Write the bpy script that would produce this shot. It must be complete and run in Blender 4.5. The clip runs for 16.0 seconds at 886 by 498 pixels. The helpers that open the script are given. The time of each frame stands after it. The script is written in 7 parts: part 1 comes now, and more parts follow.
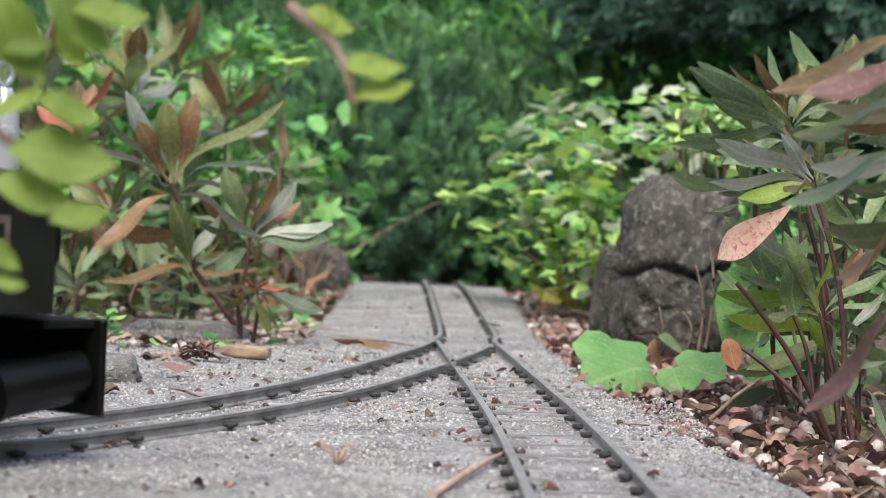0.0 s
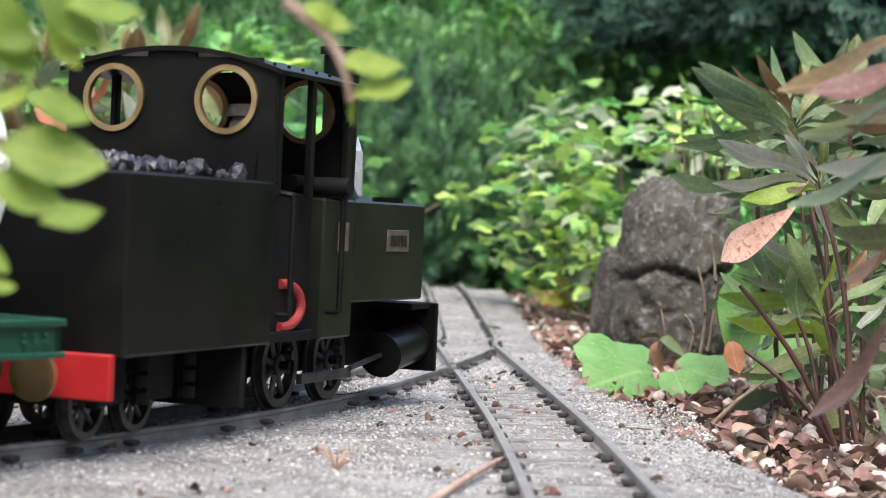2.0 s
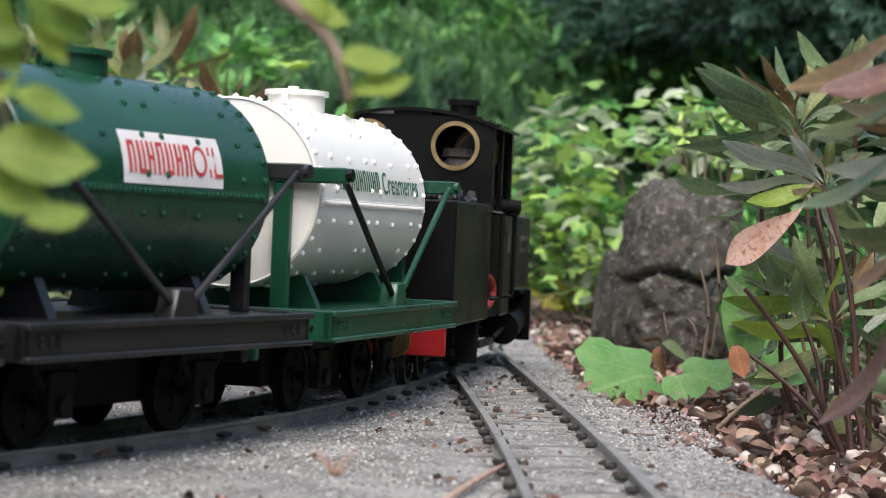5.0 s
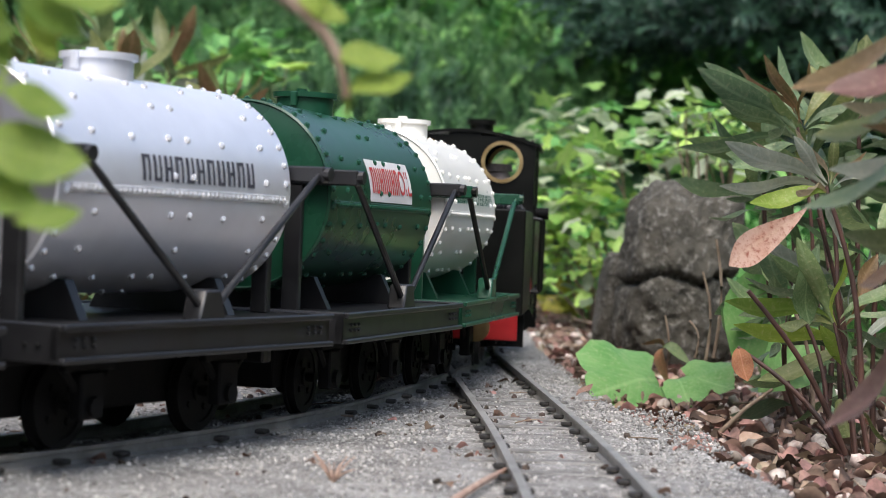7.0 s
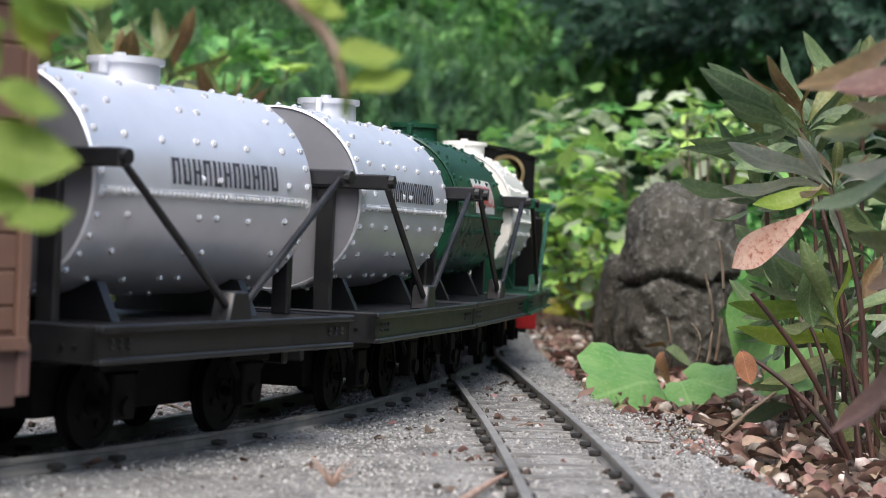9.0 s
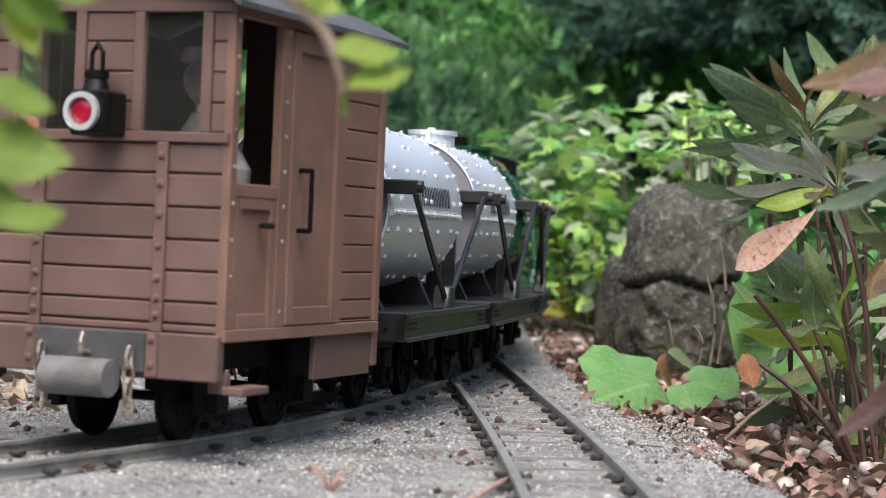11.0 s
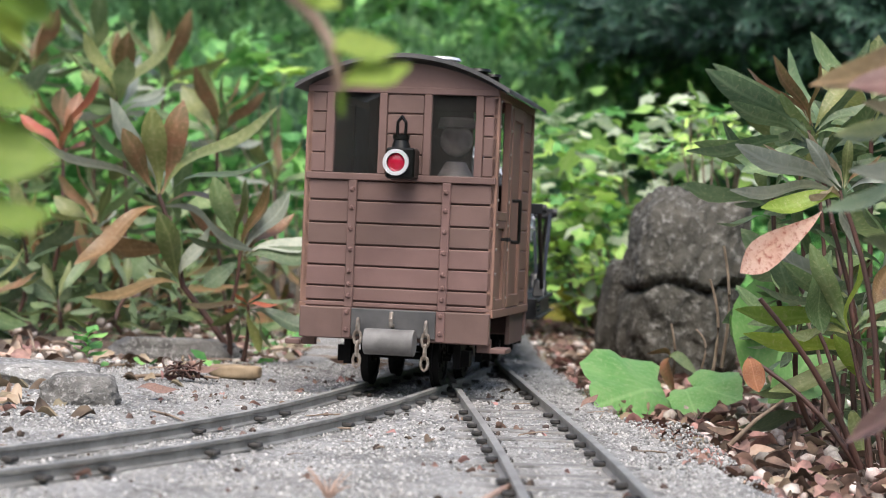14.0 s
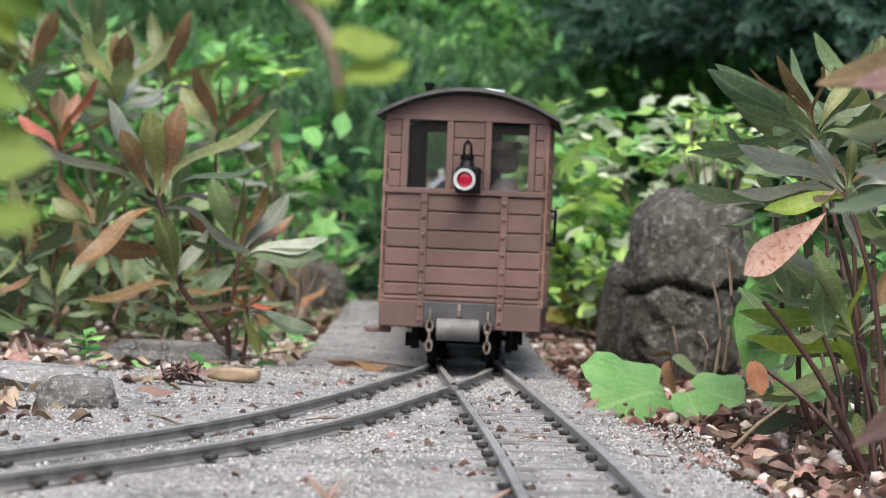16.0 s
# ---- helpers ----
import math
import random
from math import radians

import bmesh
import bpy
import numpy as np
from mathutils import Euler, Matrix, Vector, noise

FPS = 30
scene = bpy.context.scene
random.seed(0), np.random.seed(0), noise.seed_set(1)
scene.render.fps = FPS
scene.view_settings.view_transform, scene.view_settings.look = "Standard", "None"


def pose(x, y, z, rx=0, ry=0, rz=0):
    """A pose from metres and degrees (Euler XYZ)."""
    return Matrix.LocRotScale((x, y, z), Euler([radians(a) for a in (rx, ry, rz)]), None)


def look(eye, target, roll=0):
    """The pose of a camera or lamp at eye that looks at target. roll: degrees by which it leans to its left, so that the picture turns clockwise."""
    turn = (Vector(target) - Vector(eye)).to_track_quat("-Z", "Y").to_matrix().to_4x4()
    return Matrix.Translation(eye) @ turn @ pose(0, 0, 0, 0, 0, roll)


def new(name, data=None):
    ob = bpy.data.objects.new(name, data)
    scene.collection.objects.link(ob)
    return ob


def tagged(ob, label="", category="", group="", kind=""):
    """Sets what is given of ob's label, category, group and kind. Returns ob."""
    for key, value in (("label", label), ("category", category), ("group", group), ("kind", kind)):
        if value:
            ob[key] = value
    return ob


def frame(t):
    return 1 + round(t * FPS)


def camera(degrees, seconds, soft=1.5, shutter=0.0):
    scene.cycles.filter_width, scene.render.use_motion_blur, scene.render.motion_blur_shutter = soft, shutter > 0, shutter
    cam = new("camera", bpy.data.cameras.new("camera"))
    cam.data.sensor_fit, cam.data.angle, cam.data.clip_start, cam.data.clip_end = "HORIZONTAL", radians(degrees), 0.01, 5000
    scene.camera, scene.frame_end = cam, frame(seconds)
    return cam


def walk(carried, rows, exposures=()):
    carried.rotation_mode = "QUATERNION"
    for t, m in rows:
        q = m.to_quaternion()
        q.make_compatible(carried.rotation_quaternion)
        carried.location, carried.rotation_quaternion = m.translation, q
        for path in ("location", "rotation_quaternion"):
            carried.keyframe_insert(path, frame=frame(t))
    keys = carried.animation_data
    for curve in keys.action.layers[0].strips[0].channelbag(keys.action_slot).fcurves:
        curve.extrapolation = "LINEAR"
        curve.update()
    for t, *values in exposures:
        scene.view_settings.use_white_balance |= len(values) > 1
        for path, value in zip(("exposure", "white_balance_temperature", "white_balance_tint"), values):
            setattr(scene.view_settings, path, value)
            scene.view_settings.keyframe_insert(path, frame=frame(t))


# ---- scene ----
cam = camera(24.93, 16.0, soft=0.75)
cam.data.dof.use_dof = True
cam.data.dof.focus_distance = 0.77
cam.data.dof.aperture_fstop = 25.0

# slow creep forwards, close over the ground
walk(cam, [
    (0.0, look((0.0003, -0.0317, 0.0711), (0.0003 - 0.0001, 0.9683, 0.0711 - 0.01274), 2.4)),
    (8.0, look((0.0, 0.0, 0.0700), (0.0, 1.0, 0.0700 - 0.00806), 2.4)),
    (16.0, look((-0.0003, 0.0286, 0.0690), (-0.0003, 1.0286, 0.0690 - 0.00337), 2.4)),
], exposures=[(0.0, 1.0), (1.0, 1.04), (1.9, 1.40), (2.5, 1.24), (3.1, 1.06), (3.6, 0.77), (6.3, 0.90), (9.0, 0.86), (12.0, 1.09), (13.5, 1.12), (14.5, 1.07), (16.0, 1.03)])

# ---- light: an overcast sky over a garden ----
world = bpy.data.worlds.new("overcast_sky")
scene.world = world
world.use_nodes = True
wn = world.node_tree
sky = wn.nodes.new("ShaderNodeTexSky")
sky.sky_type = "NISHITA"
sky.sun_disc = False
sky.sun_elevation = radians(58)
sky.sun_rotation = radians(200)
sky.air_density = 1.0
sky.dust_density = 4.0
wash = wn.nodes.new("ShaderNodeHueSaturation")
wash.inputs["Saturation"].default_value = 0.95
wn.links.new(sky.outputs[0], wash.inputs["Color"])
wn.links.new(wash.outputs[0], wn.nodes["Background"].inputs[0])
wn.nodes["Background"].inputs[1].default_value = 0.15
sun_data = bpy.data.lights.new("sun", "SUN")
sun_data.energy = 1.2
sun_data.angle = radians(25)
sun_data.color = (1.0, 0.98, 0.95)
sun = new("sun", sun_data)
sun.matrix_world = look((0.5, -0.9, 3.0), (0, 1, 0))


# ---- materials ----
def ramp_between(nt, fac, a, b, lo=0.35, hi=0.65):
    r = nt.nodes.new("ShaderNodeValToRGB")
    r.color_ramp.elements[0].position, r.color_ramp.elements[1].position = lo, hi
    r.color_ramp.elements[0].color, r.color_ramp.elements[1].color = (*a, 1), (*b, 1)
    nt.links.new(fac, r.inputs[0])
    return r.outputs[0]


def blend(nt, fac, a, b):
    m = nt.nodes.new("ShaderNodeMix")
    m.data_type = "RGBA"
    if isinstance(fac, float):
        m.inputs[0].default_value = fac
    else:
        nt.links.new(fac, m.inputs[0])
    nt.links.new(a, m.inputs[6])
    nt.links.new(b, m.inputs[7])
    return m.outputs[2]


def noise_out(nt, scale, detail=4.0, rough=0.6):
    tc = nt.nodes.new("ShaderNodeTexCoord")
    n = nt.nodes.new("ShaderNodeTexNoise")
    n.inputs["Scale"].default_value = scale
    n.inputs["Detail"].default_value = detail
    n.inputs["Roughness"].default_value = rough
    nt.links.new(tc.outputs["Object"], n.inputs["Vector"])
    return n.outputs[0]


def surface(name, a, b, scale=60.0, fine=600.0, c=None, rough=0.6, metal=0.0, bump=0.3, dist=0.0004, spread=0.12,
            vary="", vary_by=0.3, clear=0.0, through_light=0.0, spec=0.5):
    """Two-scale procedural surface: a/b patches at scale, grain at fine; vary: 'object' or 'island'."""
    m = bpy.data.materials.new(name)
    m.use_nodes = True
    nt = m.node_tree
    p = nt.nodes["Principled BSDF"]
    big = noise_out(nt, scale)
    small = noise_out(nt, fine, 3.0, 0.7)
    col = ramp_between(nt, big, a, b, 0.5 - spread, 0.5 + spread)
    if c is not None:
        mask = ramp_between(nt, small, (0, 0, 0), (1, 1, 1), 0.52, 0.68)
        cc = nt.nodes.new("ShaderNodeRGB")
        cc.outputs[0].default_value = (*c, 1)
        col = blend(nt, mask, col, cc.outputs[0])
    if vary:
        if vary == "object":
            rnd = nt.nodes.new("ShaderNodeObjectInfo").outputs["Random"]
        else:
            rnd = nt.nodes.new("ShaderNodeNewGeometry").outputs["Random Per Island"]
        hsv = nt.nodes.new("ShaderNodeHueSaturation")
        mr = nt.nodes.new("ShaderNodeMapRange")
        mr.inputs["To Min"].default_value, mr.inputs["To Max"].default_value = 1 - vary_by, 1 + vary_by
        nt.links.new(rnd, mr.inputs[0])
        nt.links.new(mr.outputs[0], hsv.inputs["Value"])
        mh = nt.nodes.new("ShaderNodeMapRange")
        mh.inputs["To Min"].default_value, mh.inputs["To Max"].default_value = 0.5 + 0.05 * vary_by, 0.5 - 0.05 * vary_by
        nt.links.new(rnd, mh.inputs[0])
        nt.links.new(mh.outputs[0], hsv.inputs["Hue"])
        nt.links.new(col, hsv.inputs["Color"])
        col = hsv.outputs[0]
    nt.links.new(col, p.inputs["Base Color"])
    rr = nt.nodes.new("ShaderNodeMapRange")
    rr.inputs["To Min"].default_value, rr.inputs["To Max"].default_value = max(0.03, rough - 0.1), min(1, rough + 0.12)
    nt.links.new(big, rr.inputs[0])
    nt.links.new(rr.outputs[0], p.inputs["Roughness"])
    p.inputs["Metallic"].default_value = metal
    p.inputs["Specular IOR Level"].default_value = spec
    p.inputs["Coat Weight"].default_value = clear
    if through_light:
        p.inputs["Transmission Weight"].default_value = 0.0
        tr = nt.nodes.new("ShaderNodeBsdfTranslucent")
        nt.links.new(col, tr.inputs[0])
        mx = nt.nodes.new("ShaderNodeMixShader")
        mx.inputs[0].default_value = through_light
        out = nt.nodes["Material Output"]
        nt.links.new(p.outputs[0], mx.inputs[1])
        nt.links.new(tr.outputs[0], mx.inputs[2])
        nt.links.new(mx.outputs[0], out.inputs[0])
    if bump:
        bp = nt.nodes.new("ShaderNodeBump")
        bp.inputs["Strength"].default_value = bump
        bp.inputs["Distance"].default_value = dist
        nt.links.new(small, bp.inputs["Height"])
        nt.links.new(bp.outputs[0], p.inputs["Normal"])
    return m


def leafy(name, a, b, rough=0.45, scale=120.0, vary=0.35, by="object", thru=0.3, spots=None):
    if by == "island":
        return surface(name, a, b, scale=scale, fine=900.0, rough=rough, bump=0.25, dist=0.0003, vary=by, vary_by=vary, through_light=thru, spec=0.4)
    # a single blade, one unit long: blotches, side veins and a paler midrib
    m = surface(name, a, b, scale=3.2, fine=26.0, c=spots or tuple(0.75 * u + 0.25 * w for u, w in zip(b, (0.45, 0.4, 0.25))), rough=rough, bump=0.5, dist=0.0006,
                spread=0.16, vary=by, vary_by=vary, through_light=thru, spec=0.45)
    nt = m.node_tree
    p = nt.nodes["Principled BSDF"]
    col = p.inputs["Base Color"].links[0].from_socket
    tc = nt.nodes.new("ShaderNodeTexCoord")
    sep = nt.nodes.new("ShaderNodeSeparateXYZ")
    nt.links.new(tc.outputs["Object"], sep.inputs[0])
    ab = nt.nodes.new("ShaderNodeMath")
    ab.operation = "ABSOLUTE"
    nt.links.new(sep.outputs[0], ab.inputs[0])
    rib = ramp_between(nt, ab.outputs[0], (1, 1, 1), (0, 0, 0), 0.006, 0.02)
    light = nt.nodes.new("ShaderNodeRGB")
    light.outputs[0].default_value = (*[min(0.7, 1.5 * u + 0.06) for u in b], 1)
    half = nt.nodes.new("ShaderNodeMath")
    half.operation = "MULTIPLY"
    half.inputs[1].default_value = 0.4
    nt.links.new(rib, half.inputs[0])
    # side veins slant from the rib
    add = nt.nodes.new("ShaderNodeMath")
    add.operation = "SUBTRACT"
    nt.links.new(sep.outputs[1], add.inputs[0])
    nt.links.new(ab.outputs[0], add.inputs[1])
    wav = nt.nodes.new("ShaderNodeMath")
    wav.operation = "PINGPONG"
    wav.inputs[1].default_value = 0.045
    nt.links.new(add.outputs[0], wav.inputs[0])
    vein = ramp_between(nt, wav.outputs[0], (0.13, 0.13, 0.13), (0, 0, 0), 0.002, 0.014)
    mx = nt.nodes.new("ShaderNodeMath")
    mx.operation = "MAXIMUM"
    nt.links.new(half.outputs[0], mx.inputs[0])
    nt.links.new(vein, mx.inputs[1])
    nt.links.new(blend(nt, mx.outputs[0], col, light.outputs[0]), p.inputs["Base Color"])
    return m


M_CONC = surface("weathered_concrete", (0.125, 0.121, 0.114), (0.32, 0.313, 0.298), scale=30, fine=480, c=(0.6, 0.59, 0.57), rough=0.9, bump=1.0, dist=0.0024, spread=0.16)
M_SOIL = surface("leaf_mould_soil", (0.05, 0.033, 0.024), (0.11, 0.075, 0.05), scale=40, fine=500, c=(0.16, 0.12, 0.09), rough=0.95, bump=1.0, dist=0.002)
M_GRIT = surface("pale_grit", (0.2, 0.195, 0.184), (0.43, 0.42, 0.4), scale=300, fine=1500, rough=0.9, vary="island", vary_by=0.42)
M_PEBBLE = surface("garden_pebbles", (0.28, 0.225, 0.19), (0.6, 0.54, 0.48), scale=150, fine=900, rough=0.7, vary="island", vary_by=0.5)
M_LITTER = surface("dead_brown_leaves", (0.09, 0.055, 0.043), (0.33, 0.205, 0.155), scale=90, fine=500, rough=0.75, vary="island", vary_by=0.6, through_light=0.15)
M_ROCK = surface("lichened_rock", (0.03, 0.028, 0.02), (0.092, 0.085, 0.068), scale=42, fine=230, c=(0.2, 0.192, 0.17), rough=0.92, bump=1.0, dist=0.003, spread=0.16)
M_STONE = surface("grey_stone", (0.07, 0.067, 0.06), (0.19, 0.183, 0.17), scale=70, fine=520, c=(0.3, 0.29, 0.275), rough=0.92, bump=1.0, dist=0.0012, spread=0.16)
M_RAIL = surface("weathered_rail", (0.2, 0.195, 0.18), (0.32, 0.31, 0.29), scale=90, fine=900, rough=0.5, metal=0.3, bump=0.3)
M_SLEEPER = surface("black_plastic_chair", (0.018, 0.017, 0.016), (0.05, 0.046, 0.042), scale=200, fine=1500, rough=0.75)
M_BLACK = surface("satin_black_paint", (0.0045, 0.0047, 0.0042), (0.008, 0.0084, 0.0072), scale=45, fine=1400, rough=0.3, spec=0.2, bump=0.08, dist=0.0001)
M_OLIVE = surface("very_dark_olive_paint", (0.009, 0.0102, 0.0066), (0.015, 0.017, 0.011), scale=40, fine=1200, rough=0.36, spec=0.34, bump=0.06, dist=0.0001)
M_FRAME = surface("matt_black_frame", (0.010, 0.010, 0.011), (0.02, 0.02, 0.021), scale=80, fine=1000, rough=0.36, bump=0.15, dist=0.0001)
M_UNDER = surface("sooty_underframe", (0.004, 0.004, 0.004), (0.009, 0.0085, 0.008), scale=80, fine=900, rough=0.7, spec=0.2)
M_WHEEL = surface("worn_wheel_steel", (0.05, 0.048, 0.045), (0.12, 0.115, 0.11), scale=120, fine=900, rough=0.45, metal=0.6)
M_CREAM = surface("cream_white_paint", (0.8, 0.785, 0.725), (0.86, 0.845, 0.79), scale=22, fine=900, rough=0.3, bump=0.05, dist=0.0001)
M_GREEN = surface("dark_green_paint", (0.008, 0.05, 0.026), (0.013, 0.075, 0.04), scale=25, fine=900, rough=0.28, bump=0.06, dist=0.0001)
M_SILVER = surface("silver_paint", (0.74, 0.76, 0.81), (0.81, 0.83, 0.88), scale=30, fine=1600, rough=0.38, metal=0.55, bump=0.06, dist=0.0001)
# tank ends: the silver made darker, since less light falls on them
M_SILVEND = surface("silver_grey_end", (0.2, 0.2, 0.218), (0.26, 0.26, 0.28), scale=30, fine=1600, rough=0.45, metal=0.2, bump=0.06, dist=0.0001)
M_VAN = surface("brown_stained_wood", (0.108, 0.062, 0.052), (0.165, 0.098, 0.083), scale=38, fine=700, rough=0.62, bump=0.35, dist=0.0002, vary="object", vary_by=0.13, spread=0.2)
M_VANPALE = surface("pale_brown_door_wood", (0.17, 0.094, 0.066), (0.23, 0.128, 0.092), scale=38, fine=700, rough=0.6, bump=0.3, dist=0.0002)
M_ROOF = surface("dark_grey_roof", (0.05, 0.05, 0.05), (0.09, 0.088, 0.086), scale=60, fine=700, rough=0.6)
M_BRASS = surface("dull_brass", (0.42, 0.29, 0.13), (0.55, 0.4, 0.2), scale=90, fine=900, rough=0.35, metal=0.9)
M_STEEL = surface("bright_steel", (0.72, 0.72, 0.73), (0.82, 0.82, 0.83), scale=90, fine=900, rough=0.25, metal=0.5)
M_RED = surface("red_buffer_beam", (0.32, 0.01, 0.013), (0.39, 0.016, 0.018), scale=60, fine=900, rough=0.4)
M_HOSE = surface("red_rubber_hose", (0.3, 0.03, 0.028), (0.4, 0.05, 0.04), scale=60, fine=900, rough=0.5)
M_CHAIN = surface("rusty_chain", (0.24, 0.19, 0.15), (0.48, 0.43, 0.38), scale=300, fine=900, rough=0.4, metal=0.6)
M_PLATE = surface("dull_bronze_plate", (0.11, 0.085, 0.065), (0.18, 0.145, 0.115), scale=200, fine=900, rough=0.5, metal=0.3)
M_TAN = surface("tan_dry_leaves", (0.3, 0.22, 0.14), (0.45, 0.36, 0.26), scale=90, fine=500, rough=0.8, vary="island", vary_by=0.5, through_light=0.15)
M_COAL = surface("coal", (0.012, 0.012, 0.015), (0.04, 0.04, 0.048), scale=300, fine=900, rough=0.3, bump=0.6)
M_WHITE = surface("white_sign_paint", (0.7, 0.68, 0.66), (0.78, 0.76, 0.74), scale=60, fine=900, rough=0.4)
M_REDINK = surface("red_lettering", (0.5, 0.04, 0.04), (0.55, 0.06, 0.06), scale=200, fine=900, rough=0.5)
M_GREENINK = surface("green_lettering", (0.02, 0.12, 0.07), (0.03, 0.15, 0.09), scale=200, fine=900, rough=0.5)
M_DARKINK = surface("charcoal_lettering", (0.045, 0.045, 0.06), (0.07, 0.07, 0.085), scale=200, fine=900, rough=0.5)
M_GREY = surface("grey_iron", (0.12, 0.116, 0.11), (0.18, 0.174, 0.168), scale=120, fine=900, rough=0.6)
M_DOLL = surface("painted_figure", (0.1, 0.08, 0.075), (0.42, 0.36, 0.34), scale=55, fine=900, rough=0.6)
M_REDLENS = surface("red_lens", (0.3, 0.006, 0.02), (0.4, 0.012, 0.04), scale=200, fine=900, rough=0.12, bump=0.0)
M_GLASS = bpy.data.materials.new("window_glass")
M_GLASS.use_nodes = True
M_GLASS.node_tree.nodes["Principled BSDF"].inputs["Transmission Weight"].default_value = 1.0
M_GLASS.node_tree.nodes["Principled BSDF"].inputs["Roughness"].default_value = 0.03
M_GLASS.node_tree.nodes["Principled BSDF"].inputs["IOR"].default_value = 1.6
# grey diffuse veil mixed into the panes, painted in place of glare
glare_veil = M_GLASS.node_tree.nodes.new("ShaderNodeBsdfDiffuse")
glare_veil.inputs[0].default_value = (0.5, 0.5, 0.46, 1)
veiled_pane = M_GLASS.node_tree.nodes.new("ShaderNodeMixShader")
veiled_pane.inputs[0].default_value = 0.015
M_GLASS.node_tree.links.new(M_GLASS.node_tree.nodes["Principled BSDF"].outputs[0], veiled_pane.inputs[1])
M_GLASS.node_tree.links.new(glare_veil.outputs[0], veiled_pane.inputs[2])
M_GLASS.node_tree.links.new(veiled_pane.outputs[0], M_GLASS.node_tree.nodes["Material Output"].inputs[0])
M_STEM = surface("red_brown_stem", (0.045, 0.025, 0.019), (0.095, 0.042, 0.03), scale=60, fine=500, rough=0.5)
M_STRAW = surface("pinkish_straw", (0.34, 0.22, 0.17), (0.5, 0.37, 0.29), scale=90, fine=600, rough=0.8)
M_TWIG = surface("dry_twig", (0.16, 0.11, 0.075), (0.3, 0.23, 0.17), scale=80, fine=600, rough=0.85)
M_EUG = leafy("dull_green_leaf", (0.085, 0.145, 0.05), (0.155, 0.22, 0.09), rough=0.34)
M_EUR = leafy("bronze_red_leaf", (0.12, 0.115, 0.045), (0.235, 0.115, 0.055), rough=0.34)
M_EUS = leafy("grey_green_leaf", (0.09, 0.14, 0.072), (0.15, 0.2, 0.11), rough=0.33)
M_SILV = leafy("silvery_sage_leaf", (0.25, 0.295, 0.215), (0.41, 0.435, 0.35), rough=0.3)
M_RUST = leafy("rust_brown_leaf", (0.15, 0.1, 0.04), (0.25, 0.145, 0.06), rough=0.36)
M_EMBER = leafy("brick_red_leaf", (0.26, 0.085, 0.045), (0.38, 0.14, 0.07), rough=0.36)
M_TANLEAF = leafy("fading_tan_leaf", (0.25, 0.2, 0.115), (0.38, 0.31, 0.2), rough=0.42)
M_EUD = leafy("deep_green_leaf", (0.095, 0.165, 0.078), (0.18, 0.255, 0.13), rough=0.32)
M_ORANGE = leafy("orange_red_leaf", (0.35, 0.09, 0.04), (0.5, 0.16, 0.07))
M_PINK = leafy("blotched_pink_leaf", (0.66, 0.47, 0.38), (0.56, 0.3, 0.21), scale=160, vary=0.05, spots=(0.33, 0.11, 0.075))
M_LIME = leafy("lime_green_leaf", (0.26, 0.5, 0.09), (0.43, 0.64, 0.17), vary=0.4)
M_FRESH = leafy("fresh_green_leaf", (0.11, 0.34, 0.07), (0.21, 0.47, 0.13), vary=0.4)
M_PALE = leafy("variegated_leaf", (0.44, 0.54, 0.32), (0.64, 0.69, 0.52), vary=0.3)
M_YELLOW = leafy("yellow_green_leaf", (0.19, 0.3, 0.035), (0.29, 0.39, 0.06), vary=0.25, thru=0.45)
M_YOUNG = leafy("young_shrub_leaf", (0.14, 0.25, 0.03), (0.24, 0.34, 0.05), vary=0.4, thru=0.45)
M_NEEDLE = leafy("blue_green_needles", (0.033, 0.095, 0.05), (0.07, 0.15, 0.085), vary=0.45, by="island", thru=0.15)
M_NEEDLEL = leafy("soft_green_sprigs", (0.08, 0.21, 0.075), (0.15, 0.31, 0.13), vary=0.5, by="island", thru=0.25)
M_BUSH = leafy("hedge_leaves", (0.035, 0.13, 0.035), (0.1, 0.25, 0.075), vary=0.6, by="island")
M_BUSHL = leafy("light_hedge_leaves", (0.1, 0.31, 0.075), (0.23, 0.47, 0.15), vary=0.5, by="island")
M_DULL = leafy("dull_undergrowth_leaves", (0.085, 0.16, 0.06), (0.2, 0.26, 0.125), vary=0.5, by="island")
M_BRZ = leafy("bronze_undergrowth_leaves", (0.16, 0.13, 0.05), (0.28, 0.15, 0.07), vary=0.5, by="island")
M_DOCK = leafy("bright_dock_leaf", (0.15, 0.36, 0.09), (0.26, 0.48, 0.16), vary=0.1)
M_PURP = leafy("dark_purple_leaf", (0.12, 0.06, 0.05), (0.2, 0.1, 0.085))
M_YEW = leafy("dark_conifer_needles", (0.011, 0.04, 0.027), (0.05, 0.12, 0.08), vary=0.8, by="island", thru=0.1)
M_YEWL = leafy("pale_conifer_tips", (0.03, 0.08, 0.055), (0.085, 0.17, 0.115), vary=0.5, by="island", thru=0.15)
M_CRUMB = surface("dark_crumbs", (0.045, 0.032, 0.026), (0.13, 0.095, 0.075), scale=300, fine=900, rough=0.9, vary="island", vary_by=0.5)
M_OLV = leafy("yellow_olive_leaf", (0.1, 0.135, 0.038), (0.18, 0.2, 0.065), rough=0.38)
M_YBUSH = leafy("yellowing_leaves", (0.25, 0.28, 0.03), (0.4, 0.36, 0.06), vary=0.4, by="island")


# ---- mesh helpers ----
def mesh_of(name, verts, faces, mat, smooth=False):
    me = bpy.data.meshes.new(name)
    me.from_pydata([tuple(v) for v in verts], [], [tuple(f) for f in faces])
    me.materials.append(mat)
    if smooth:
        me.polygons.foreach_set("use_smooth", [True] * len(me.polygons))
    me.update()
    return me


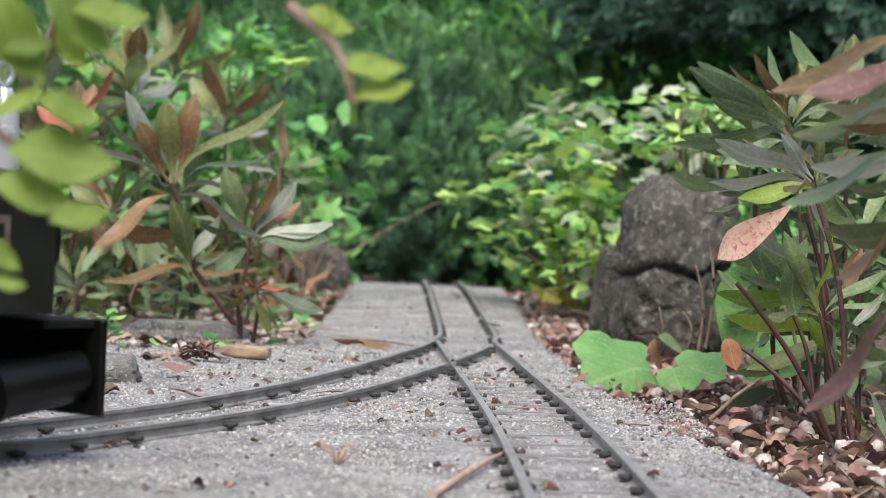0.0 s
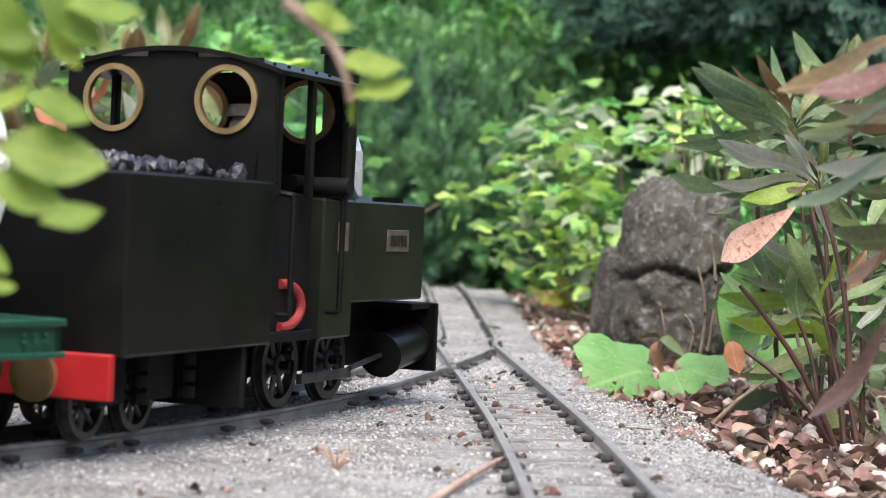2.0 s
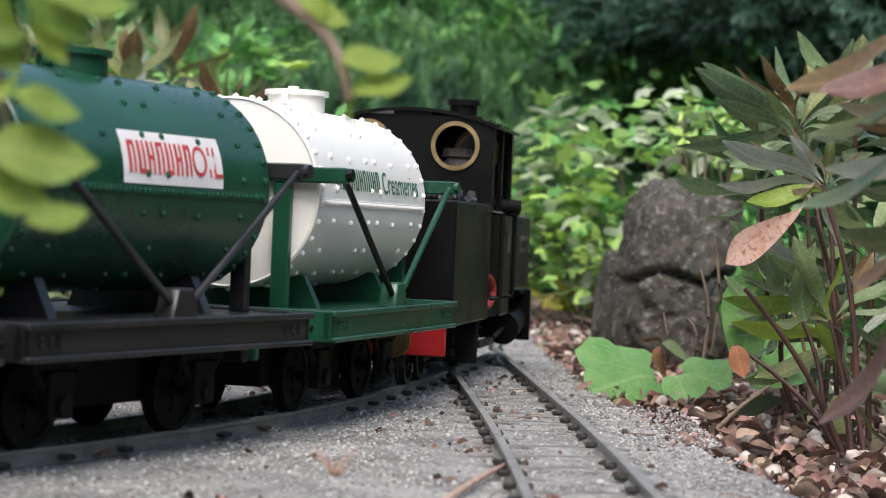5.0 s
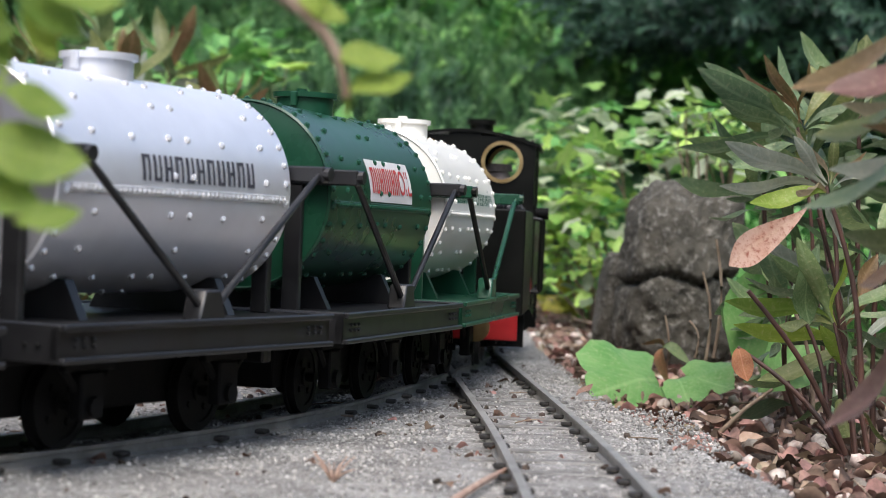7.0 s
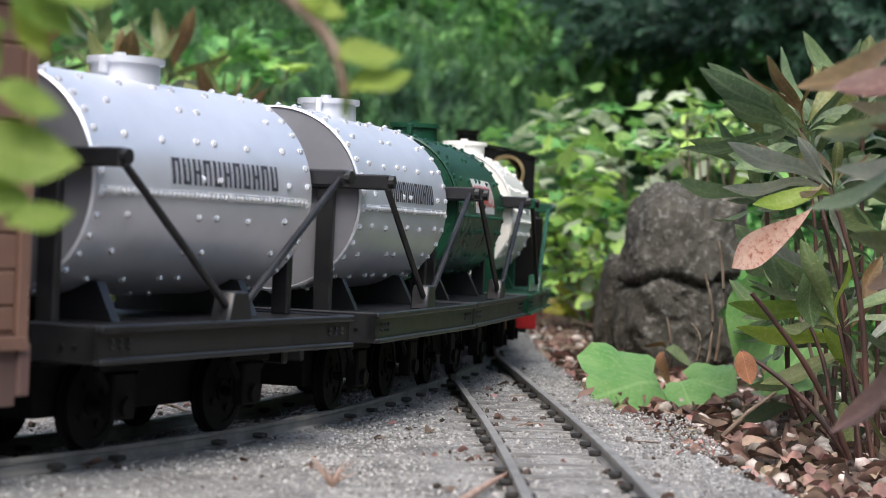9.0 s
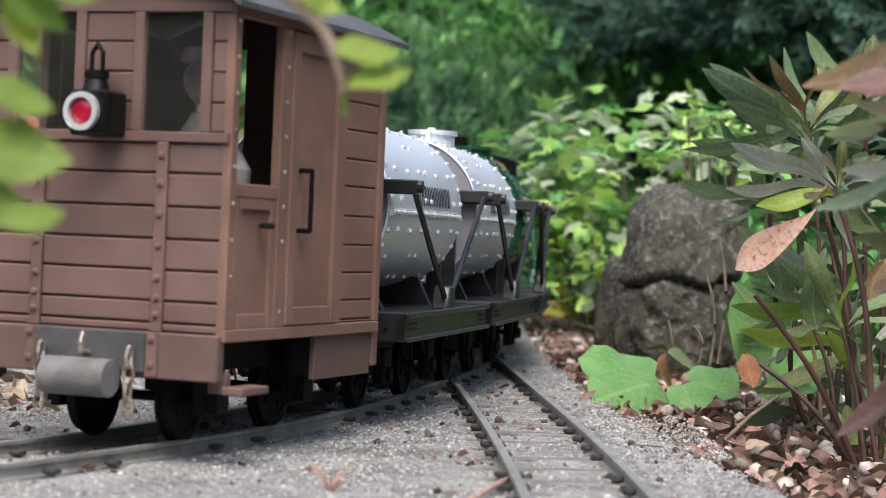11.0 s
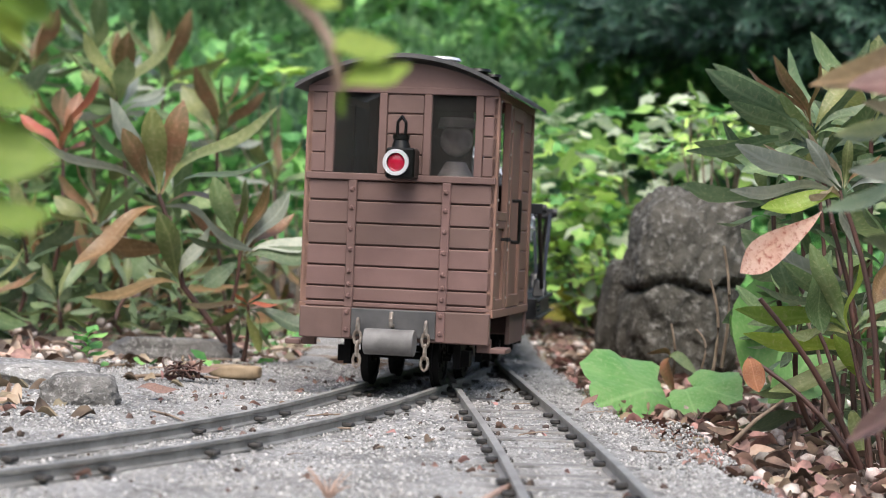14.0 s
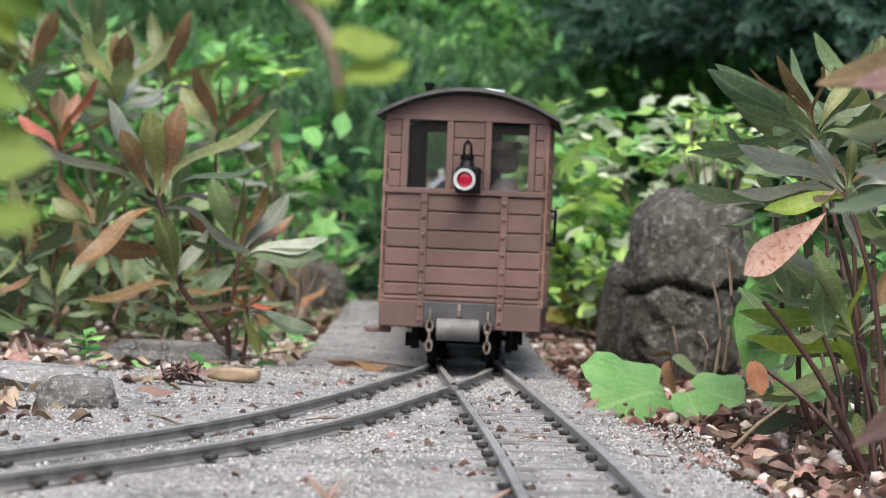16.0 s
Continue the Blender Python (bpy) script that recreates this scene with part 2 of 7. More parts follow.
def from_bm(name, bm, mat, smooth=None):
    me = bpy.data.meshes.new(name)
    bmesh.ops.recalc_face_normals(bm, faces=bm.faces)
    bm.to_mesh(me)
    bm.free()
    me.materials.append(mat)
    if smooth is not None:
        me.polygons.foreach_set("use_smooth", [True] * len(me.polygons))
        me.set_sharp_from_angle(angle=radians(smooth))
    return me


def part(name, bm, material, parent, label="", smooth=35):
    ob = new(name, from_bm(name, bm, material, smooth))
    ob.parent = parent
    if label:
        ob["label"] = label
    if name in ("rivets", "bolts", "marks"):
        ob["kind"] = "stuff"
    return ob


def box(bm, x0, x1, y0, y1, z0, z1, bev=0.0):
    r = bmesh.ops.create_cube(bm, size=1.0)
    bmesh.ops.scale(bm, vec=(x1 - x0, y1 - y0, z1 - z0), verts=r["verts"])
    bmesh.ops.translate(bm, vec=((x0 + x1) / 2, (y0 + y1) / 2, (z0 + z1) / 2), verts=r["verts"])
    if bev:
        es = list({e for v in r["verts"] for e in v.link_edges})
        bmesh.ops.bevel(bm, geom=es, offset=bev, segments=1, affect="EDGES", profile=0.5)
    return bm


def rod(bm, a, b, r0, r1=None, n=10, caps=True):
    a, b = Vector(a), Vector(b)
    d = b - a
    rot = d.to_track_quat("Z", "Y").to_matrix().to_4x4()
    bmesh.ops.create_cone(bm, cap_ends=caps, segments=n, radius1=r0, radius2=r0 if r1 is None else r1, depth=d.length,
                          matrix=Matrix.Translation((a + b) / 2) @ rot)
    return bm


def rods(bm, pts, r, n=8):
    for a, b in zip(pts, pts[1:]):
        rod(bm, a, b, r, n=n)
    for p in pts[1:-1]:
        bmesh.ops.create_icosphere(bm, subdivisions=1, radius=r * 1.02, matrix=Matrix.Translation(p))
    return bm


def ring(bm, c, axis, r_out, r_in, depth, n=28):
    """A flat ring (window bezel) round axis 'y' or 'z' or 'x'."""
    vs = []
    for k in range(n):
        a = 2 * math.pi * k / n
        row = []
        for r, d in ((r_out, -depth / 2), (r_out, depth / 2), (r_in, depth / 2), (r_in, -depth / 2)):
            u, v = r * math.cos(a), r * math.sin(a)
            p = {"y": (u, d, v), "z": (u, v, d), "x": (d, u, v)}[axis]
            row.append(bm.verts.new((c[0] + p[0], c[1] + p[1], c[2] + p[2])))
        vs.append(row)
    for k in range(n):
        q, w = vs[k], vs[(k + 1) % n]
        for j in range(4):
            bm.faces.new((q[j], q[(j + 1) % 4], w[(j + 1) % 4], w[j]))
    return bm


def studs(bm, pts, r):
    for p in pts:
        bmesh.ops.create_icosphere(bm, subdivisions=1, radius=r, matrix=Matrix.Translation(p))
    return bm


def stuff(name, verts, faces, mats, material, smooth=True):
    """Many copies of one small shape in a single mesh: verts (n,3), faces (m,k), mats (c,4,4)."""
    v = np.asarray(verts, float)
    f = np.asarray(faces, int)
    mm = np.asarray(mats, float)
    allv = np.einsum("cij,nj->cni", mm[:, :3, :3], v) + mm[:, None, :3, 3]
    c, n, k = len(mm), len(v), f.shape[1]
    allf = (f[None] + (np.arange(c) * n)[:, None, None]).reshape(-1, k)
    me = bpy.data.meshes.new(name)
    me.vertices.add(c * n)
    me.vertices.foreach_set("co", allv.reshape(-1))
    me.loops.add(allf.size)
    me.loops.foreach_set("vertex_index", allf.reshape(-1))
    me.polygons.add(len(allf))
    me.polygons.foreach_set("loop_start", np.arange(len(allf)) * k)
    me.polygons.foreach_set("use_smooth", np.full(len(allf), smooth))
    me.materials.append(material)
    me.update(calc_edges=True)
    return me


RNG = np.random.default_rng(5)


def turn_mats(locs, dirs, sizes, spin=None):
    """Frames whose y axis follows dirs, at locs, scaled by sizes (n,) or (n,3)."""
    locs, dirs = np.asarray(locs, float), np.asarray(dirs, float)
    n = len(locs)
    y = dirs / np.linalg.norm(dirs, axis=1)[:, None]
    ref = np.where(np.abs(y[:, 2:3]) > 0.95, np.array([[1.0, 0, 0]]), np.array([[0, 0, 1.0]]))
    x = np.cross(y, ref)
    x /= np.linalg.norm(x, axis=1)[:, None]
    z = np.cross(x, y)
    if spin is None:
        spin = RNG.normal(0, 0.5, n)
    c, s_ = np.cos(spin)[:, None], np.sin(spin)[:, None]
    x, z = c * x + s_ * z, c * z - s_ * x
    sizes = np.asarray(sizes, float)
    if sizes.ndim == 1:
        sizes = np.repeat(sizes[:, None], 3, 1)
    m = np.zeros((n, 4, 4))
    m[:, :3, 0], m[:, :3, 1], m[:, :3, 2] = x * sizes[:, :1], y * sizes[:, 1:2], z * sizes[:, 2:3]
    m[:, :3, 3], m[:, 3, 3] = locs, 1
    return m


def leaf_shape(width=0.28, bend=0.25, widest=0.6, fold=0.1, steps=7, tip=0.9):
    """A blade one unit long along y, bent down at the tip, folded along its midrib; quads."""
    vs, fs = [], []
    for i in range(steps + 1):
        u = i / steps
        w = width * (math.sin(math.pi * u ** (math.log(0.5) / math.log(widest))) ** tip if 0 < u < 1 else 0.0) / 2 + 0.006
        z = -bend * u * u + 0.06 * math.sin(u * 7)
        y = u * (1 - 0.12 * bend * u)
        vs += [(-w, y, z + fold * w * 2), (0, y, z), (w, y, z + fold * w * 2)]
    for i in range(steps):
        a = 3 * i
        fs += [(a, a + 1, a + 4, a + 3), (a + 1, a + 2, a + 5, a + 4)]
    return vs, fs


def lobed_shape(lobes=5, deep=0.35, n=30, cup=0.12):
    """A lobed, toothed leaf about one unit across, with its stalk end at the origin; quads round a centre vein."""
    vs, fs = [(0, 0.45, 0.03)], []
    for k in range(n):
        a = -math.pi / 2 + 2 * math.pi * (k + 0.5) / n
        r = 0.5 * (1 - deep * (0.5 + 0.5 * math.cos(lobes * (a - math.pi / 2) + math.pi)) + 0.026 * math.sin(2.3 * k + lobes) + 0.022 * math.sin(5.2 * k))
        if abs(a + math.pi / 2) < 0.35 or abs(a - 1.5 * math.pi) < 0.35:
            r *= 0.55
        vs.append((r * math.cos(a), 0.45 + r * math.sin(a), -cup * r + 0.03 * math.cos(lobes * a)))
    for k in range(0, n, 2):
        fs.append((0, 1 + k, 1 + (k + 1) % n, 1 + (k + 2) % n))
    return vs, fs

# ---- the line of the track ----
TURN_Y = [-1.0, 0.3, 0.4, 0.5, 0.6, 0.7, 0.8, 0.9, 1.0, 1.1, 1.2, 1.3, 4.0]
TURN_H = [44.0, 44.0, 37.0, 29.4, 25.2, 17.5, 12.0, 10.4, 9.5, 5.0, -0.5, -1.5, -1.5]
GAUGE = 0.0335
RAIL_TOP = 0.005


def rise(y):
    """The slab climbs gently to its far end and the bed falls away behind it."""
    u = min(1.0, max(0.0, (y - 1.15) / 0.6))
    w = min(1.0, max(0.0, (y - 1.86) / 0.5))
    return 0.0115 * u * u * (3 - 2 * u) - 0.03 * w * w * (3 - 2 * w)


line_y = np.arange(-0.6, 3.4, 0.002)
line_h = np.radians(np.interp(line_y, TURN_Y, TURN_H))
line_x = np.cumsum(np.tan(line_h) * 0.002)
line_x += -0.0262 - np.interp(0.85, line_y, line_x)
line_s = np.cumsum(0.002 / np.cos(line_h))
line_s -= np.interp(1.2, line_y, line_s)


def on_line(s):
    """Place and heading (radians, right positive) on the branch at distance s along it; 0 at y = 1.2."""
    y = float(np.interp(s, line_s, line_y))
    return float(np.interp(s, line_s, line_x)), y, float(np.interp(s, line_s, line_h))


def on_main(y):
    """Centre of the straight road, which joins the branch at the points."""
    xj = float(np.interp(1.12, line_y, line_x))
    if y > 1.12:
        return float(np.interp(y, line_y, line_x))
    return xj + (1.12 - y) * 0.047 - 0.02 * max(0.0, 0.75 - y) ** 2 * 3


# ---- ground ----
def ground_height(x, y):
    z = -0.010 + rise(y) + 0.004 * noise.noise(Vector((x * 14, y * 14, 0))) + 0.002 * noise.noise(Vector((x * 50, y * 50, 3)))
    if y > 0.95 and x < -0.11:
        z += 0.012 * min(1, (-0.11 - x) / 0.1)
    d = math.hypot(x, y - 1)
    if d > 3:
        z += 0.02 * (noise.noise(Vector((x * 0.3, y * 0.3, 9)))) * min(d - 3, 6)
    return z


def spread_axis(lo, hi, fine, far):
    a = list(np.arange(lo, hi, fine))
    out, step, p = [], fine, hi
    while p < far:
        out.append(p)
        step *= 1.35
        p += step
    out2, step, p = [], fine, lo
    while p > -far:
        step *= 1.35
        p -= step
        out2.append(p)
    return out2[::-1] + a + out + [far * 1.2]


gx, gy = spread_axis(-0.5, 0.5, 0.0125, 40), spread_axis(0.2, 2.6, 0.02, 40)
gv = [(x, y, ground_height(x, y)) for y in gy for x in gx]
nx = len(gx)
gf = [(j * nx + i, j * nx + i + 1, (j + 1) * nx + i + 1, (j + 1) * nx + i) for j in range(len(gy) - 1) for i in range(nx - 1)]
ground = tagged(new("ground", mesh_of("ground", gv, gf, M_SOIL, True)), "dark crumbly garden soil with leaf mould", "ground", kind="structure")

# concrete path under the track: near part wide, far part a narrow strip
RIGHT_Y = [-1.0, 0.3, 0.6, 0.727, 0.90, 1.25, 2.05]
RIGHT_X = [0.16, 0.128, 0.099, 0.0855, 0.071, 0.063, 0.060]
LEFT_Y = [-1.0, 0.86, 0.95, 1.0, 1.06, 1.13, 1.5, 2.05]
LEFT_X = [-1.2, -0.9, -0.28, -0.13, -0.096, -0.082, -0.080, -0.086]


def slab_mesh():
    ys = list(np.arange(-0.9, 0.4, 0.1)) + list(np.arange(0.4, 2.0, 0.012)) + [2.02]
    cols = 46
    vs, fs = [], []
    for y in ys:
        l, r = float(np.interp(y, LEFT_Y, LEFT_X)), float(np.interp(y, RIGHT_Y, RIGHT_X))
        r += 0.0022 * noise.noise(Vector((y * 25, 0.3, 0))) + 0.0012 * noise.noise(Vector((y * 90, 4.3, 0)))
        l += 0.004 * noise.noise(Vector((y * 25, 7.3, 0)))
        row = [(l - 0.003, y, rise(y) - 0.03), (l, y, rise(y) - 0.003)]
        for k in range(cols):
            u = (k / (cols - 1))
            x = l + 0.003 + (r - l - 0.006) * (1 - (1 - u) ** 2)
            row.append((x, y, rise(y) + 0.0007 * noise.noise(Vector((x * 60, y * 60, 1))) + 0.0005 * noise.noise(Vector((x * 220, y * 220, 2)))))
        row += [(r, y, rise(y) - 0.0025), (r + 0.002, y, rise(y) - 0.03)]
        vs += row
    n = cols + 4
    for j in range(len(ys) - 1):
        for i in range(n - 1):
            fs.append((j * n + i, j * n + i + 1, (j + 1) * n + i + 1, (j + 1) * n + i))
    return mesh_of("path_slab", vs, fs, M_CONC, True)


pavement = tagged(new("pavement", slab_mesh()), "weathered grey concrete garden path carrying model track", "path", kind="structure")

# ---- rails ----
PROFILE = [(-0.0019, 0.0), (0.0019, 0.0), (0.0019, 0.0007), (0.0006, 0.0013), (0.0006, 0.0034), (0.0013, 0.0039), (0.0013, 0.005),
           (-0.0013, 0.005), (-0.0013, 0.0039), (-0.0006, 0.0034), (-0.0006, 0.0013), (-0.0019, 0.0007)]


def rail_mesh(pts):
    vs, fs = [], []
    n = len(PROFILE)
    for i, (x, y) in enumerate(pts):
        a, b = pts[max(0, i - 1)], pts[min(len(pts) - 1, i + 1)]
        h = math.atan2(b[0] - a[0], b[1] - a[1])
        for px_, pz in PROFILE:
            vs.append((x + math.cos(h) * px_, y - math.sin(h) * px_, rise(y) + pz))
    for i in range(len(pts) - 1):
        for k in range(n):
            fs.append((i * n + k, i * n + (k + 1) % n, (i + 1) * n + (k + 1) % n, (i + 1) * n + k))
    fs += [tuple(range(n))[::-1], tuple((len(pts) - 1) * n + k for k in range(n))]
    me = mesh_of("rail", vs, fs, M_RAIL, True)
    me.set_sharp_from_angle(angle=radians(30))
    return me


def line_pts(y0, y1, side, step=0.01):
    out = []
    for y in np.arange(y0, y1, step):
        x, h = float(np.interp(y, line_y, line_x)), float(np.interp(y, line_y, line_h))
        out.append((x + math.cos(h) * side * GAUGE / 2, y - math.sin(h) * side * GAUGE / 2))
    return out


def main_pts(y0, y1, side, step=0.01):
    out = []
    for y in np.arange(y0, y1, step):
        h = math.atan2(on_main(y + 0.01) - on_main(y - 0.01), 0.02)
        out.append((on_main(y) + math.cos(h) * side * GAUGE / 2, y - math.sin(h) * side * GAUGE / 2))
    return out


track = tagged(new("railway_track"), "weathered model railway track with points on concrete", "railway track", kind="structure")
track.empty_display_size = 0.05
for pts in (line_pts(-0.3, 1.12, -1), line_pts(-0.3, 0.925, 1), line_pts(0.935, 1.07, 1), main_pts(-0.3, 0.905, -1), main_pts(0.925, 1.11, -1),
            main_pts(-0.3, 1.12, 1), line_pts(1.12, 3.2, -1), line_pts(1.12, 3.2, 1)):
    r_ = new("rail", rail_mesh(pts))
    r_.parent = track

# black plastic chairs that hold the rails, and the sleeper ends half buried in grit
bm = bmesh.new()
box(bm, -0.0042, 0.0042, -0.0021, 0.0021, 0.0, 0.0015, 0.0004)
chair_mesh = from_bm("rail_chair", bm, M_SLEEPER, 40)
bm = bmesh.new()
box(bm, -0.027, 0.027, -0.0035, 0.0035, -0.003, 0.0006, 0.0004)
sleeper_mesh = from_bm("sleeper", bm, surface("weathered_sleeper", (0.11, 0.106, 0.1), (0.24, 0.233, 0.222), scale=90, fine=700, rough=0.9), 40)


def lay_sleepers(pt, heading, y, sunk=0.0):
    s_ = new("sleeper", sleeper_mesh)
    s_.parent = track
    s_.matrix_basis = pose(pt[0], pt[1], rise(y) - sunk + random.uniform(-0.0006, 0.0003), 0, 0, -math.degrees(heading))
    for side in (-1, 1):
        if random.random() < 0.2:
            continue
        c_ = new("rail_chair", chair_mesh)
        c_.parent = track
        c_.matrix_basis = pose(pt[0] + math.cos(heading) * side * GAUGE / 2, pt[1] - math.sin(heading) * side * GAUGE / 2,
                               rise(y) + 0.0010, random.uniform(-3, 3), 0, -math.degrees(heading) + random.uniform(-4, 4))


s = -1.05
while s < 0.75:
    x, y, h = on_line(s)
    lay_sleepers((x, y), h, y, 0.0009)
    s += 0.028
y = 0.42
while y < 0.94:
    h = math.atan2(on_main(y + 0.01) - on_main(y - 0.01), 0.02)
    lay_sleepers((on_main(y), y), h, y)
    y += 0.028


# ---- rocks and stones ----
def lump(name, size, seed, mat, sub=4, rough=0.25, flat=0.0):
    bm = bmesh.new()
    bmesh.ops.create_icosphere(bm, subdivisions=sub, radius=1.0)
    for v in bm.verts:
        p = v.co.copy()
        q = Vector((max(-0.8, min(0.8, p.x)), max(-0.8, min(0.8, p.y)), max(-0.8, min(0.76, p.z))))
        n1 = noise.noise(p * 1.3 + Vector((seed, 0, 0)))
        n2 = noise.noise(p * 4 + Vector((0, seed, 0)))
        n3 = noise.noise(p * 12 + Vector((0, 0, seed)))
        q *= 1.2 * (1 + rough * 0.8 * n1 + rough * 0.25 * n2 + rough * 0.22 * n3 - rough * 0.35 * abs(noise.noise(p * 6 + Vector((seed, seed, 0)))))
        v.co = Vector((q.x * size[0], q.y * size[1], q.z * size[2]))
    return from_bm(name, bm, mat, 80)


def chunk(name, size, seed, mat):
    """An angular broken stone: a hull of random corners, edges worn, faces pitted."""
    rnd = random.Random(seed)
    bm = bmesh.new()
    for sx in (-1, 1):
        for sy in (-1, 1):
            for sz in (-1, 1):
                k = rnd.uniform(0.72, 1.0) if sz > 0 else 1.0
                bm.verts.new((sx * rnd.uniform(0.7, 1.0) * k, sy * rnd.uniform(0.7, 1.0) * k, sz * rnd.uniform(0.7, 1.0)))
    for k in range(5):
        a = rnd.uniform(0, 6.28)
        bm.verts.new((math.cos(a) * 1.05, math.sin(a) * 1.05, rnd.uniform(-0.6, 0.6)))
    bmesh.ops.convex_hull(bm, input=bm.verts[:])
    bmesh.ops.delete(bm, geom=[q for q in bm.verts if not q.link_faces], context="VERTS")
    bmesh.ops.bevel(bm, geom=bm.edges[:], offset=0.09, segments=2, profile=0.6, affect="EDGES", clamp_overlap=True)
    bmesh.ops.triangulate(bm, faces=bm.faces[:])
    for k in range(3):
        bmesh.ops.subdivide_edges(bm, edges=[e for e in bm.edges if e.calc_length() > 0.16], cuts=1, use_grid_fill=False)
        bmesh.ops.triangulate(bm, faces=bm.faces[:])
    for q in bm.verts:
        p = q.co.copy()
        q.co *= 1 + 0.07 * noise.noise(p * 2.5 + Vector((seed, 0, 0))) + 0.05 * noise.noise(p * 8 + Vector((0, seed, 0)))
        q.co = Vector((q.co.x * size[0], q.co.y * size[1], q.co.z * size[2]))
    return from_bm(name, bm, mat, 60)


def cracked_boulder(size, seed, mat):
    """A squarish upright boulder, pitted all over, with one slanting crack across it."""
    bm = bmesh.new()
    bmesh.ops.create_icosphere(bm, subdivisions=6, radius=1.0)
    for v in bm.verts:
        p = v.co.normalized()
        k = (abs(p.x) ** 5 + abs(p.y) ** 4 + abs(p.z) ** 5) ** (-1 / 5)
        q = p * min(k, 1.5)
        n1 = noise.noise(q * 1.1 + Vector((seed, 0, 0)))
        n2 = noise.noise(q * 2.7 + Vector((0, seed, 0)))
        n3 = noise.noise(q * 7 + Vector((0, 0, seed)))
        n4 = noise.noise(q * 19 + Vector((seed, seed, 0)))
        grow = 1 + 0.16 * n1 + 0.09 * n2 + 0.045 * n3 + 0.022 * n4 - 0.05 * abs(n3)
        crack = 0.02 + 0.17 * noise.noise(Vector((q.x * 1.6, q.y * 1.6, seed))) + 0.05 * noise.noise(Vector((q.x * 7, q.y * 7, seed))) + 0.10 * min(0.3, q.x + 0.6)
        d = q.z - crack
        grow -= 0.30 * math.exp(-(d / 0.038) ** 2) * (0.8 + 0.5 * n2)
        if d > 0:
            grow += 0.07 * math.exp(-d / 0.25)
        q = q * grow
        # narrower and slanting at the top on the left
        q.x += 0.03 * max(0.0, q.z) * (1 if q.x < 0 else 0)
        v.co = Vector((q.x * size[0], q.y * size[1], q.z * size[2]))
    return from_bm("boulder", bm, mat, 85)


rock = tagged(new("boulder", cracked_boulder((0.0335, 0.034, 0.058), 3.7, M_ROCK)), "cracked grey-brown lichened boulder beside the path", "rock")
rock.matrix_basis = pose(0.1462, 1.2400, 0.0465, 0, 3, 12)
side_rock = tagged(new("boulder", lump("boulder", (0.016, 0.02, 0.034), 5.5, M_ROCK, 4)), "small mossy grey boulder behind a larger one", "rock")
side_rock.matrix_basis = pose(0.1175, 1.3000, 0.03, 0, 6, 10)
side_rock.location.z = 0.03
for pos_, size, seed, turn, lab in (
        ((-0.1390, 0.8000, 0.0049), (0.0155, 0.012, 0.008), 2.2, 12, "rough grey lump of broken concrete"),
        ((-0.1418, 1.1000, 0.0093), (0.036, 0.016, 0.007), 6.3, 4, "flat mossy edging stone"),
        ((-0.1786, 0.9000, 0.0031), (0.03, 0.02, 0.006), 9.3, -10, "pale flat paving fragment"),
        ((-0.1221, 1.8500, 0.0479), (0.03, 0.03, 0.03), 1.7, 20, "dark mossy stone under the bushes")):
    st = tagged(new("stone", lump("stone", size, seed, M_ROCK, 4) if size[2] > 0.02 else chunk("stone", size, seed, M_CONC if "pale" in lab else M_STONE)), lab, "stone")
    st.matrix_basis = pose(*pos_, 0, 0, turn)
    st.location.z = max(0.0, ground_height(pos_[0], pos_[1])) + size[2] * 0.55

# ---- the train: x to its right, y forwards, z up from the rail head ----
def wheel_mesh(radius, spokes, side, tread=0.0036):
    bm = bmesh.new()
    ring(bm, (0, 0, 0), "x", radius, radius * 0.8, tread)
    ring(bm, (-side * 0.0014, 0, 0), "x", radius * 1.09, radius * 0.82, 0.001)
    rod(bm, (-0.002, 0, 0), (0.002, 0, 0), radius * 0.26, n=14)
    if spokes:
        for k in range(8):
            a = 2 * math.pi * k / 8
            rod(bm, (0, 0, 0), (0, radius * 0.85 * math.cos(a), radius * 0.85 * math.sin(a)), radius * 0.07, n=6)
        rod(bm, (side * 0.001, 0, -radius * 0.45), (side * 0.004, 0, -radius * 0.45), radius * 0.12, n=8)
    else:
        rod(bm, (-0.0012, 0, 0), (0.0012, 0, 0), radius * 0.84, n=24)
        for k in range(4):
            a = 2 * math.pi * k / 4
            rod(bm, (side * 0.0012, radius * 0.5 * math.cos(a), radius * 0.5 * math.sin(a)),
                (side * 0.0019, radius * 0.5 * math.cos(a), radius * 0.5 * math.sin(a)), radius * 0.1, n=6)
    return bm


ROLLING = []


def add_wheels(thing, ys, radius, spokes, mat):
    for y in ys:
        bm = bmesh.new()
        rod(bm, (-GAUGE / 2 - 0.004, 0, 0), (GAUGE / 2 + 0.004, 0, 0), 0.0016, n=8)
        w = part("axle", bm, M_UNDER, thing)
        for side in (-1, 1):
            wh = part("wheel", wheel_mesh(radius, spokes, side), mat, w, "steel spoked wheel" if spokes else "dark steel wheel")
            wh.location = (side * (GAUGE / 2 - 0.0012), 0, 0)
        w.location = (0, y, radius)
        ROLLING.append((w, thing, y, radius))


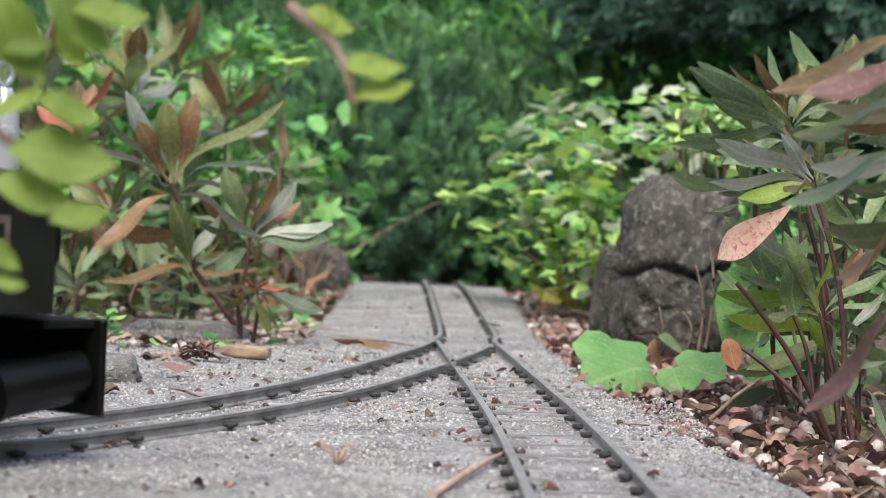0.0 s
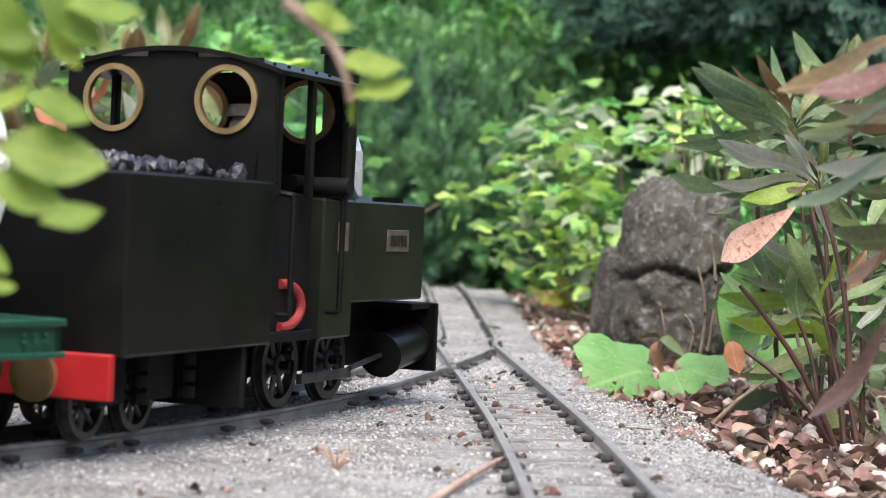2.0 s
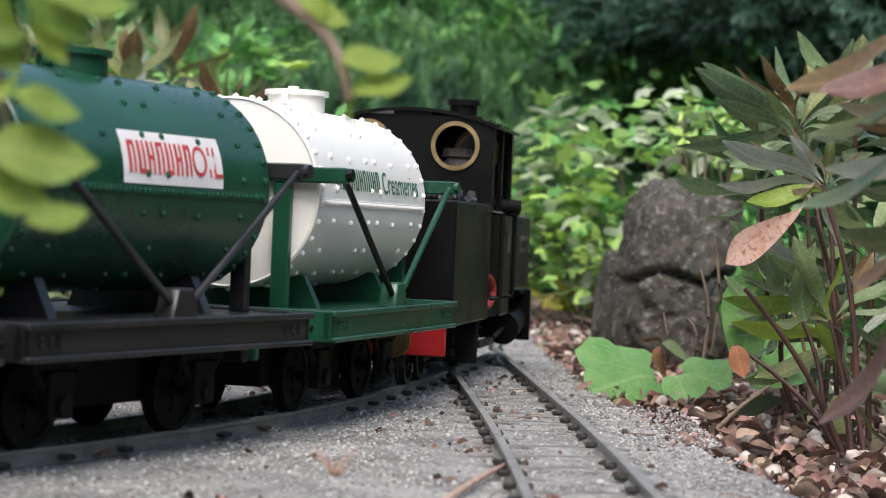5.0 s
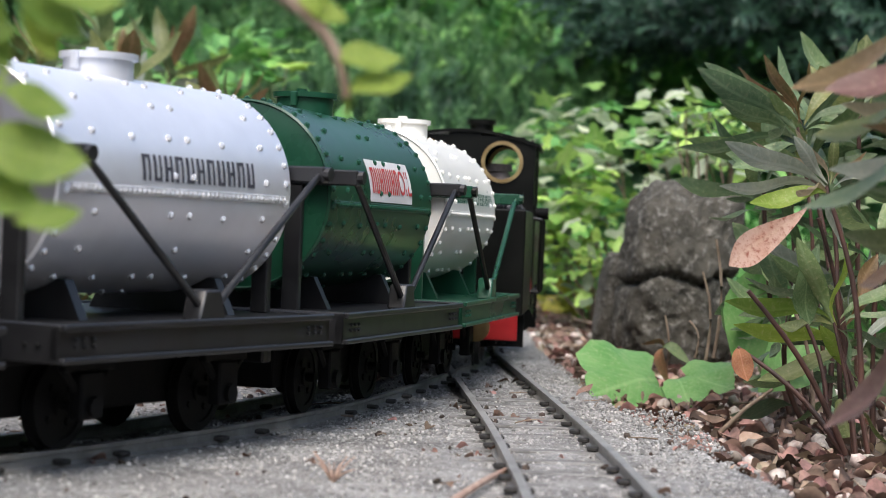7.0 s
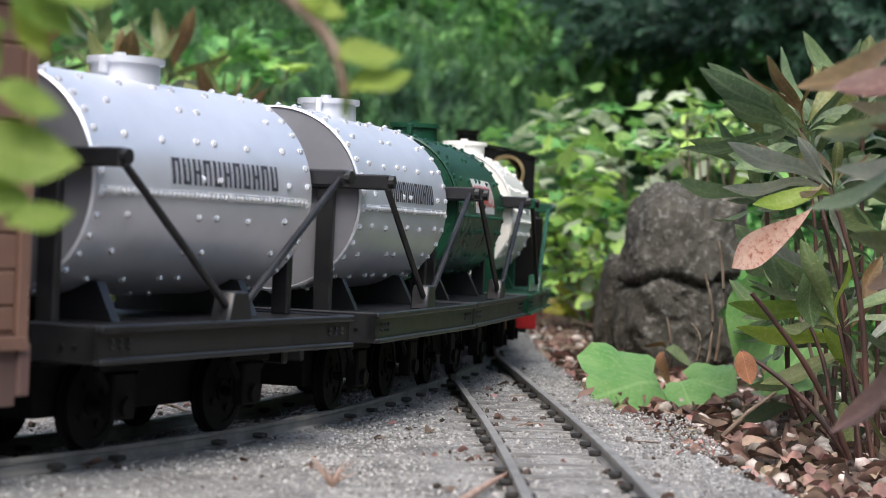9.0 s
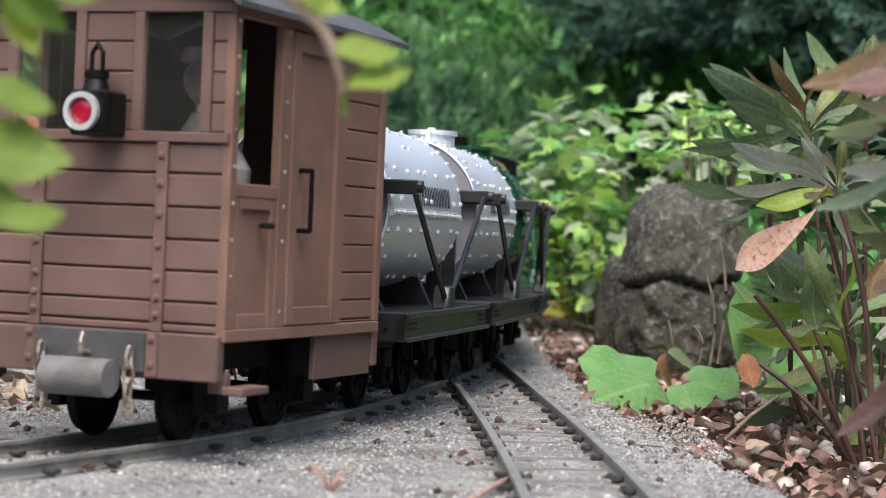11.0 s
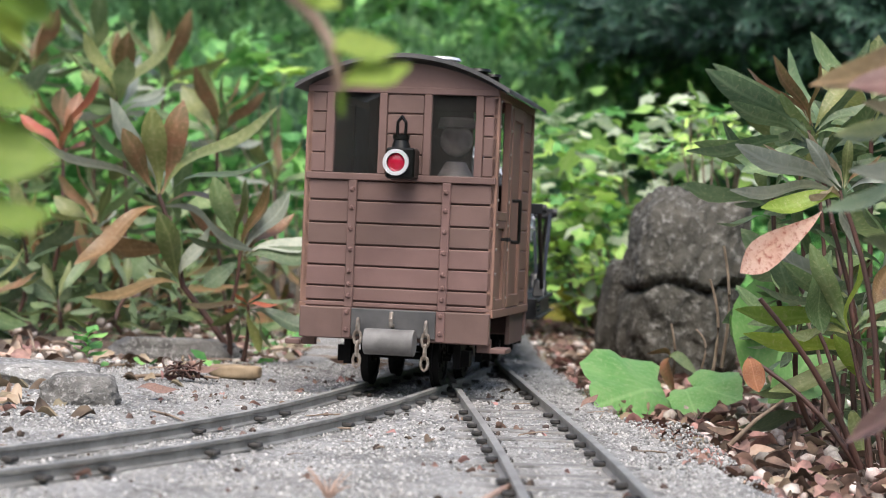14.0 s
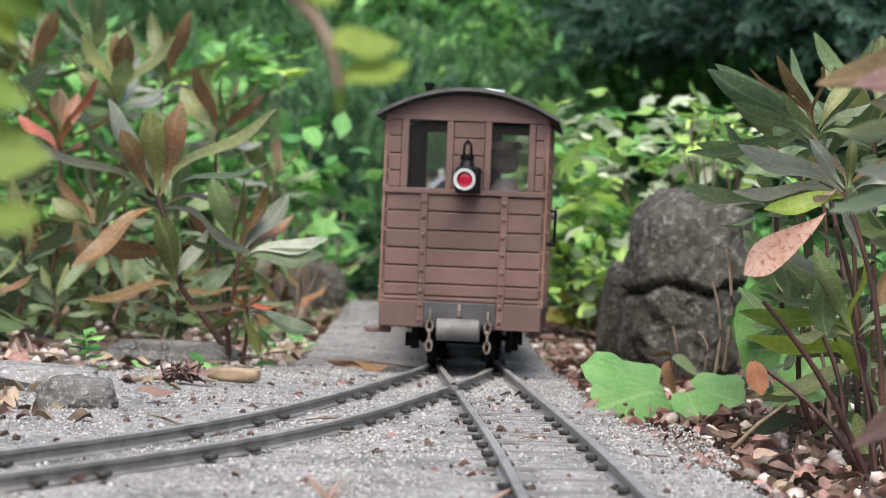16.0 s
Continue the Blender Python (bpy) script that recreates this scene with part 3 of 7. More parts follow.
def bent_text(words, height, mat, radius, centre_z, y_mid, z_mid, side, name, bars=False, squeeze=1.0):
    """Lettering laid on the curved flank of a tank; bars: unlettered marks of the same size."""
    if bars:
        vs, fs = [], []
        for k in range(words):
            x0, w = k * 0.74, 0.54
            for (a0, a1, b0, b1) in ((0, 0.2, 0, 1), (w - 0.16, w, 0, 1), (0.2, w - 0.16, (0.86, 0.0, 0.43)[k % 3], (1.0, 0.14, 0.57)[k % 3])):
                n = len(vs)
                for j in range(5):
                    zz = b0 + (b1 - b0) * j / 4
                    vs += [(x0 + a0, zz, 0), (x0 + a1, zz, 0)]
                for j in range(4):
                    fs.append((n + 2 * j, n + 2 * j + 1, n + 2 * j + 3, n + 2 * j + 2))
        me = mesh_of(name, vs, fs, mat)
    else:
        cu = bpy.data.curves.new(name, "FONT")
        cu.body = words
        cu.size = 1.0
        cu.resolution_u = 3
        tmp = bpy.data.objects.new(name, cu)
        scene.collection.objects.link(tmp)
        me = bpy.data.meshes.new_from_object(tmp.evaluated_get(bpy.context.evaluated_depsgraph_get()))
        bpy.data.objects.remove(tmp)
        bm = bmesh.new()
        bm.from_mesh(me)
        bmesh.ops.triangulate(bm, faces=bm.faces)
        bm.to_mesh(me)
        bm.free()
        me.materials.clear()
        me.materials.append(mat)
        cu = None
    co = np.array([v.co for v in me.vertices])
    co[:, 0] -= (co[:, 0].min() + co[:, 0].max()) / 2
    hgt = co[:, 1].max() - co[:, 1].min()
    co[:, 1] -= (co[:, 1].min() + co[:, 1].max()) / 2
    sc = height / hgt
    a0 = math.asin((z_mid - centre_z) / radius)
    out = []
    for x, y, _ in co:
        a = a0 + y * sc / radius
        rr = radius + 0.00025
        out.append((side * rr * math.cos(a), y_mid + side * x * sc * squeeze, centre_z + rr * math.sin(a)))
    me.vertices.foreach_set("co", np.array(out).reshape(-1))
    me.update()
    return me


TANK_R, TANK_Z, TANK_L = 0.0325, 0.0750, 0.124


def tank_wagon(name_label, tank_mat, end_mat, frame_mat, stud_mat, marks):
    w = tagged(new("tank_wagon"), name_label, "tank wagon", "tank wagons of the train")
    w.empty_display_size = 0.03
    L, W = 0.073, 0.0425
    bm = bmesh.new()
    box(bm, -W + 0.001, W - 0.001, -L + 0.001, L - 0.001, 0.0335, 0.0365, 0.0006)
    part("deck", bm, frame_mat, w)
    for side in (-1, 1):
        bm = bmesh.new()
        x = side * W
        box(bm, min(x, x - side * 0.003), max(x, x - side * 0.003), -L, L, 0.0275, 0.0365, 0.0004)
        sb = part("solebar", bm, frame_mat, w)
        for z0, z1 in ((0.0352, 0.0372), (0.0268, 0.0284)):
            bm = bmesh.new()
            box(bm, min(x, x + side * 0.0018), max(x, x + side * 0.0018), -L, L, z0, z1, 0.0004)
            part("flange", bm, frame_mat, sb)
        bm = bmesh.new()
        studs(bm, [(x + side * 0.0006, yy, zz) for yy in (-0.066, -0.062, -0.058, 0.058, 0.062, 0.066) for zz in (0.0312, 0.033)], 0.0007)
        part("rivets", bm, frame_mat, sb)
    for end in (-1, 1):
        y = end * L
        bm = bmesh.new()
        box(bm, -W, W, min(y, y - end * 0.003), max(y, y - end * 0.003), 0.0268, 0.0372, 0.0004)
        box(bm, -0.018, 0.018, min(y, y + end * 0.004), max(y, y + end * 0.004), 0.0195, 0.0285, 0.0006)
        part("headstock", bm, frame_mat, w)
        bm = bmesh.new()
        studs(bm, [(xx, y + end * 0.0004, 0.0315) for xx in (-0.036, -0.032, 0.032, 0.036)], 0.0008)
        rod(bm, (0, y, 0.0235), (0, y + end * 0.0055, 0.0235), 0.003, n=12)
        part("coupling", bm, M_UNDER, w)
        yb = end * (TANK_L / 2 + 0.0028)
        bm = bmesh.new()
        box(bm, -0.0435, 0.0435, yb - 0.0022, yb + 0.0022, 0.0790, 0.0842, 0.0005)
        part("cross_beam", bm, frame_mat, w)
        for side in (-1, 1):
            bm = bmesh.new()
            box(bm, side * 0.021 - 0.003, side * 0.021 + 0.003, yb - 0.0016, yb + 0.0016, 0.0365, 0.0790, 0.0004)
            part("post", bm, frame_mat, w)
            bm = bmesh.new()
            rod(bm, (side * 0.0415, yb, 0.0823), (side * 0.0415, end * 0.004, 0.0405), 0.00115, n=8)
            rod(bm, (side * 0.038, yb, 0.0818), (side * 0.0452, yb, 0.0818), 0.0022, n=10)
            part("tie_rod", bm, M_FRAME if frame_mat is M_FRAME else (M_BLACK if end < 0 else frame_mat), w)
    for side in (-1, 1):
        bm = bmesh.new()
        x = side * 0.0415
        vs = [bm.verts.new((x + dx * side, dy, dz)) for dx in (-0.0045, 0.002) for dy, dz in ((-0.0075, 0.0365), (0.0075, 0.0365), (0.0042, 0.0455), (-0.0042, 0.0455))]
        for f in ((0, 1, 2, 3), (4, 5, 6, 7), (0, 1, 5, 4), (1, 2, 6, 5), (2, 3, 7, 6), (3, 0, 4, 7)):
            bm.faces.new([vs[k] for k in f])
        bmesh.ops.bevel(bm, geom=bm.edges[:], offset=0.0006, segments=1, affect="EDGES")
        part("tie_bracket", bm, frame_mat, w)
    for y in (-0.039, 0.039):
        bm = bmesh.new()
        vs = []
        for dy in (-0.002, 0.002):
            prof = [(-0.026, 0.0365), (-0.0205, 0.0475)] + [(TANK_R * math.sin(a), TANK_Z - TANK_R * math.cos(a)) for a in np.linspace(-0.58, 0.58, 9)] + [(0.0205, 0.0475), (0.026, 0.0365)]
            vs.append([bm.verts.new((px_, y + dy, pz)) for px_, pz in prof])
        bm.faces.new(vs[0]), bm.faces.new(vs[1][::-1])
        for k in range(len(vs[0])):
            j = (k + 1) % len(vs[0])
            bm.faces.new((vs[0][k], vs[0][j], vs[1][j], vs[1][k]))
        part("saddle", bm, frame_mat, w)
    # the barrel: a shell with slightly dished ends and lap bands
    bm = bmesh.new()
    n, h = 56, TANK_L / 2
    prof = [(-h, TANK_R - 0.0007), (-h + 0.0006, TANK_R), (0.0, TANK_R), (h - 0.0006, TANK_R), (h, TANK_R - 0.0007)]
    rows = []
    for y, r in prof:
        rows.append([bm.verts.new((r * math.cos(2 * math.pi * k / n), y, TANK_Z + r * math.sin(2 * math.pi * k / n))) for k in range(n)])
    for a, b in zip(rows, rows[1:]):
        for k in range(n):
            bm.faces.new((a[k], a[(k + 1) % n], b[(k + 1) % n], b[k]))
    barrel = part("barrel", bm, tank_mat, w)
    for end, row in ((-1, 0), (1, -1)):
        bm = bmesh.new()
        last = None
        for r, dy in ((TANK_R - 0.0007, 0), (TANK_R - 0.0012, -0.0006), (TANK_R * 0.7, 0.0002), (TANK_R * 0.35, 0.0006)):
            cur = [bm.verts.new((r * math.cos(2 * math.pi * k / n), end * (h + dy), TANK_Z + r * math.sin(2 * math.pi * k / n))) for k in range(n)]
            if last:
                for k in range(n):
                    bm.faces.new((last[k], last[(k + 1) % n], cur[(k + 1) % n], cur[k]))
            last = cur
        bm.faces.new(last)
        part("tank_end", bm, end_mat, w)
    # rivets: two hoops at each end, one in the middle, a seam along each flank and scattered stay heads
    pts = []
    for y in (-h + 0.0035, h - 0.0035):
        for k in range(34):
            a = 2 * math.pi * (k + 0.5) / 34
            pts.append((TANK_R * math.cos(a), y, TANK_Z + TANK_R * math.sin(a)))
    for y in (-h + 0.018, -0.006, 0.004, h - 0.016):
        for k in range(18):
            a = 2 * math.pi * (k + 0.25) / 18
            pts.append((TANK_R * math.cos(a), y, TANK_Z + TANK_R * math.sin(a)))
    for k in range(9):
        for y in (-0.025, 0.023):
            a = 2 * math.pi * (k + 0.6) / 9
            pts.append((TANK_R * math.cos(a), y, TANK_Z + TANK_R * math.sin(a)))
    bm = bmesh.new()
    studs(bm, pts, 0.00125)
    part("rivets", bm, stud_mat, barrel)
    bm = bmesh.new()
    for side in (-1, 1):
        z = TANK_Z - 0.002
        box(bm, side * TANK_R - 0.0004, side * TANK_R + 0.0004, -h + 0.003, h - 0.003, z - 0.0012, z + 0.0012, 0.0002)
        studs(bm, [(side * (TANK_R + 0.0003), y, z) for y in np.arange(-h + 0.004, h - 0.003, 0.0024)], 0.00078)
    part("seam", bm, tank_mat if tank_mat is not M_SILVER else M_STEEL, barrel)
    # filler on top
    bm = bmesh.new()
    rod(bm, (0, 0, TANK_Z + TANK_R - 0.002), (0, 0, TANK_Z + TANK_R + 0.0045), 0.0105, n=24)
    man = part("filler_neck", bm, tank_mat, w)
    bm = bmesh.new()
    rod(bm, (0, 0, TANK_Z + TANK_R + 0.0045), (0, 0, TANK_Z + TANK_R + 0.0064), 0.0118, n=24)
    rod(bm, (0, -0.0035, TANK_Z + TANK_R + 0.0064), (0, -0.0035, TANK_Z + TANK_R + 0.0078), 0.002, n=10)
    box(bm, -0.0012, 0.0012, -0.013, -0.0112, TANK_Z + TANK_R + 0.001, TANK_Z + TANK_R + 0.0062, 0.0003)
    box(bm, -0.0012, 0.0012, 0.0112, 0.013, TANK_Z + TANK_R + 0.001, TANK_Z + TANK_R + 0.006, 0.0003)
    part("lid", bm, tank_mat, man)
    # underframe
    for y in (-0.036, 0.036):
        for side in (-1, 1):
            bm = bmesh.new()
            x = side * 0.0255
            box(bm, x - 0.0015, x + 0.0015, y - 0.012, y + 0.012, 0.0225, 0.0275, 0.0004)
            box(bm, x - 0.002, x + 0.0025, y - 0.0055, y + 0.0055, 0.009, 0.0225, 0.0006)
            rod(bm, (x, y - 0.011, 0.0235), (x, y, 0.0125), 0.0012, n=6)
            rod(bm, (x, y + 0.011, 0.0235), (x, y, 0.0125), 0.0012, n=6)
            rod(bm, (x, y, 0.0125), (x + side * 0.004, y, 0.0125), 0.003, n=10)
            part("axle_guard", bm, M_UNDER, w)
    bm = bmesh.new()
    box(bm, -0.02, 0.02, -0.066, 0.066, 0.0245, 0.0335, 0.0005)
    box(bm, -0.013, 0.013, -0.058, 0.058, 0.0095, 0.0245, 0.0005)
    part("underframe", bm, M_UNDER, w)
    add_wheels(w, (-0.036, 0.036), 0.0125, False, M_UNDER)
    for side in (-1, 1):
        marks(w, barrel, side)
    return w


def marks_white(w, barrel, side):
    R, z = TANK_R, TANK_Z + 0.0064
    for me in (bent_text(10, 0.0076, M_GREENINK, R, TANK_Z, -side * 0.0195, z, side, "company_name", True, 0.86),
               bent_text("Creameries", 0.0082, M_GREENINK, R, TANK_Z, side * 0.0295, z, side, "lettering", False, 0.80)):
        o = new(me.name, me)
        o.parent = barrel
        if me.name.startswith("company"):
            o["kind"] = "stuff"


def marks_green(w, barrel, side):
    R, z = TANK_R, TANK_Z + 0.0075
    vs, fs = [], []
    for j in range(7):
        a = math.asin((z - TANK_Z) / R) + (j / 6 - 0.5) * 0.0155 / R
        for k in range(2):
            vs.append((side * (R + 0.0002) * math.cos(a), (side * -0.018, side * 0.034)[k], TANK_Z + (R + 0.0002) * math.sin(a)))
    for j in range(6):
        fs.append((2 * j, 2 * j + 1, 2 * j + 3, 2 * j + 2))
    sg = new("sign_panel", mesh_of("sign_panel", vs, fs, M_WHITE, True))
    sg.parent = barrel
    for me in (bent_text(7, 0.0095, M_REDINK, R + 0.0002, TANK_Z, side * 0.0008, z, side, "company_name", True, 0.68),
               bent_text("OIL", 0.0095, M_REDINK, R + 0.0002, TANK_Z, side * 0.0255, z, side, "lettering", False, 0.78)):
        o = new(me.name, me)
        o.parent = barrel
        if me.name.startswith("company"):
            o["kind"] = "stuff"


def marks_silver(w, barrel, side):
    o = new("company_name", bent_text(11, 0.0076, M_DARKINK, TANK_R, TANK_Z, side * 0.008, TANK_Z + 0.0048, side, "company_name", True, 1.02))
    o.parent = barrel
    o["kind"] = "stuff"


white_wagon = tank_wagon("cream tank wagon with green frame and green lettering", M_CREAM, M_CREAM, M_GREEN, M_CREAM, marks_white)
green_wagon = tank_wagon("dark green oil tank wagon on black frame", M_GREEN, M_GREEN, M_FRAME, M_GREEN, marks_green)
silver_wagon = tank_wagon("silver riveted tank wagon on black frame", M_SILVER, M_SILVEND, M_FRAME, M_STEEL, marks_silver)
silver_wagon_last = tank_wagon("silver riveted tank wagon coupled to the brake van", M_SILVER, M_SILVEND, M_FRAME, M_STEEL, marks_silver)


# ---- brake van ----
def brake_van():
    v = tagged(new("brake_van"), "brown planked brake van with red tail lamp", "brake van")
    v.empty_display_size = 0.03
    W, L = 0.0415, 0.056
    zf, ze = 0.0200, 0.1290      # floor underside, eaves
    ledge = 0.0890

    def arch(x):
        return ze + 0.0105 * (1 - (x / W) ** 2)

    # rear and front ends: frame, planks, window openings
    planks = [0.0335, 0.0362, 0.0425, 0.0515, 0.0605, 0.0699, 0.0796, 0.0885]
    for end in (-1, 1):
        y = end * L
        bm = bmesh.new()
        t = 0.0022

        def slab(x0, x1, z0, z1, out=0.0, bev=0.0003):
            ya, yb = y + end * out, y - end * t
            box(bm, x0, x1, min(ya, yb), max(ya, yb), z0, z1, bev)

        slab(-W, W, 0.0885, 0.0915, 0.0012)                   # ledge under the windows
        slab(-W, W, 0.1262, 0.1292, 0.0006)                   # head rail
        for x0, x1 in ((-0.0335, -0.0298), (-0.0103, -0.0068), (0.0093, 0.0127), (0.0318, 0.0352)):
            slab(x0, x1, 0.0915, 0.1262, 0.0008)              # window posts
        # arched gable panel
        n = 14
        vs = []
        for yy in (y, y - end * t):
            top = [bm.verts.new((W * (2 * k / n - 1), yy, arch(W * (2 * k / n - 1)))) for k in range(n + 1)]
            bot = [bm.verts.new((W * (2 * k / n - 1), yy, ze)) for k in range(n + 1)]
            vs.append((top, bot))
        for top, bot in vs:
            for k in range(1, n - 1):
                bm.faces.new((bot[k], bot[k + 1], top[k + 1], top[k]))
            bm.faces.new((bot[0], bot[1], top[1])), bm.faces.new((bot[n - 1], bot[n], top[n - 1]))
        part("end_frame", bm, M_VAN, v)
        # planks below the ledge: one mesh each, edges rounded so that the joints read
        for z0, z1 in zip(planks, planks[1:]):
            bm = bmesh.new()
            box(bm, -W, W, min(y, y - end * t), max(y, y - end * t), z0 + 0.0003, z1 - 0.0003, 0.0004)
            part("plank", bm, M_VAN, v)
        bm = bmesh.new()
        ya, yb = y + end * 0.0022, y - end * t
        box(bm, -W, W, min(ya, yb), max(ya, yb), zf, 0.0335, 0.0005)
        part("buffer_plank", bm, M_VAN, v)
        for x0, x1 in ((-W, -0.0335), (-0.0068, 0.0093), (0.0352, W)):
            for z0, z1 in ((0.0915, 0.1), (0.1, 0.1088), (0.1088, 0.1176), (0.1176, 0.1262)):
                bm = bmesh.new()
                box(bm, x0, x1, min(y, y - end * t), max(y, y - end * t), z0 + 0.0002, z1 - 0.0002, 0.0004)
                part("plank", bm, M_VAN, v)
        for x in (-0.0205, 0.0205):
            bm = bmesh.new()
            ya = y + end * 0.0014
            box(bm, x - 0.0019, x + 0.0019, min(y, ya), max(y, ya), 0.0335, 0.0885, 0.0003)
            box(bm, x - 0.0019, x + 0.0019, min(y, y + end * 0.0032), max(y, y + end * 0.0032), zf + 0.0005, 0.0335, 0.0003)
            st = part("strap", bm, M_VAN, v)
            bm = bmesh.new()
            studs(bm, [(x, ya, z) for z in (0.0385, 0.0435, 0.0492, 0.0585, 0.0675, 0.0765, 0.0845)] + [(x, y + end * 0.0032, z) for z in (0.024, 0.0315)], 0.0013)
            part("bolts", bm, M_VAN, st)
        for x0, x1 in ((-0.0298, -0.0103), (0.0127, 0.0318)):
            bm = bmesh.new()
            box(bm, x0, x1, min(y - end * 0.001, y - end * 0.0016), max(y - end * 0.001, y - end * 0.0016), 0.0915, 0.1262)
            g = part("window_pane", bm, M_GLASS, v, "clear glass pane")
            g.visible_shadow = False
        # added boards behind the end planks stop light leaking through their gaps
        for x0, x1, z0, z1 in ((-W + 0.0026, W - 0.0026, 0.0336, 0.089), (-W + 0.0026, -0.0335, 0.0915, 0.1262), (-0.0068, 0.0093, 0.0915, 0.1262), (0.0352, W - 0.0026, 0.0915, 0.1262)):
            bm = bmesh.new()
            ya, yb = y - end * (t + 0.0002), y - end * (t + 0.001)
            box(bm, x0, x1, min(ya, yb), max(ya, yb), z0, z1)
            part("lining", bm, M_VAN, v)
        # dark centre plate, grey drum buffer, hook and chains
        bm = bmesh.new()
        ya, yb = y + end * 0.0022, y + end * 0.0034
        box(bm, -0.0185, 0.0185, min(ya, yb), max(ya, yb), 0.0215, 0.0335, 0.0004)
        part("drawbar_plate", bm, M_ROOF, v)
        bm = bmesh.new()
        rod(bm, (-0.0108, y + end * 0.0085, 0.0198), (0.0108, y + end * 0.0085, 0.0198), 0.0056, n=24)
        box(bm, -0.004, 0.004, min(y + end * 0.003, y + end * 0.007), max(y + end * 0.003, y + end * 0.007), 0.017, 0.0225, 0.0004)
        bmesh.ops.bevel(bm, geom=[e for e in bm.edges if e.calc_length() < 0.0016], offset=0.0003, segments=1, affect="EDGES")
        part("centre_buffer", bm, M_GREY, v, "grey iron centre buffer")
        bm = bmesh.new()
        rods(bm, [(0, y + end * 0.003, 0.0265), (0, y + end * 0.0072, 0.027), (0, y + end * 0.008, 0.0295), (0, y + end * 0.0068, 0.0325)], 0.0009)
        part("coupling_hook", bm, M_CHAIN, v, "worn steel coupling hook")
        for x in (-0.0148, 0.0148):
            bm = bmesh.new()
            for j in range(4):
                z = 0.0285 - 0.0049 * j
                c = (x, y + end * 0.0055, z - 0.0025)
                pts_ = []
                for k in range(9):
                    a = 2 * math.pi * k / 8
                    u = 0.0016 * math.cos(a)
                    pts_.append((c[0] + (u if j % 2 else 0.0), c[1] + (0.0 if j % 2 else u), c[2] + 0.0031 * math.sin(a)))
                rods(bm, pts_, 0.00062, n=6)
            part("safety_chain", bm, M_CHAIN, v, "worn rusty steel link chain")
    # sides: planks, an open veranda gap, a door with its handle
    for side in (-1, 1):
        x = side * W
        t = 0.0022

        def flank(bm, y0, y1, z0, z1, out=0.0, bev=0.0003):
            xa, xb = x + side * out, x - side * t
            box(bm, min(xa, xb), max(xa, xb), y0, y1, z0, z1, bev)

        bm = bmesh.new()
        flank(bm, -L, L, 0.0315, 0.0352, 0.001)
        flank(bm, -L, L, 0.1255, ze, 0.0006)
        for y0, y1 in ((-L, -L + 0.004), (-0.0245, -0.0175), (0.0212, 0.0245), (L - 0.004, L)):
            flank(bm, y0, y1, 0.0352, 0.1255, 0.0008)
        flank(bm, -0.052, -0.0245, 0.0735, 0.0775, 0.0008)
        part("side_frame", bm, M_VANPALE, v)
        bm = bmesh.new()
        flank(bm, -0.0518, -0.0247, 0.0352, 0.0735, -0.0006)
        gate = part("veranda_panel", bm, M_VANPALE, v)
        for y0, y1, z0, z1 in ((-0.0518, -0.0478, 0.0352, 0.0735), (-0.0285, -0.0247, 0.0352, 0.0735), (-0.0478, -0.0285, 0.0352, 0.0395), (-0.0478, -0.0285, 0.0700, 0.0735)):
            bm = bmesh.new()
            flank(bm, y0 + 0.0001, y1 - 0.0001, z0, z1, 0.0006)
            part("gate_rail", bm, M_VANPALE, gate)
        bm = bmesh.new()
        rod(bm, (x, -0.0345, 0.0655), (x + side * 0.0036, -0.0345, 0.0655), 0.0007, n=8)
        rod(bm, (x + side * 0.0032, -0.0385, 0.0655), (x + side * 0.0032, -0.0325, 0.0655), 0.0009, n=8)
        part("latch", bm, M_UNDER, gate, "small dark door latch")
        bm = bmesh.new()
        flank(bm, -0.0173, 0.0210, 0.0355, 0.125, -0.0002)
        d = part("door", bm, M_VANPALE, v, "plain brown panelled side door")
        for y0, y1, z0, z1 in ((-0.0173, -0.0120, 0.0355, 0.125), (0.0158, 0.0210, 0.0355, 0.125), (-0.0120, 0.0158, 0.119, 0.125), (-0.0120, 0.0158, 0.0355, 0.041)):
            bm = bmesh.new()
            flank(bm, y0 + 0.0001, y1 - 0.0001, z0, z1, 0.0012)
            part("door_rail", bm, M_VANPALE, d)
        bm = bmesh.new()
        hx = x + side * 0.0042
        rods(bm, [(x, -0.0085, 0.0645), (hx, -0.0085, 0.0645), (hx, -0.0085, 0.083), (x, -0.0085, 0.083)], 0.0008)
        part("door_handle", bm, M_BLACK, d, "black wire handle")
        for z0, z1 in zip(planks, planks[1:] + [0.098]):
            if z0 > 0.03:
                bm = bmesh.new()
                flank(bm, 0.0247, L - 0.0042, max(z0, 0.0352) + 0.0002, z1 - 0.0002, -0.0002, 0.0004)
                part("plank", bm, M_VANPALE, v)
        for z0 in (0.098, 0.1072, 0.1164):
            bm = bmesh.new()
            flank(bm, 0.0247, L - 0.0042, z0 + 0.0002, z0 + 0.009, -0.0002, 0.0004)
            part("plank", bm, M_VANPALE, v)
        bm = bmesh.new()
        studs(bm, [(x + side * 0.0008, y, z) for y in (-L + 0.002, -0.021) for z in np.arange(0.04, 0.125, 0.0105)], 0.0008)
        part("bolts", bm, M_CHAIN, v)
        bm = bmesh.new()
        box(bm, min(x, x + side * 0.007), max(x, x + side * 0.007), -L + 0.001, -L + 0.018, 0.0165, 0.0188, 0.0004)
        box(bm, min(x - side * 0.006, x), max(x - side * 0.006, x), -L + 0.004, -L + 0.007, 0.0165, 0.0225, 0.0003)
        part("step", bm, M_VAN, v, "pinkish brown footstep")
        bm = bmesh.new()
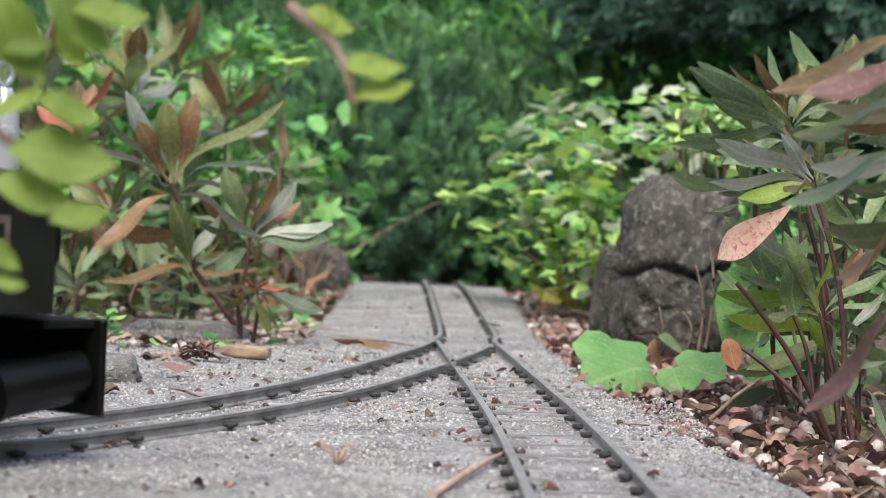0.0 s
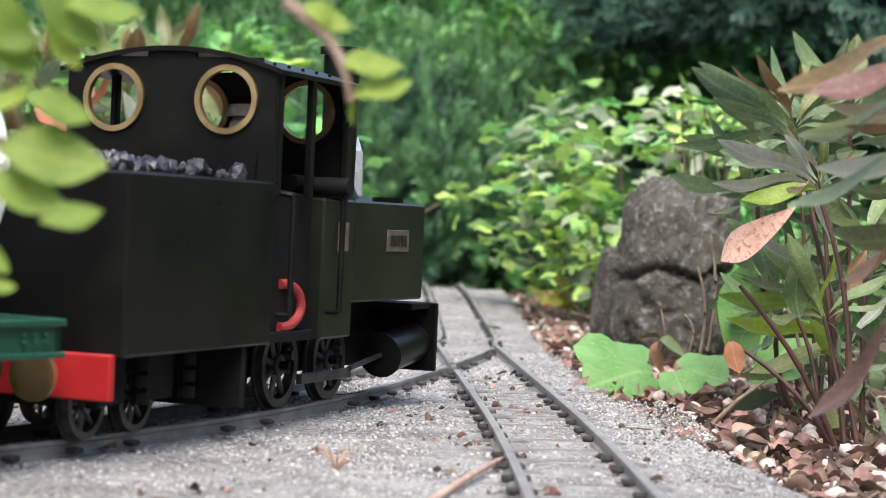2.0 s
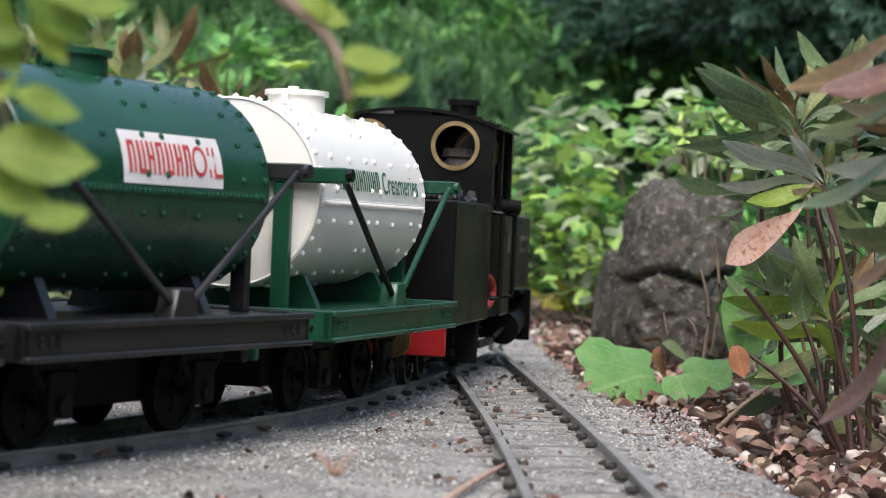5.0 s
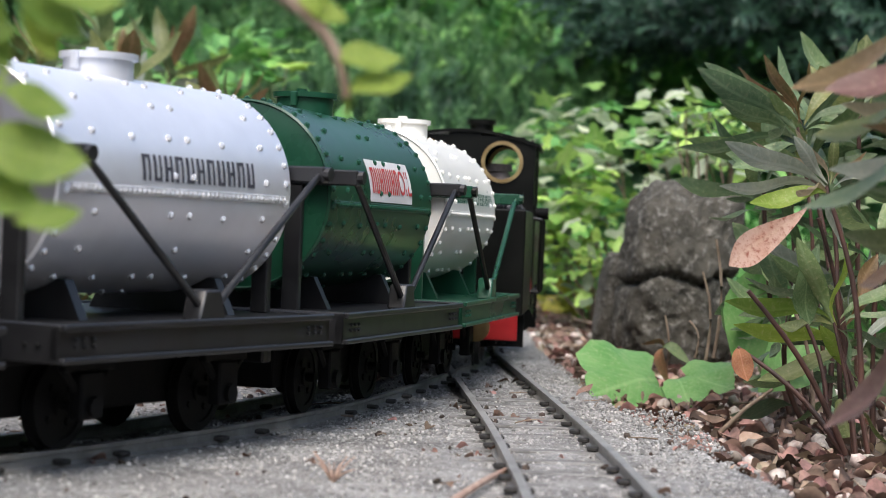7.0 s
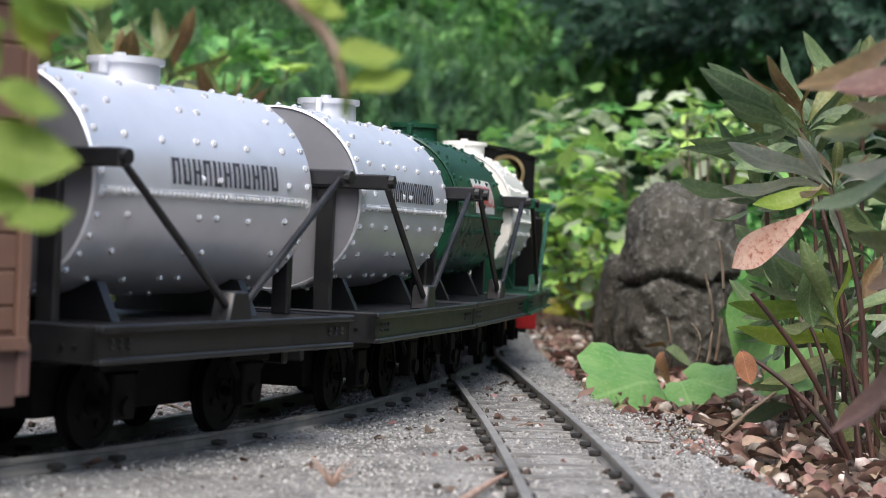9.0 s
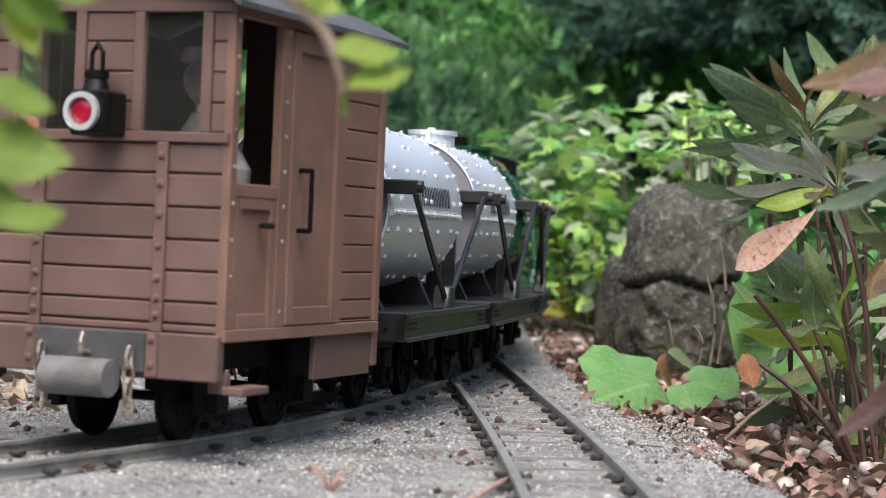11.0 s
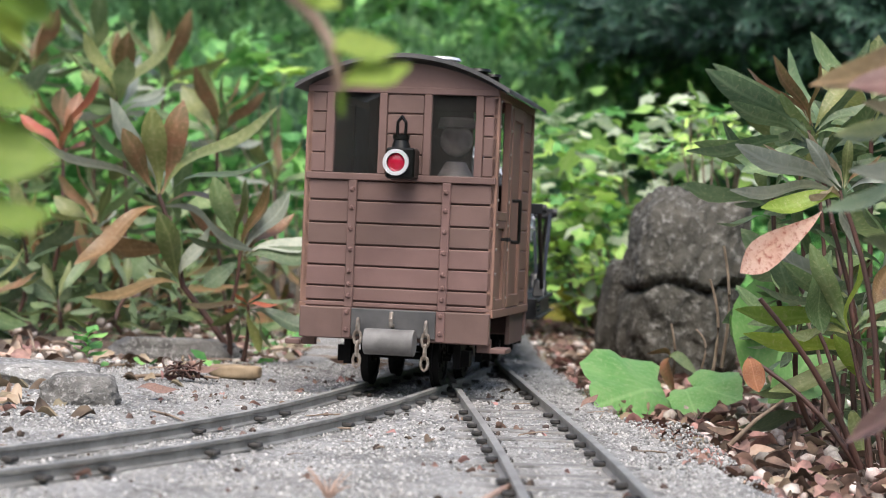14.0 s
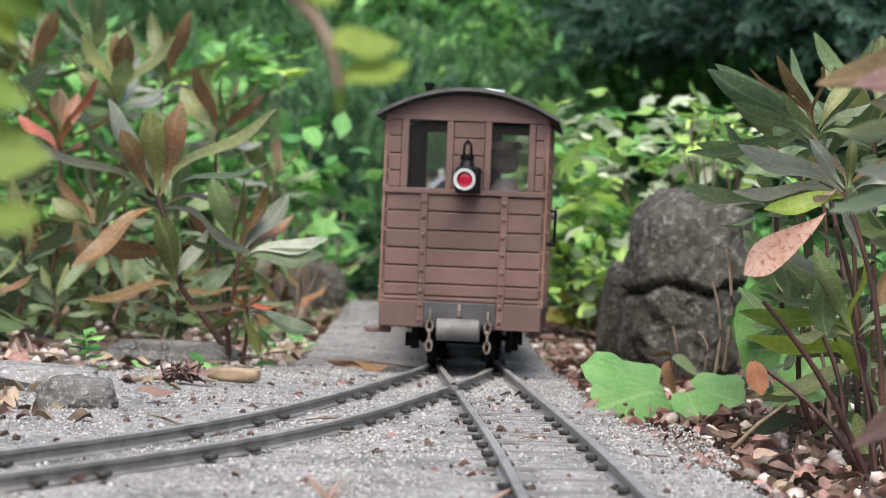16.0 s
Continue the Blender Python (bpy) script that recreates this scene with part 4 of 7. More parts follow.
        box(bm, min(x - side * 0.001, x - side * 0.003), max(x - side * 0.001, x - side * 0.003), 0.01, L - 0.002, 0.0175, 0.0315, 0.0003)
        part("solebar", bm, M_VAN, v)
    # roof
    bm = bmesh.new()
    n = 20
    WR, LR = 0.0468, 0.0625
    rows = []
    for y in (-LR, LR):
        up_, dn_ = [], []
        for k in range(n + 1):
            x = WR * (2 * k / n - 1)
            z = ze + 0.0112 * (1 - (x / W) ** 2) + 0.0012
            up_.append(bm.verts.new((x, y, z + 0.0018)))
            dn_.append(bm.verts.new((x, y, z)))
        rows.append((up_, dn_))
    (u0, d0), (u1, d1) = rows
    for k in range(n):
        bm.faces.new((u0[k], u0[k + 1], u1[k + 1], u1[k])), bm.faces.new((d0[k], d1[k], d1[k + 1], d0[k + 1]))
        bm.faces.new((u0[k], d0[k], d0[k + 1], u0[k + 1])), bm.faces.new((u1[k], u1[k + 1], d1[k + 1], d1[k]))
    bm.faces.new((u0[0], u1[0], d1[0], d0[0])), bm.faces.new((u0[n], d0[n], d1[n], u1[n]))
    part("roof", bm, M_ROOF, v, "curved dark grey roof")
    bm = bmesh.new()
    rod(bm, (-0.027, 0.02, 0.135), (-0.027, 0.02, 0.151), 0.0022, n=12)
    rod(bm, (-0.027, 0.02, 0.149), (-0.027, 0.02, 0.1515), 0.003, n=12)
    part("stove_pipe", bm, M_BLACK, v)
    for x, y, r, m_ in ((0.0075, -0.012, 0.0095, M_STEEL), (0.021, 0.012, 0.006, M_BLACK), (0.026, 0.022, 0.0045, M_BLACK)):
        bm = bmesh.new()
        zz = ze + 0.0112 * (1 - (x / W) ** 2) + 0.002
        rod(bm, (x, y, zz), (x, y, zz + 0.003), r * 0.75, n=18)
        rod(bm, (x, y, zz + 0.003), (x, y, zz + 0.0042), r, r * 0.9, n=18)
        part("roof_vent", bm, m_, v)
    # tail lamp on the rear post
    y = -L
    bm = bmesh.new()
    box(bm, -0.0062 + 0.002, 0.0062 + 0.002, y - 0.0125, y - 0.001, 0.0895, 0.1025, 0.0008)
    rod(bm, (0.001, y - 0.0065, 0.1025), (0.001, y - 0.0065, 0.1062), 0.0042, 0.003, n=14)
    rod(bm, (0.001, y - 0.0065, 0.1062), (0.001, y - 0.0065, 0.1082), 0.0036, n=14)
    lamp = part("tail_lamp", bm, M_BLACK, v, "black oil tail lamp with red lens")
    bm = bmesh.new()
    rods(bm, [(-0.0008, y - 0.0065, 0.108), (-0.0008, y - 0.0065, 0.1135), (0.001, y - 0.0065, 0.116), (0.0028, y - 0.0065, 0.1135), (0.0028, y - 0.0065, 0.108)], 0.0007)
    part("lamp_handle", bm, M_BLACK, lamp)
    bm = bmesh.new()
    ring(bm, (0.0005, y - 0.0132, 0.0962), "y", 0.0056, 0.0040, 0.0022)
    part("bezel", bm, M_STEEL, lamp, "silver lamp rim")
    bm = bmesh.new()
    bmesh.ops.create_uvsphere(bm, u_segments=18, v_segments=8, radius=0.0041, matrix=Matrix.Translation((0.0005, y - 0.0122, 0.0962)) @ Matrix.Diagonal((1, 0.3, 1, 1)))
    part("lens", bm, M_REDLENS, lamp, "red glass lens")
    # floor, added boards that stop light between the side planks, and underframe
    bm = bmesh.new()
    box(bm, -W + 0.0024, W - 0.0024, -L + 0.0024, L - 0.0024, 0.0315, 0.0335)
    part("floor_board", bm, M_VAN, v)
    for side in (-1, 1):
        bm = bmesh.new()
        xa, xb = side * (W - 0.0026), side * (W - 0.0034)
        box(bm, min(xa, xb), max(xa, xb), 0.022, L - 0.0034, 0.0336, 0.1256)
        part("lining", bm, M_VAN, v)
    bm = bmesh.new()
    box(bm, -0.021, 0.021, -0.052, 0.052, 0.0205, 0.0315)
    for yy in (-0.03, 0.03):
        for side in (-1, 1):
            box(bm, side * 0.0245 - 0.0015, side * 0.0245 + 0.0015, yy - 0.007, yy + 0.007, 0.008, 0.0315)
            box(bm, side * 0.0265 - 0.003, side * 0.0265 + 0.003, yy - 0.0035, yy + 0.0035, 0.009, 0.016)
    part("underframe", bm, M_UNDER, v)
    add_wheels(v, (-0.030, 0.030), 0.0125, False, M_UNDER)
    return v


van = brake_van()


def figure(name, label, at, parent_keyed, h=0.05):
    """A small painted model figure as one plain shape."""
    bm = bmesh.new()
    rod(bm, (0, 0, 0), (0, 0, h * 0.55), h * 0.12, h * 0.16, n=12)
    rod(bm, (0, 0, h * 0.55), (0, 0, h * 0.74), h * 0.16, h * 0.05, n=12)
    bmesh.ops.create_uvsphere(bm, u_segments=12, v_segments=8, radius=h * 0.085, matrix=Matrix.Translation((0, 0, h * 0.85)))
    rod(bm, (0, 0, h * 0.91), (0, 0, h * 0.96), h * 0.1, h * 0.085, n=12)
    me = from_bm(name, bm, M_DOLL, 50)
    ob = tagged(new(name, me), label, "figurine")
    return ob, at


guard, guard_at = figure("toy_figure", "small painted toy figure standing inside the van", (0.019, -0.028, 0.0337), None, 0.088)

# ---- tank locomotive ----
def holed_plate(bm, y, t, x0, x1, z0, top, holes, r, n=24):
    """An upright plate across the cab with round windows; top: function giving its upper edge."""
    cols = sorted({x0, x1, 0.0, *[c[0] - r - 0.002 for c in holes], *[c[0] + r + 0.002 for c in holes]})
    for yy, flip in ((y - t / 2, False), (y + t / 2, True)):
        for a, b in zip(cols, cols[1:]):
            hole = [c for c in holes if a < c[0] < b]
            if not hole:
                steps = 4
                for k in range(steps):
                    xa, xb = a + (b - a) * k / steps, a + (b - a) * (k + 1) / steps
                    bm.faces.new([bm.verts.new(p) for p in ((xa, yy, z0), (xb, yy, z0), (xb, yy, top(xb)), (xa, yy, top(xa)))])
                continue
            c = hole[0]
            inner, outer = [], []
            for k in range(n):
                ang = 2 * math.pi * (k + 0.5) / n
                dx, dz = math.cos(ang), math.sin(ang)
                inner.append(bm.verts.new((c[0] + r * dx, yy, c[1] + r * dz)))
                best = 1e9
                if dx > 1e-6: best = min(best, (b - c[0]) / dx)
                if dx < -1e-6: best = min(best, (a - c[0]) / dx)
                if dz > 1e-6: best = min(best, (top(c[0]) - c[1]) / dz)
                if dz < -1e-6: best = min(best, (z0 - c[1]) / dz)
                outer.append(bm.verts.new((c[0] + best * dx, yy, c[1] + best * dz)))
            for k in range(n):
                j = (k + 1) % n
                bm.faces.new((inner[k], inner[j], outer[j], outer[k]))
            for cx, cz in ((a, z0), (b, z0), (b, top(c[0])), (a, top(c[0]))):
                near = sorted(range(n), key=lambda k: (outer[k].co.x - cx) ** 2 + (outer[k].co.z - cz) ** 2)[:2]
                bm.faces.new((outer[near[0]], outer[near[1]], bm.verts.new((cx, yy, cz))))
    bmesh.ops.remove_doubles(bm, verts=bm.verts[:], dist=0.00002)
    rims = [e for e in bm.edges if e.is_boundary and e.verts[0].co.y < y and (abs(e.verts[0].co.x - e.verts[1].co.x) > 1e-6 or abs(e.verts[0].co.x) > 0.02)]
    grown = bmesh.ops.extrude_edge_only(bm, edges=rims)
    for v in (g for g in grown["geom"] if isinstance(g, bmesh.types.BMVert)):
        v.co.y += t
    bmesh.ops.remove_doubles(bm, verts=bm.verts[:], dist=0.00002)
    return bm


def locomotive():
    e = tagged(new("steam_locomotive"), "black narrow-gauge model tank locomotive with open cab", "locomotive")
    e.empty_display_size = 0.03
    W = 0.038
    # bunker
    bm = bmesh.new()
    box(bm, -W, W, -0.131, -0.036, 0.0255, 0.0775, 0.0008)
    part("bunker", bm, M_BLACK, e, "satin black coal bunker")
    bm = bmesh.new()
    for k in range(170):
        r = random.uniform(0.0018, 0.0042)
        x, y = random.uniform(-W + 0.005, W - 0.005), random.uniform(-0.122, -0.043)
        z = 0.0775 + 0.0035 * (1 - (x / W) ** 2) + random.uniform(-0.001, 0.001)
        bmesh.ops.create_icosphere(bm, subdivisions=1, radius=r, matrix=Matrix.Translation((x, y, z)) @ Euler((k, k * 2, k * 3)).to_matrix().to_4x4() @ Matrix.Diagonal((1, 0.8, 0.65, 1)))
    me = from_bm("coal", bm, M_COAL)
    c_ = new("coal", me)
    c_.parent = e
    c_["label"] = "heap of black coal"
    # cab: plates with round windows, pillars, arched roof
    top = lambda x: 0.1125 + 0.0065 * (1 - (x / W) ** 2)
    windows = ((-0.0205, 0.1035), (0.0205, 0.1035))
    for y in (-0.038, 0.024):
        bm = bmesh.new()
        holed_plate(bm, y, 0.002, -W, W, 0.0775 if y < 0 else 0.0735, top, windows, 0.0098)
        cp = part("cab_plate", bm, M_BLACK, e)
        for x, z in windows:
            bm = bmesh.new()
            ring(bm, (x, y - 0.0012, z), "y", 0.0112, 0.0093, 0.0018)
            part("window_ring", bm, M_BRASS, cp, "brass window ring")
    bm = bmesh.new()
    n = 18
    rows = []
    for y in (-0.0405, 0.0265):
        up_, dn_ = [], []
        for k in range(n + 1):
            x = 0.0405 * (2 * k / n - 1)
            z = 0.1125 + 0.0065 * (1 - (x / W) ** 2)
            up_.append(bm.verts.new((x, y, z + 0.0016)))
            dn_.append(bm.verts.new((x, y, z)))
        rows.append((up_, dn_))
    (u0, d0), (u1, d1) = rows
    for k in range(n):
        bm.faces.new((u0[k], u0[k + 1], u1[k + 1], u1[k])), bm.faces.new((d0[k], d1[k], d1[k + 1], d0[k + 1]))
        bm.faces.new((u0[k], d0[k], d0[k + 1], u0[k + 1])), bm.faces.new((u1[k], u1[k + 1], d1[k + 1], d1[k]))
    bm.faces.new((u0[0], u1[0], d1[0], d0[0])), bm.faces.new((u0[n], d0[n], d1[n], u1[n]))
    studs(bm, [(x, y, 0.1146 + 0.0065 * (1 - (x / W) ** 2)) for x in (-0.036, 0.036) for y in np.arange(-0.037, 0.025, 0.011)], 0.0007)
    part("cab_roof", bm, M_BLACK, e)
    for side in (-1, 1):
        x = side * (W - 0.001)
        for y in (-0.0345, -0.009, 0.0215):
            bm = bmesh.new()
            box(bm, x - 0.0011, x + 0.0011, y - 0.0018, y + 0.0018, 0.0735, 0.1135, 0.0003)
            part("cab_pillar", bm, M_BLACK, e)
        # hand rails either side of the doorway
        for y in (-0.0325, 0.008):
            bm = bmesh.new()
            xx = side * (W + 0.0045)
            rods(bm, [(side * W, y, 0.035), (xx, y, 0.035), (xx, y + 0.0005, 0.0695), (xx, y, 0.0735), (side * (W - 0.002), y, 0.0745)], 0.0011)
            part("handrail", bm, M_BLACK, e)
    # cab side doorway floor and inner backhead
    bm = bmesh.new()
    box(bm, -0.036, 0.036, -0.036, 0.003, 0.0255, 0.029, 0.0004)
    part("cab_floor", bm, M_UNDER, e)
    # black sheets added across both doorways, standing in for the cab's inner darkness
    for side in (-1, 1):
        bm = bmesh.new()
        box(bm, min(side * 0.0315, side * 0.033), max(side * 0.0315, side * 0.033), -0.0365, 0.0035, 0.029, 0.0745, 0.0003)
        part("cab_side_sheet", bm, M_UNDER, e)
    bm = bmesh.new()
    box(bm, -0.018, 0.018, -0.004, 0.012, 0.029, 0.083, 0.003)
    rod(bm, (-0.008, -0.004, 0.074), (-0.008, -0.007, 0.074), 0.004, n=12)
    rod(bm, (0.008, -0.004, 0.074), (0.008, -0.007, 0.074), 0.004, n=12)
    part("backhead", bm, M_UNDER, e)
    bm = bmesh.new()
    rod(bm, (0.012, -0.002, 0.083), (0.012, -0.002, 0.088), 0.0022, n=10)
    rod(bm, (-0.006, 0.004, 0.083), (-0.006, 0.004, 0.09), 0.0016, n=10)
    rod(bm, (0.012, -0.005, 0.0845), (0.012, 0.001, 0.0845), 0.0009, n=8)
    part("cab_fitting", bm, M_BRASS, e, "small brass cab fittings")
    # side tanks
    for side in (-1, 1):
        bm = bmesh.new()
        xa, xb = side * 0.0175, side * W
        box(bm, min(xa, xb), max(xa, xb), 0.003, 0.030, 0.0255, 0.0735, 0.0008)
        box(bm, min(xa, xb), max(xa, xb), 0.0298, 0.099, 0.0375, 0.0735, 0.0008)
        tk = part("side_tank", bm, M_OLIVE, e, "very dark olive side tank")
        bm = bmesh.new()
        box(bm, min(side * W, side * (W + 0.0007)), max(side * W, side * (W + 0.0007)), 0.060, 0.081, 0.0555, 0.0635, 0.0002)
        part("works_plate", bm, M_PLATE, tk, "small dull bronze plate")
        bm = bmesh.new()
        box(bm, min(side * W, side * (W + 0.0007)), max(side * W, side * (W + 0.0007)), 0.0145, 0.0235, 0.0555, 0.0655, 0.0002)
        part("works_plate", bm, M_PLATE, tk, "small dull bronze plate")
        bm = bmesh.new()
        for k in range(5):
            box(bm, min(side * (W + 0.0006), side * (W + 0.001)), max(side * (W + 0.0006), side * (W + 0.001)), 0.0625 + 0.0034 * k, 0.0648 + 0.0034 * k, 0.0575, 0.0615)
        part("marks", bm, M_OLIVE, tk)
        bm = bmesh.new()
        rod(bm, (side * 0.028, 0.085, 0.0735), (side * 0.028, 0.085, 0.0755), 0.006, n=16)
        part("tank_filler", bm, M_BLACK, tk)
    # boiler, smokebox, chimney, dome, top fittings
    bm = bmesh.new()
    rod(bm, (0, 0.012, 0.0575), (0, 0.104, 0.0575), 0.0185, n=28)
    part("boiler", bm, M_BLACK, e)
    bm = bmesh.new()
    rod(bm, (0, 0.098, 0.0575), (0, 0.119, 0.0575), 0.0195, n=28)
    rod(bm, (0, 0.119, 0.0575), (0, 0.1205, 0.0575), 0.0165, 0.014, n=28)
    part("smokebox", bm, M_BLACK, e)
    bm = bmesh.new()
    rod(bm, (0, 0.101, 0.072), (0, 0.101, 0.079), 0.0105, 0.0068, n=22)
    rod(bm, (0, 0.101, 0.078), (0, 0.101, 0.1305), 0.0066, 0.0072, n=22)
    rod(bm, (0, 0.101, 0.1305), (0, 0.101, 0.1335), 0.0088, 0.0088, n=22)
    part("chimney", bm, M_BLACK, e, "tall plain black chimney")
    bm = bmesh.new()
    rod(bm, (0.004, 0.079, 0.073), (0.004, 0.079, 0.094), 0.0042, 0.0042, n=20)
    bmesh.ops.create_uvsphere(bm, u_segments=20, v_segments=10, radius=0.0042, matrix=Matrix.Translation((0.004, 0.079, 0.094)) @ Matrix.Diagonal((1, 1, 0.7, 1)))
    rod(bm, (0.004, 0.079, 0.096), (0.004, 0.079, 0.101), 0.0016, n=10)
    part("dome", bm, M_BRASS, e, "polished brass steam dome")
    bm = bmesh.new()
    rod(bm, (0.0, 0.1135, 0.0745), (0.0, 0.1135, 0.094), 0.0052, 0.0048, n=16)
    rod(bm, (0.0, 0.1135, 0.094), (0.0, 0.1135, 0.0995), 0.0044, 0.0025, n=16)
    ring(bm, (0.0, 0.1135, 0.1035), "x", 0.0036, 0.0026, 0.0012, 16)
    part("head_lamp", bm, M_STEEL, e, "bright silver lamp on the smokebox")
    bm = bmesh.new()
    rods(bm, [(0.024, 0.005, 0.0785), (0.024, 0.03, 0.0785), (0.02, 0.05, 0.0765), (0.012, 0.065, 0.076)], 0.0028, n=10)
    part("pipework", bm, M_UNDER, e)
    bm = bmesh.new()
    rod(bm, (0.032, 0.008, 0.0775), (0.045, 0.008, 0.0775), 0.0032, n=12)
    part("valve", bm, M_UNDER, e)
    bm = bmesh.new()
    rod(bm, (-0.02, 0.035, 0.075), (-0.02, 0.06, 0.075), 0.004, n=12)
    part("pipework", bm, M_UNDER, e)
    # frames, footplate, front beam, cylinders
    bm = bmesh.new()
    box(bm, -0.0125, 0.0125, -0.128, 0.118, 0.011, 0.0375, 0.0004)
    box(bm, -0.034, 0.034, 0.099, 0.121, 0.033, 0.0355, 0.0004)
    for y in (-0.114, -0.085):
        for side in (-1, 1):
            box(bm, side * 0.024 - 0.0012, side * 0.024 + 0.0012, y - 0.008, y + 0.008, 0.0105, 0.0255, 0.0003)
            for k in range(3):
                rod(bm, (side * 0.0265, y + 0.0145 + 0.0, 0.010 + 0.005 * k), (side * 0.0265, y + 0.0145, 0.0135 + 0.005 * k), 0.0026, n=10)
    box(bm, -0.036, 0.036, -0.052, -0.049, 0.006, 0.0255, 0.0003)
    part("frame", bm, M_UNDER, e)
    bm = bmesh.new()
    box(bm, -0.037, 0.037, 0.1185, 0.121, 0.0085, 0.0355, 0.0005)
    part("front_beam", bm, M_BLACK, e, "plain black front beam")
    bm = bmesh.new()
    box(bm, -0.036, 0.036, -0.1345, -0.1315, 0.0135, 0.0265, 0.0005)
    rb = part("rear_beam", bm, M_RED, e, "bright red rear buffer beam")
    for bx in (-0.016, 0.016):
        bm = bmesh.new()
        rod(bm, (bx, -0.1345, 0.0200), (bx, -0.1405, 0.0200), 0.0032, n=14)
        rod(bm, (bx, -0.1405, 0.0200), (bx, -0.1425, 0.0200), 0.0072, n=22)
        part("buffer", bm, M_BRASS, rb, "round brass buffer")
    for side in (-1, 1):
        bm = bmesh.new()
        rod(bm, (side * 0.0275, 0.086, 0.0160), (side * 0.0275, 0.1175, 0.0195), 0.0078, n=20)
        rod(bm, (side * 0.0275, 0.0845, 0.0158), (side * 0.0275, 0.0865, 0.0161), 0.0086, n=20)
        part("cylinder", bm, M_BLACK, e, "glossy black steam cylinder")
        bm = bmesh.new()
        box(bm, side * 0.026 - 0.0012, side * 0.026 + 0.0012, 0.014, 0.058, 0.009, 0.0125, 0.0003)
        rod(bm, (side * 0.0275, 0.055, 0.0125), (side * 0.0275, 0.085, 0.0159), 0.0011, n=8)
        part("coupling_rod", bm, M_WHEEL, e)
    bm = bmesh.new()
    rods(bm, [(W - 0.004 + 0.002 * math.sin(a), -0.019 + 0.010 * math.sin(a), 0.0374 + 0.0072 * math.cos(a)) for a in np.linspace(-0.2, 3.35, 16)], 0.0016, n=10)
    part("hose", bm, M_HOSE, e, "red rubber hose")
    add_wheels(e, (0.017, 0.060), 0.0148, True, M_WHEEL)
    add_wheels(e, (-0.114, -0.085), 0.0105, True, M_WHEEL)
    return e


loco = locomotive()
driver, driver_at = figure("toy_figure", "small painted toy driver figure in the locomotive cab", (0.0180, -0.0175, 0.0292), None, 0.077)

# ---- planting ----
LEAF_MESH = {}


def leaf_mesh(kind, mat):
    key = (kind, mat.name)
    if key not in LEAF_MESH:
        if kind.startswith("lobed"):
            vs, fs = lobed_shape(*{"lobed": (5, 0.38, 30, 0.12), "lobed_b": (3, 0.45, 30, 0.2), "lobed_c": (5, 0.12, 46, 0.1)}[kind])
        else:
            vs, fs = leaf_shape(**{"spoon": dict(width=0.27, bend=0.22, widest=0.66, fold=0.12), "lance": dict(width=0.2, bend=0.35, widest=0.55, fold=0.15),
                                   "blade": dict(width=0.27, bend=0.14, widest=0.66, fold=0.14, steps=9), "reed": dict(width=0.2, bend=0.16, widest=0.6, fold=0.2, steps=9), "tongue": dict(width=0.25, bend=0.1, widest=0.68, fold=0.12, steps=11), "strap": dict(width=0.17, bend=0.2, widest=0.6, fold=0.16, steps=9),
                                   "broad": dict(width=0.36, bend=0.12, widest=0.55, fold=0.1), "oval": dict(width=0.52, bend=0.12, widest=0.5, fold=0.08), "curl": dict(width=0.4, bend=0.5, widest=0.5, fold=0.45),
                                   "spoon_b": dict(width=0.26, bend=0.5, widest=0.68, fold=0.1)}[kind])
        LEAF_MESH[key] = mesh_of("leaf", vs, fs, mat, True)
    return LEAF_MESH[key]


def aim(at, direction, size, spin=0.0):
    y = Vector(direction).normalized()
    ref = Vector((0, 0, 1)) if abs(y.z) < 0.97 else Vector((1, 0, 0))
    x = y.cross(ref).normalized()
    z = x.cross(y)
    m = Matrix((x, y, z)).transposed().to_4x4() @ Matrix.Rotation(spin, 4, "Y")
    return Matrix.Translation(at) @ m @ Matrix.Diagonal((size, size, size, 1))


def leaf(parent, kind, mat, at, direction, size, spin=0.0, name="leaf"):
    ob = new(name, leaf_mesh(kind, mat))
    ob.parent = parent
    ob.matrix_basis = aim(at, direction, size, spin)
    return ob


def stem_curve(a, b, sag, n=7):
    a, b = Vector(a), Vector(b)
    return [a.lerp(b, k / n) + Vector(sag) * math.sin(math.pi * k / n) for k in range(n + 1)]


def stem_part(parent, pts, r0, r1, mat, name="stem"):
    bm = bmesh.new()
    n = len(pts) - 1
    rows = []
    for i, p in enumerate(pts):
        d = (pts[min(n, i + 1)] - pts[max(0, i - 1)]).normalized()
        q = d.to_track_quat("Z", "Y").to_matrix()
        r = r0 + (r1 - r0) * i / n
        rows.append([bm.verts.new(p + q @ Vector((r * math.cos(k * math.pi / 3), r * math.sin(k * math.pi / 3), 0))) for k in range(6)])
    for u, w in zip(rows, rows[1:]):
        for k in range(6):
            bm.faces.new((u[k], u[(k + 1) % 6], w[(k + 1) % 6], w[k]))
    bm.faces.new(rows[-1]), bm.faces.new(rows[0][::-1])
    return part(name, bm, mat, parent, smooth=80)


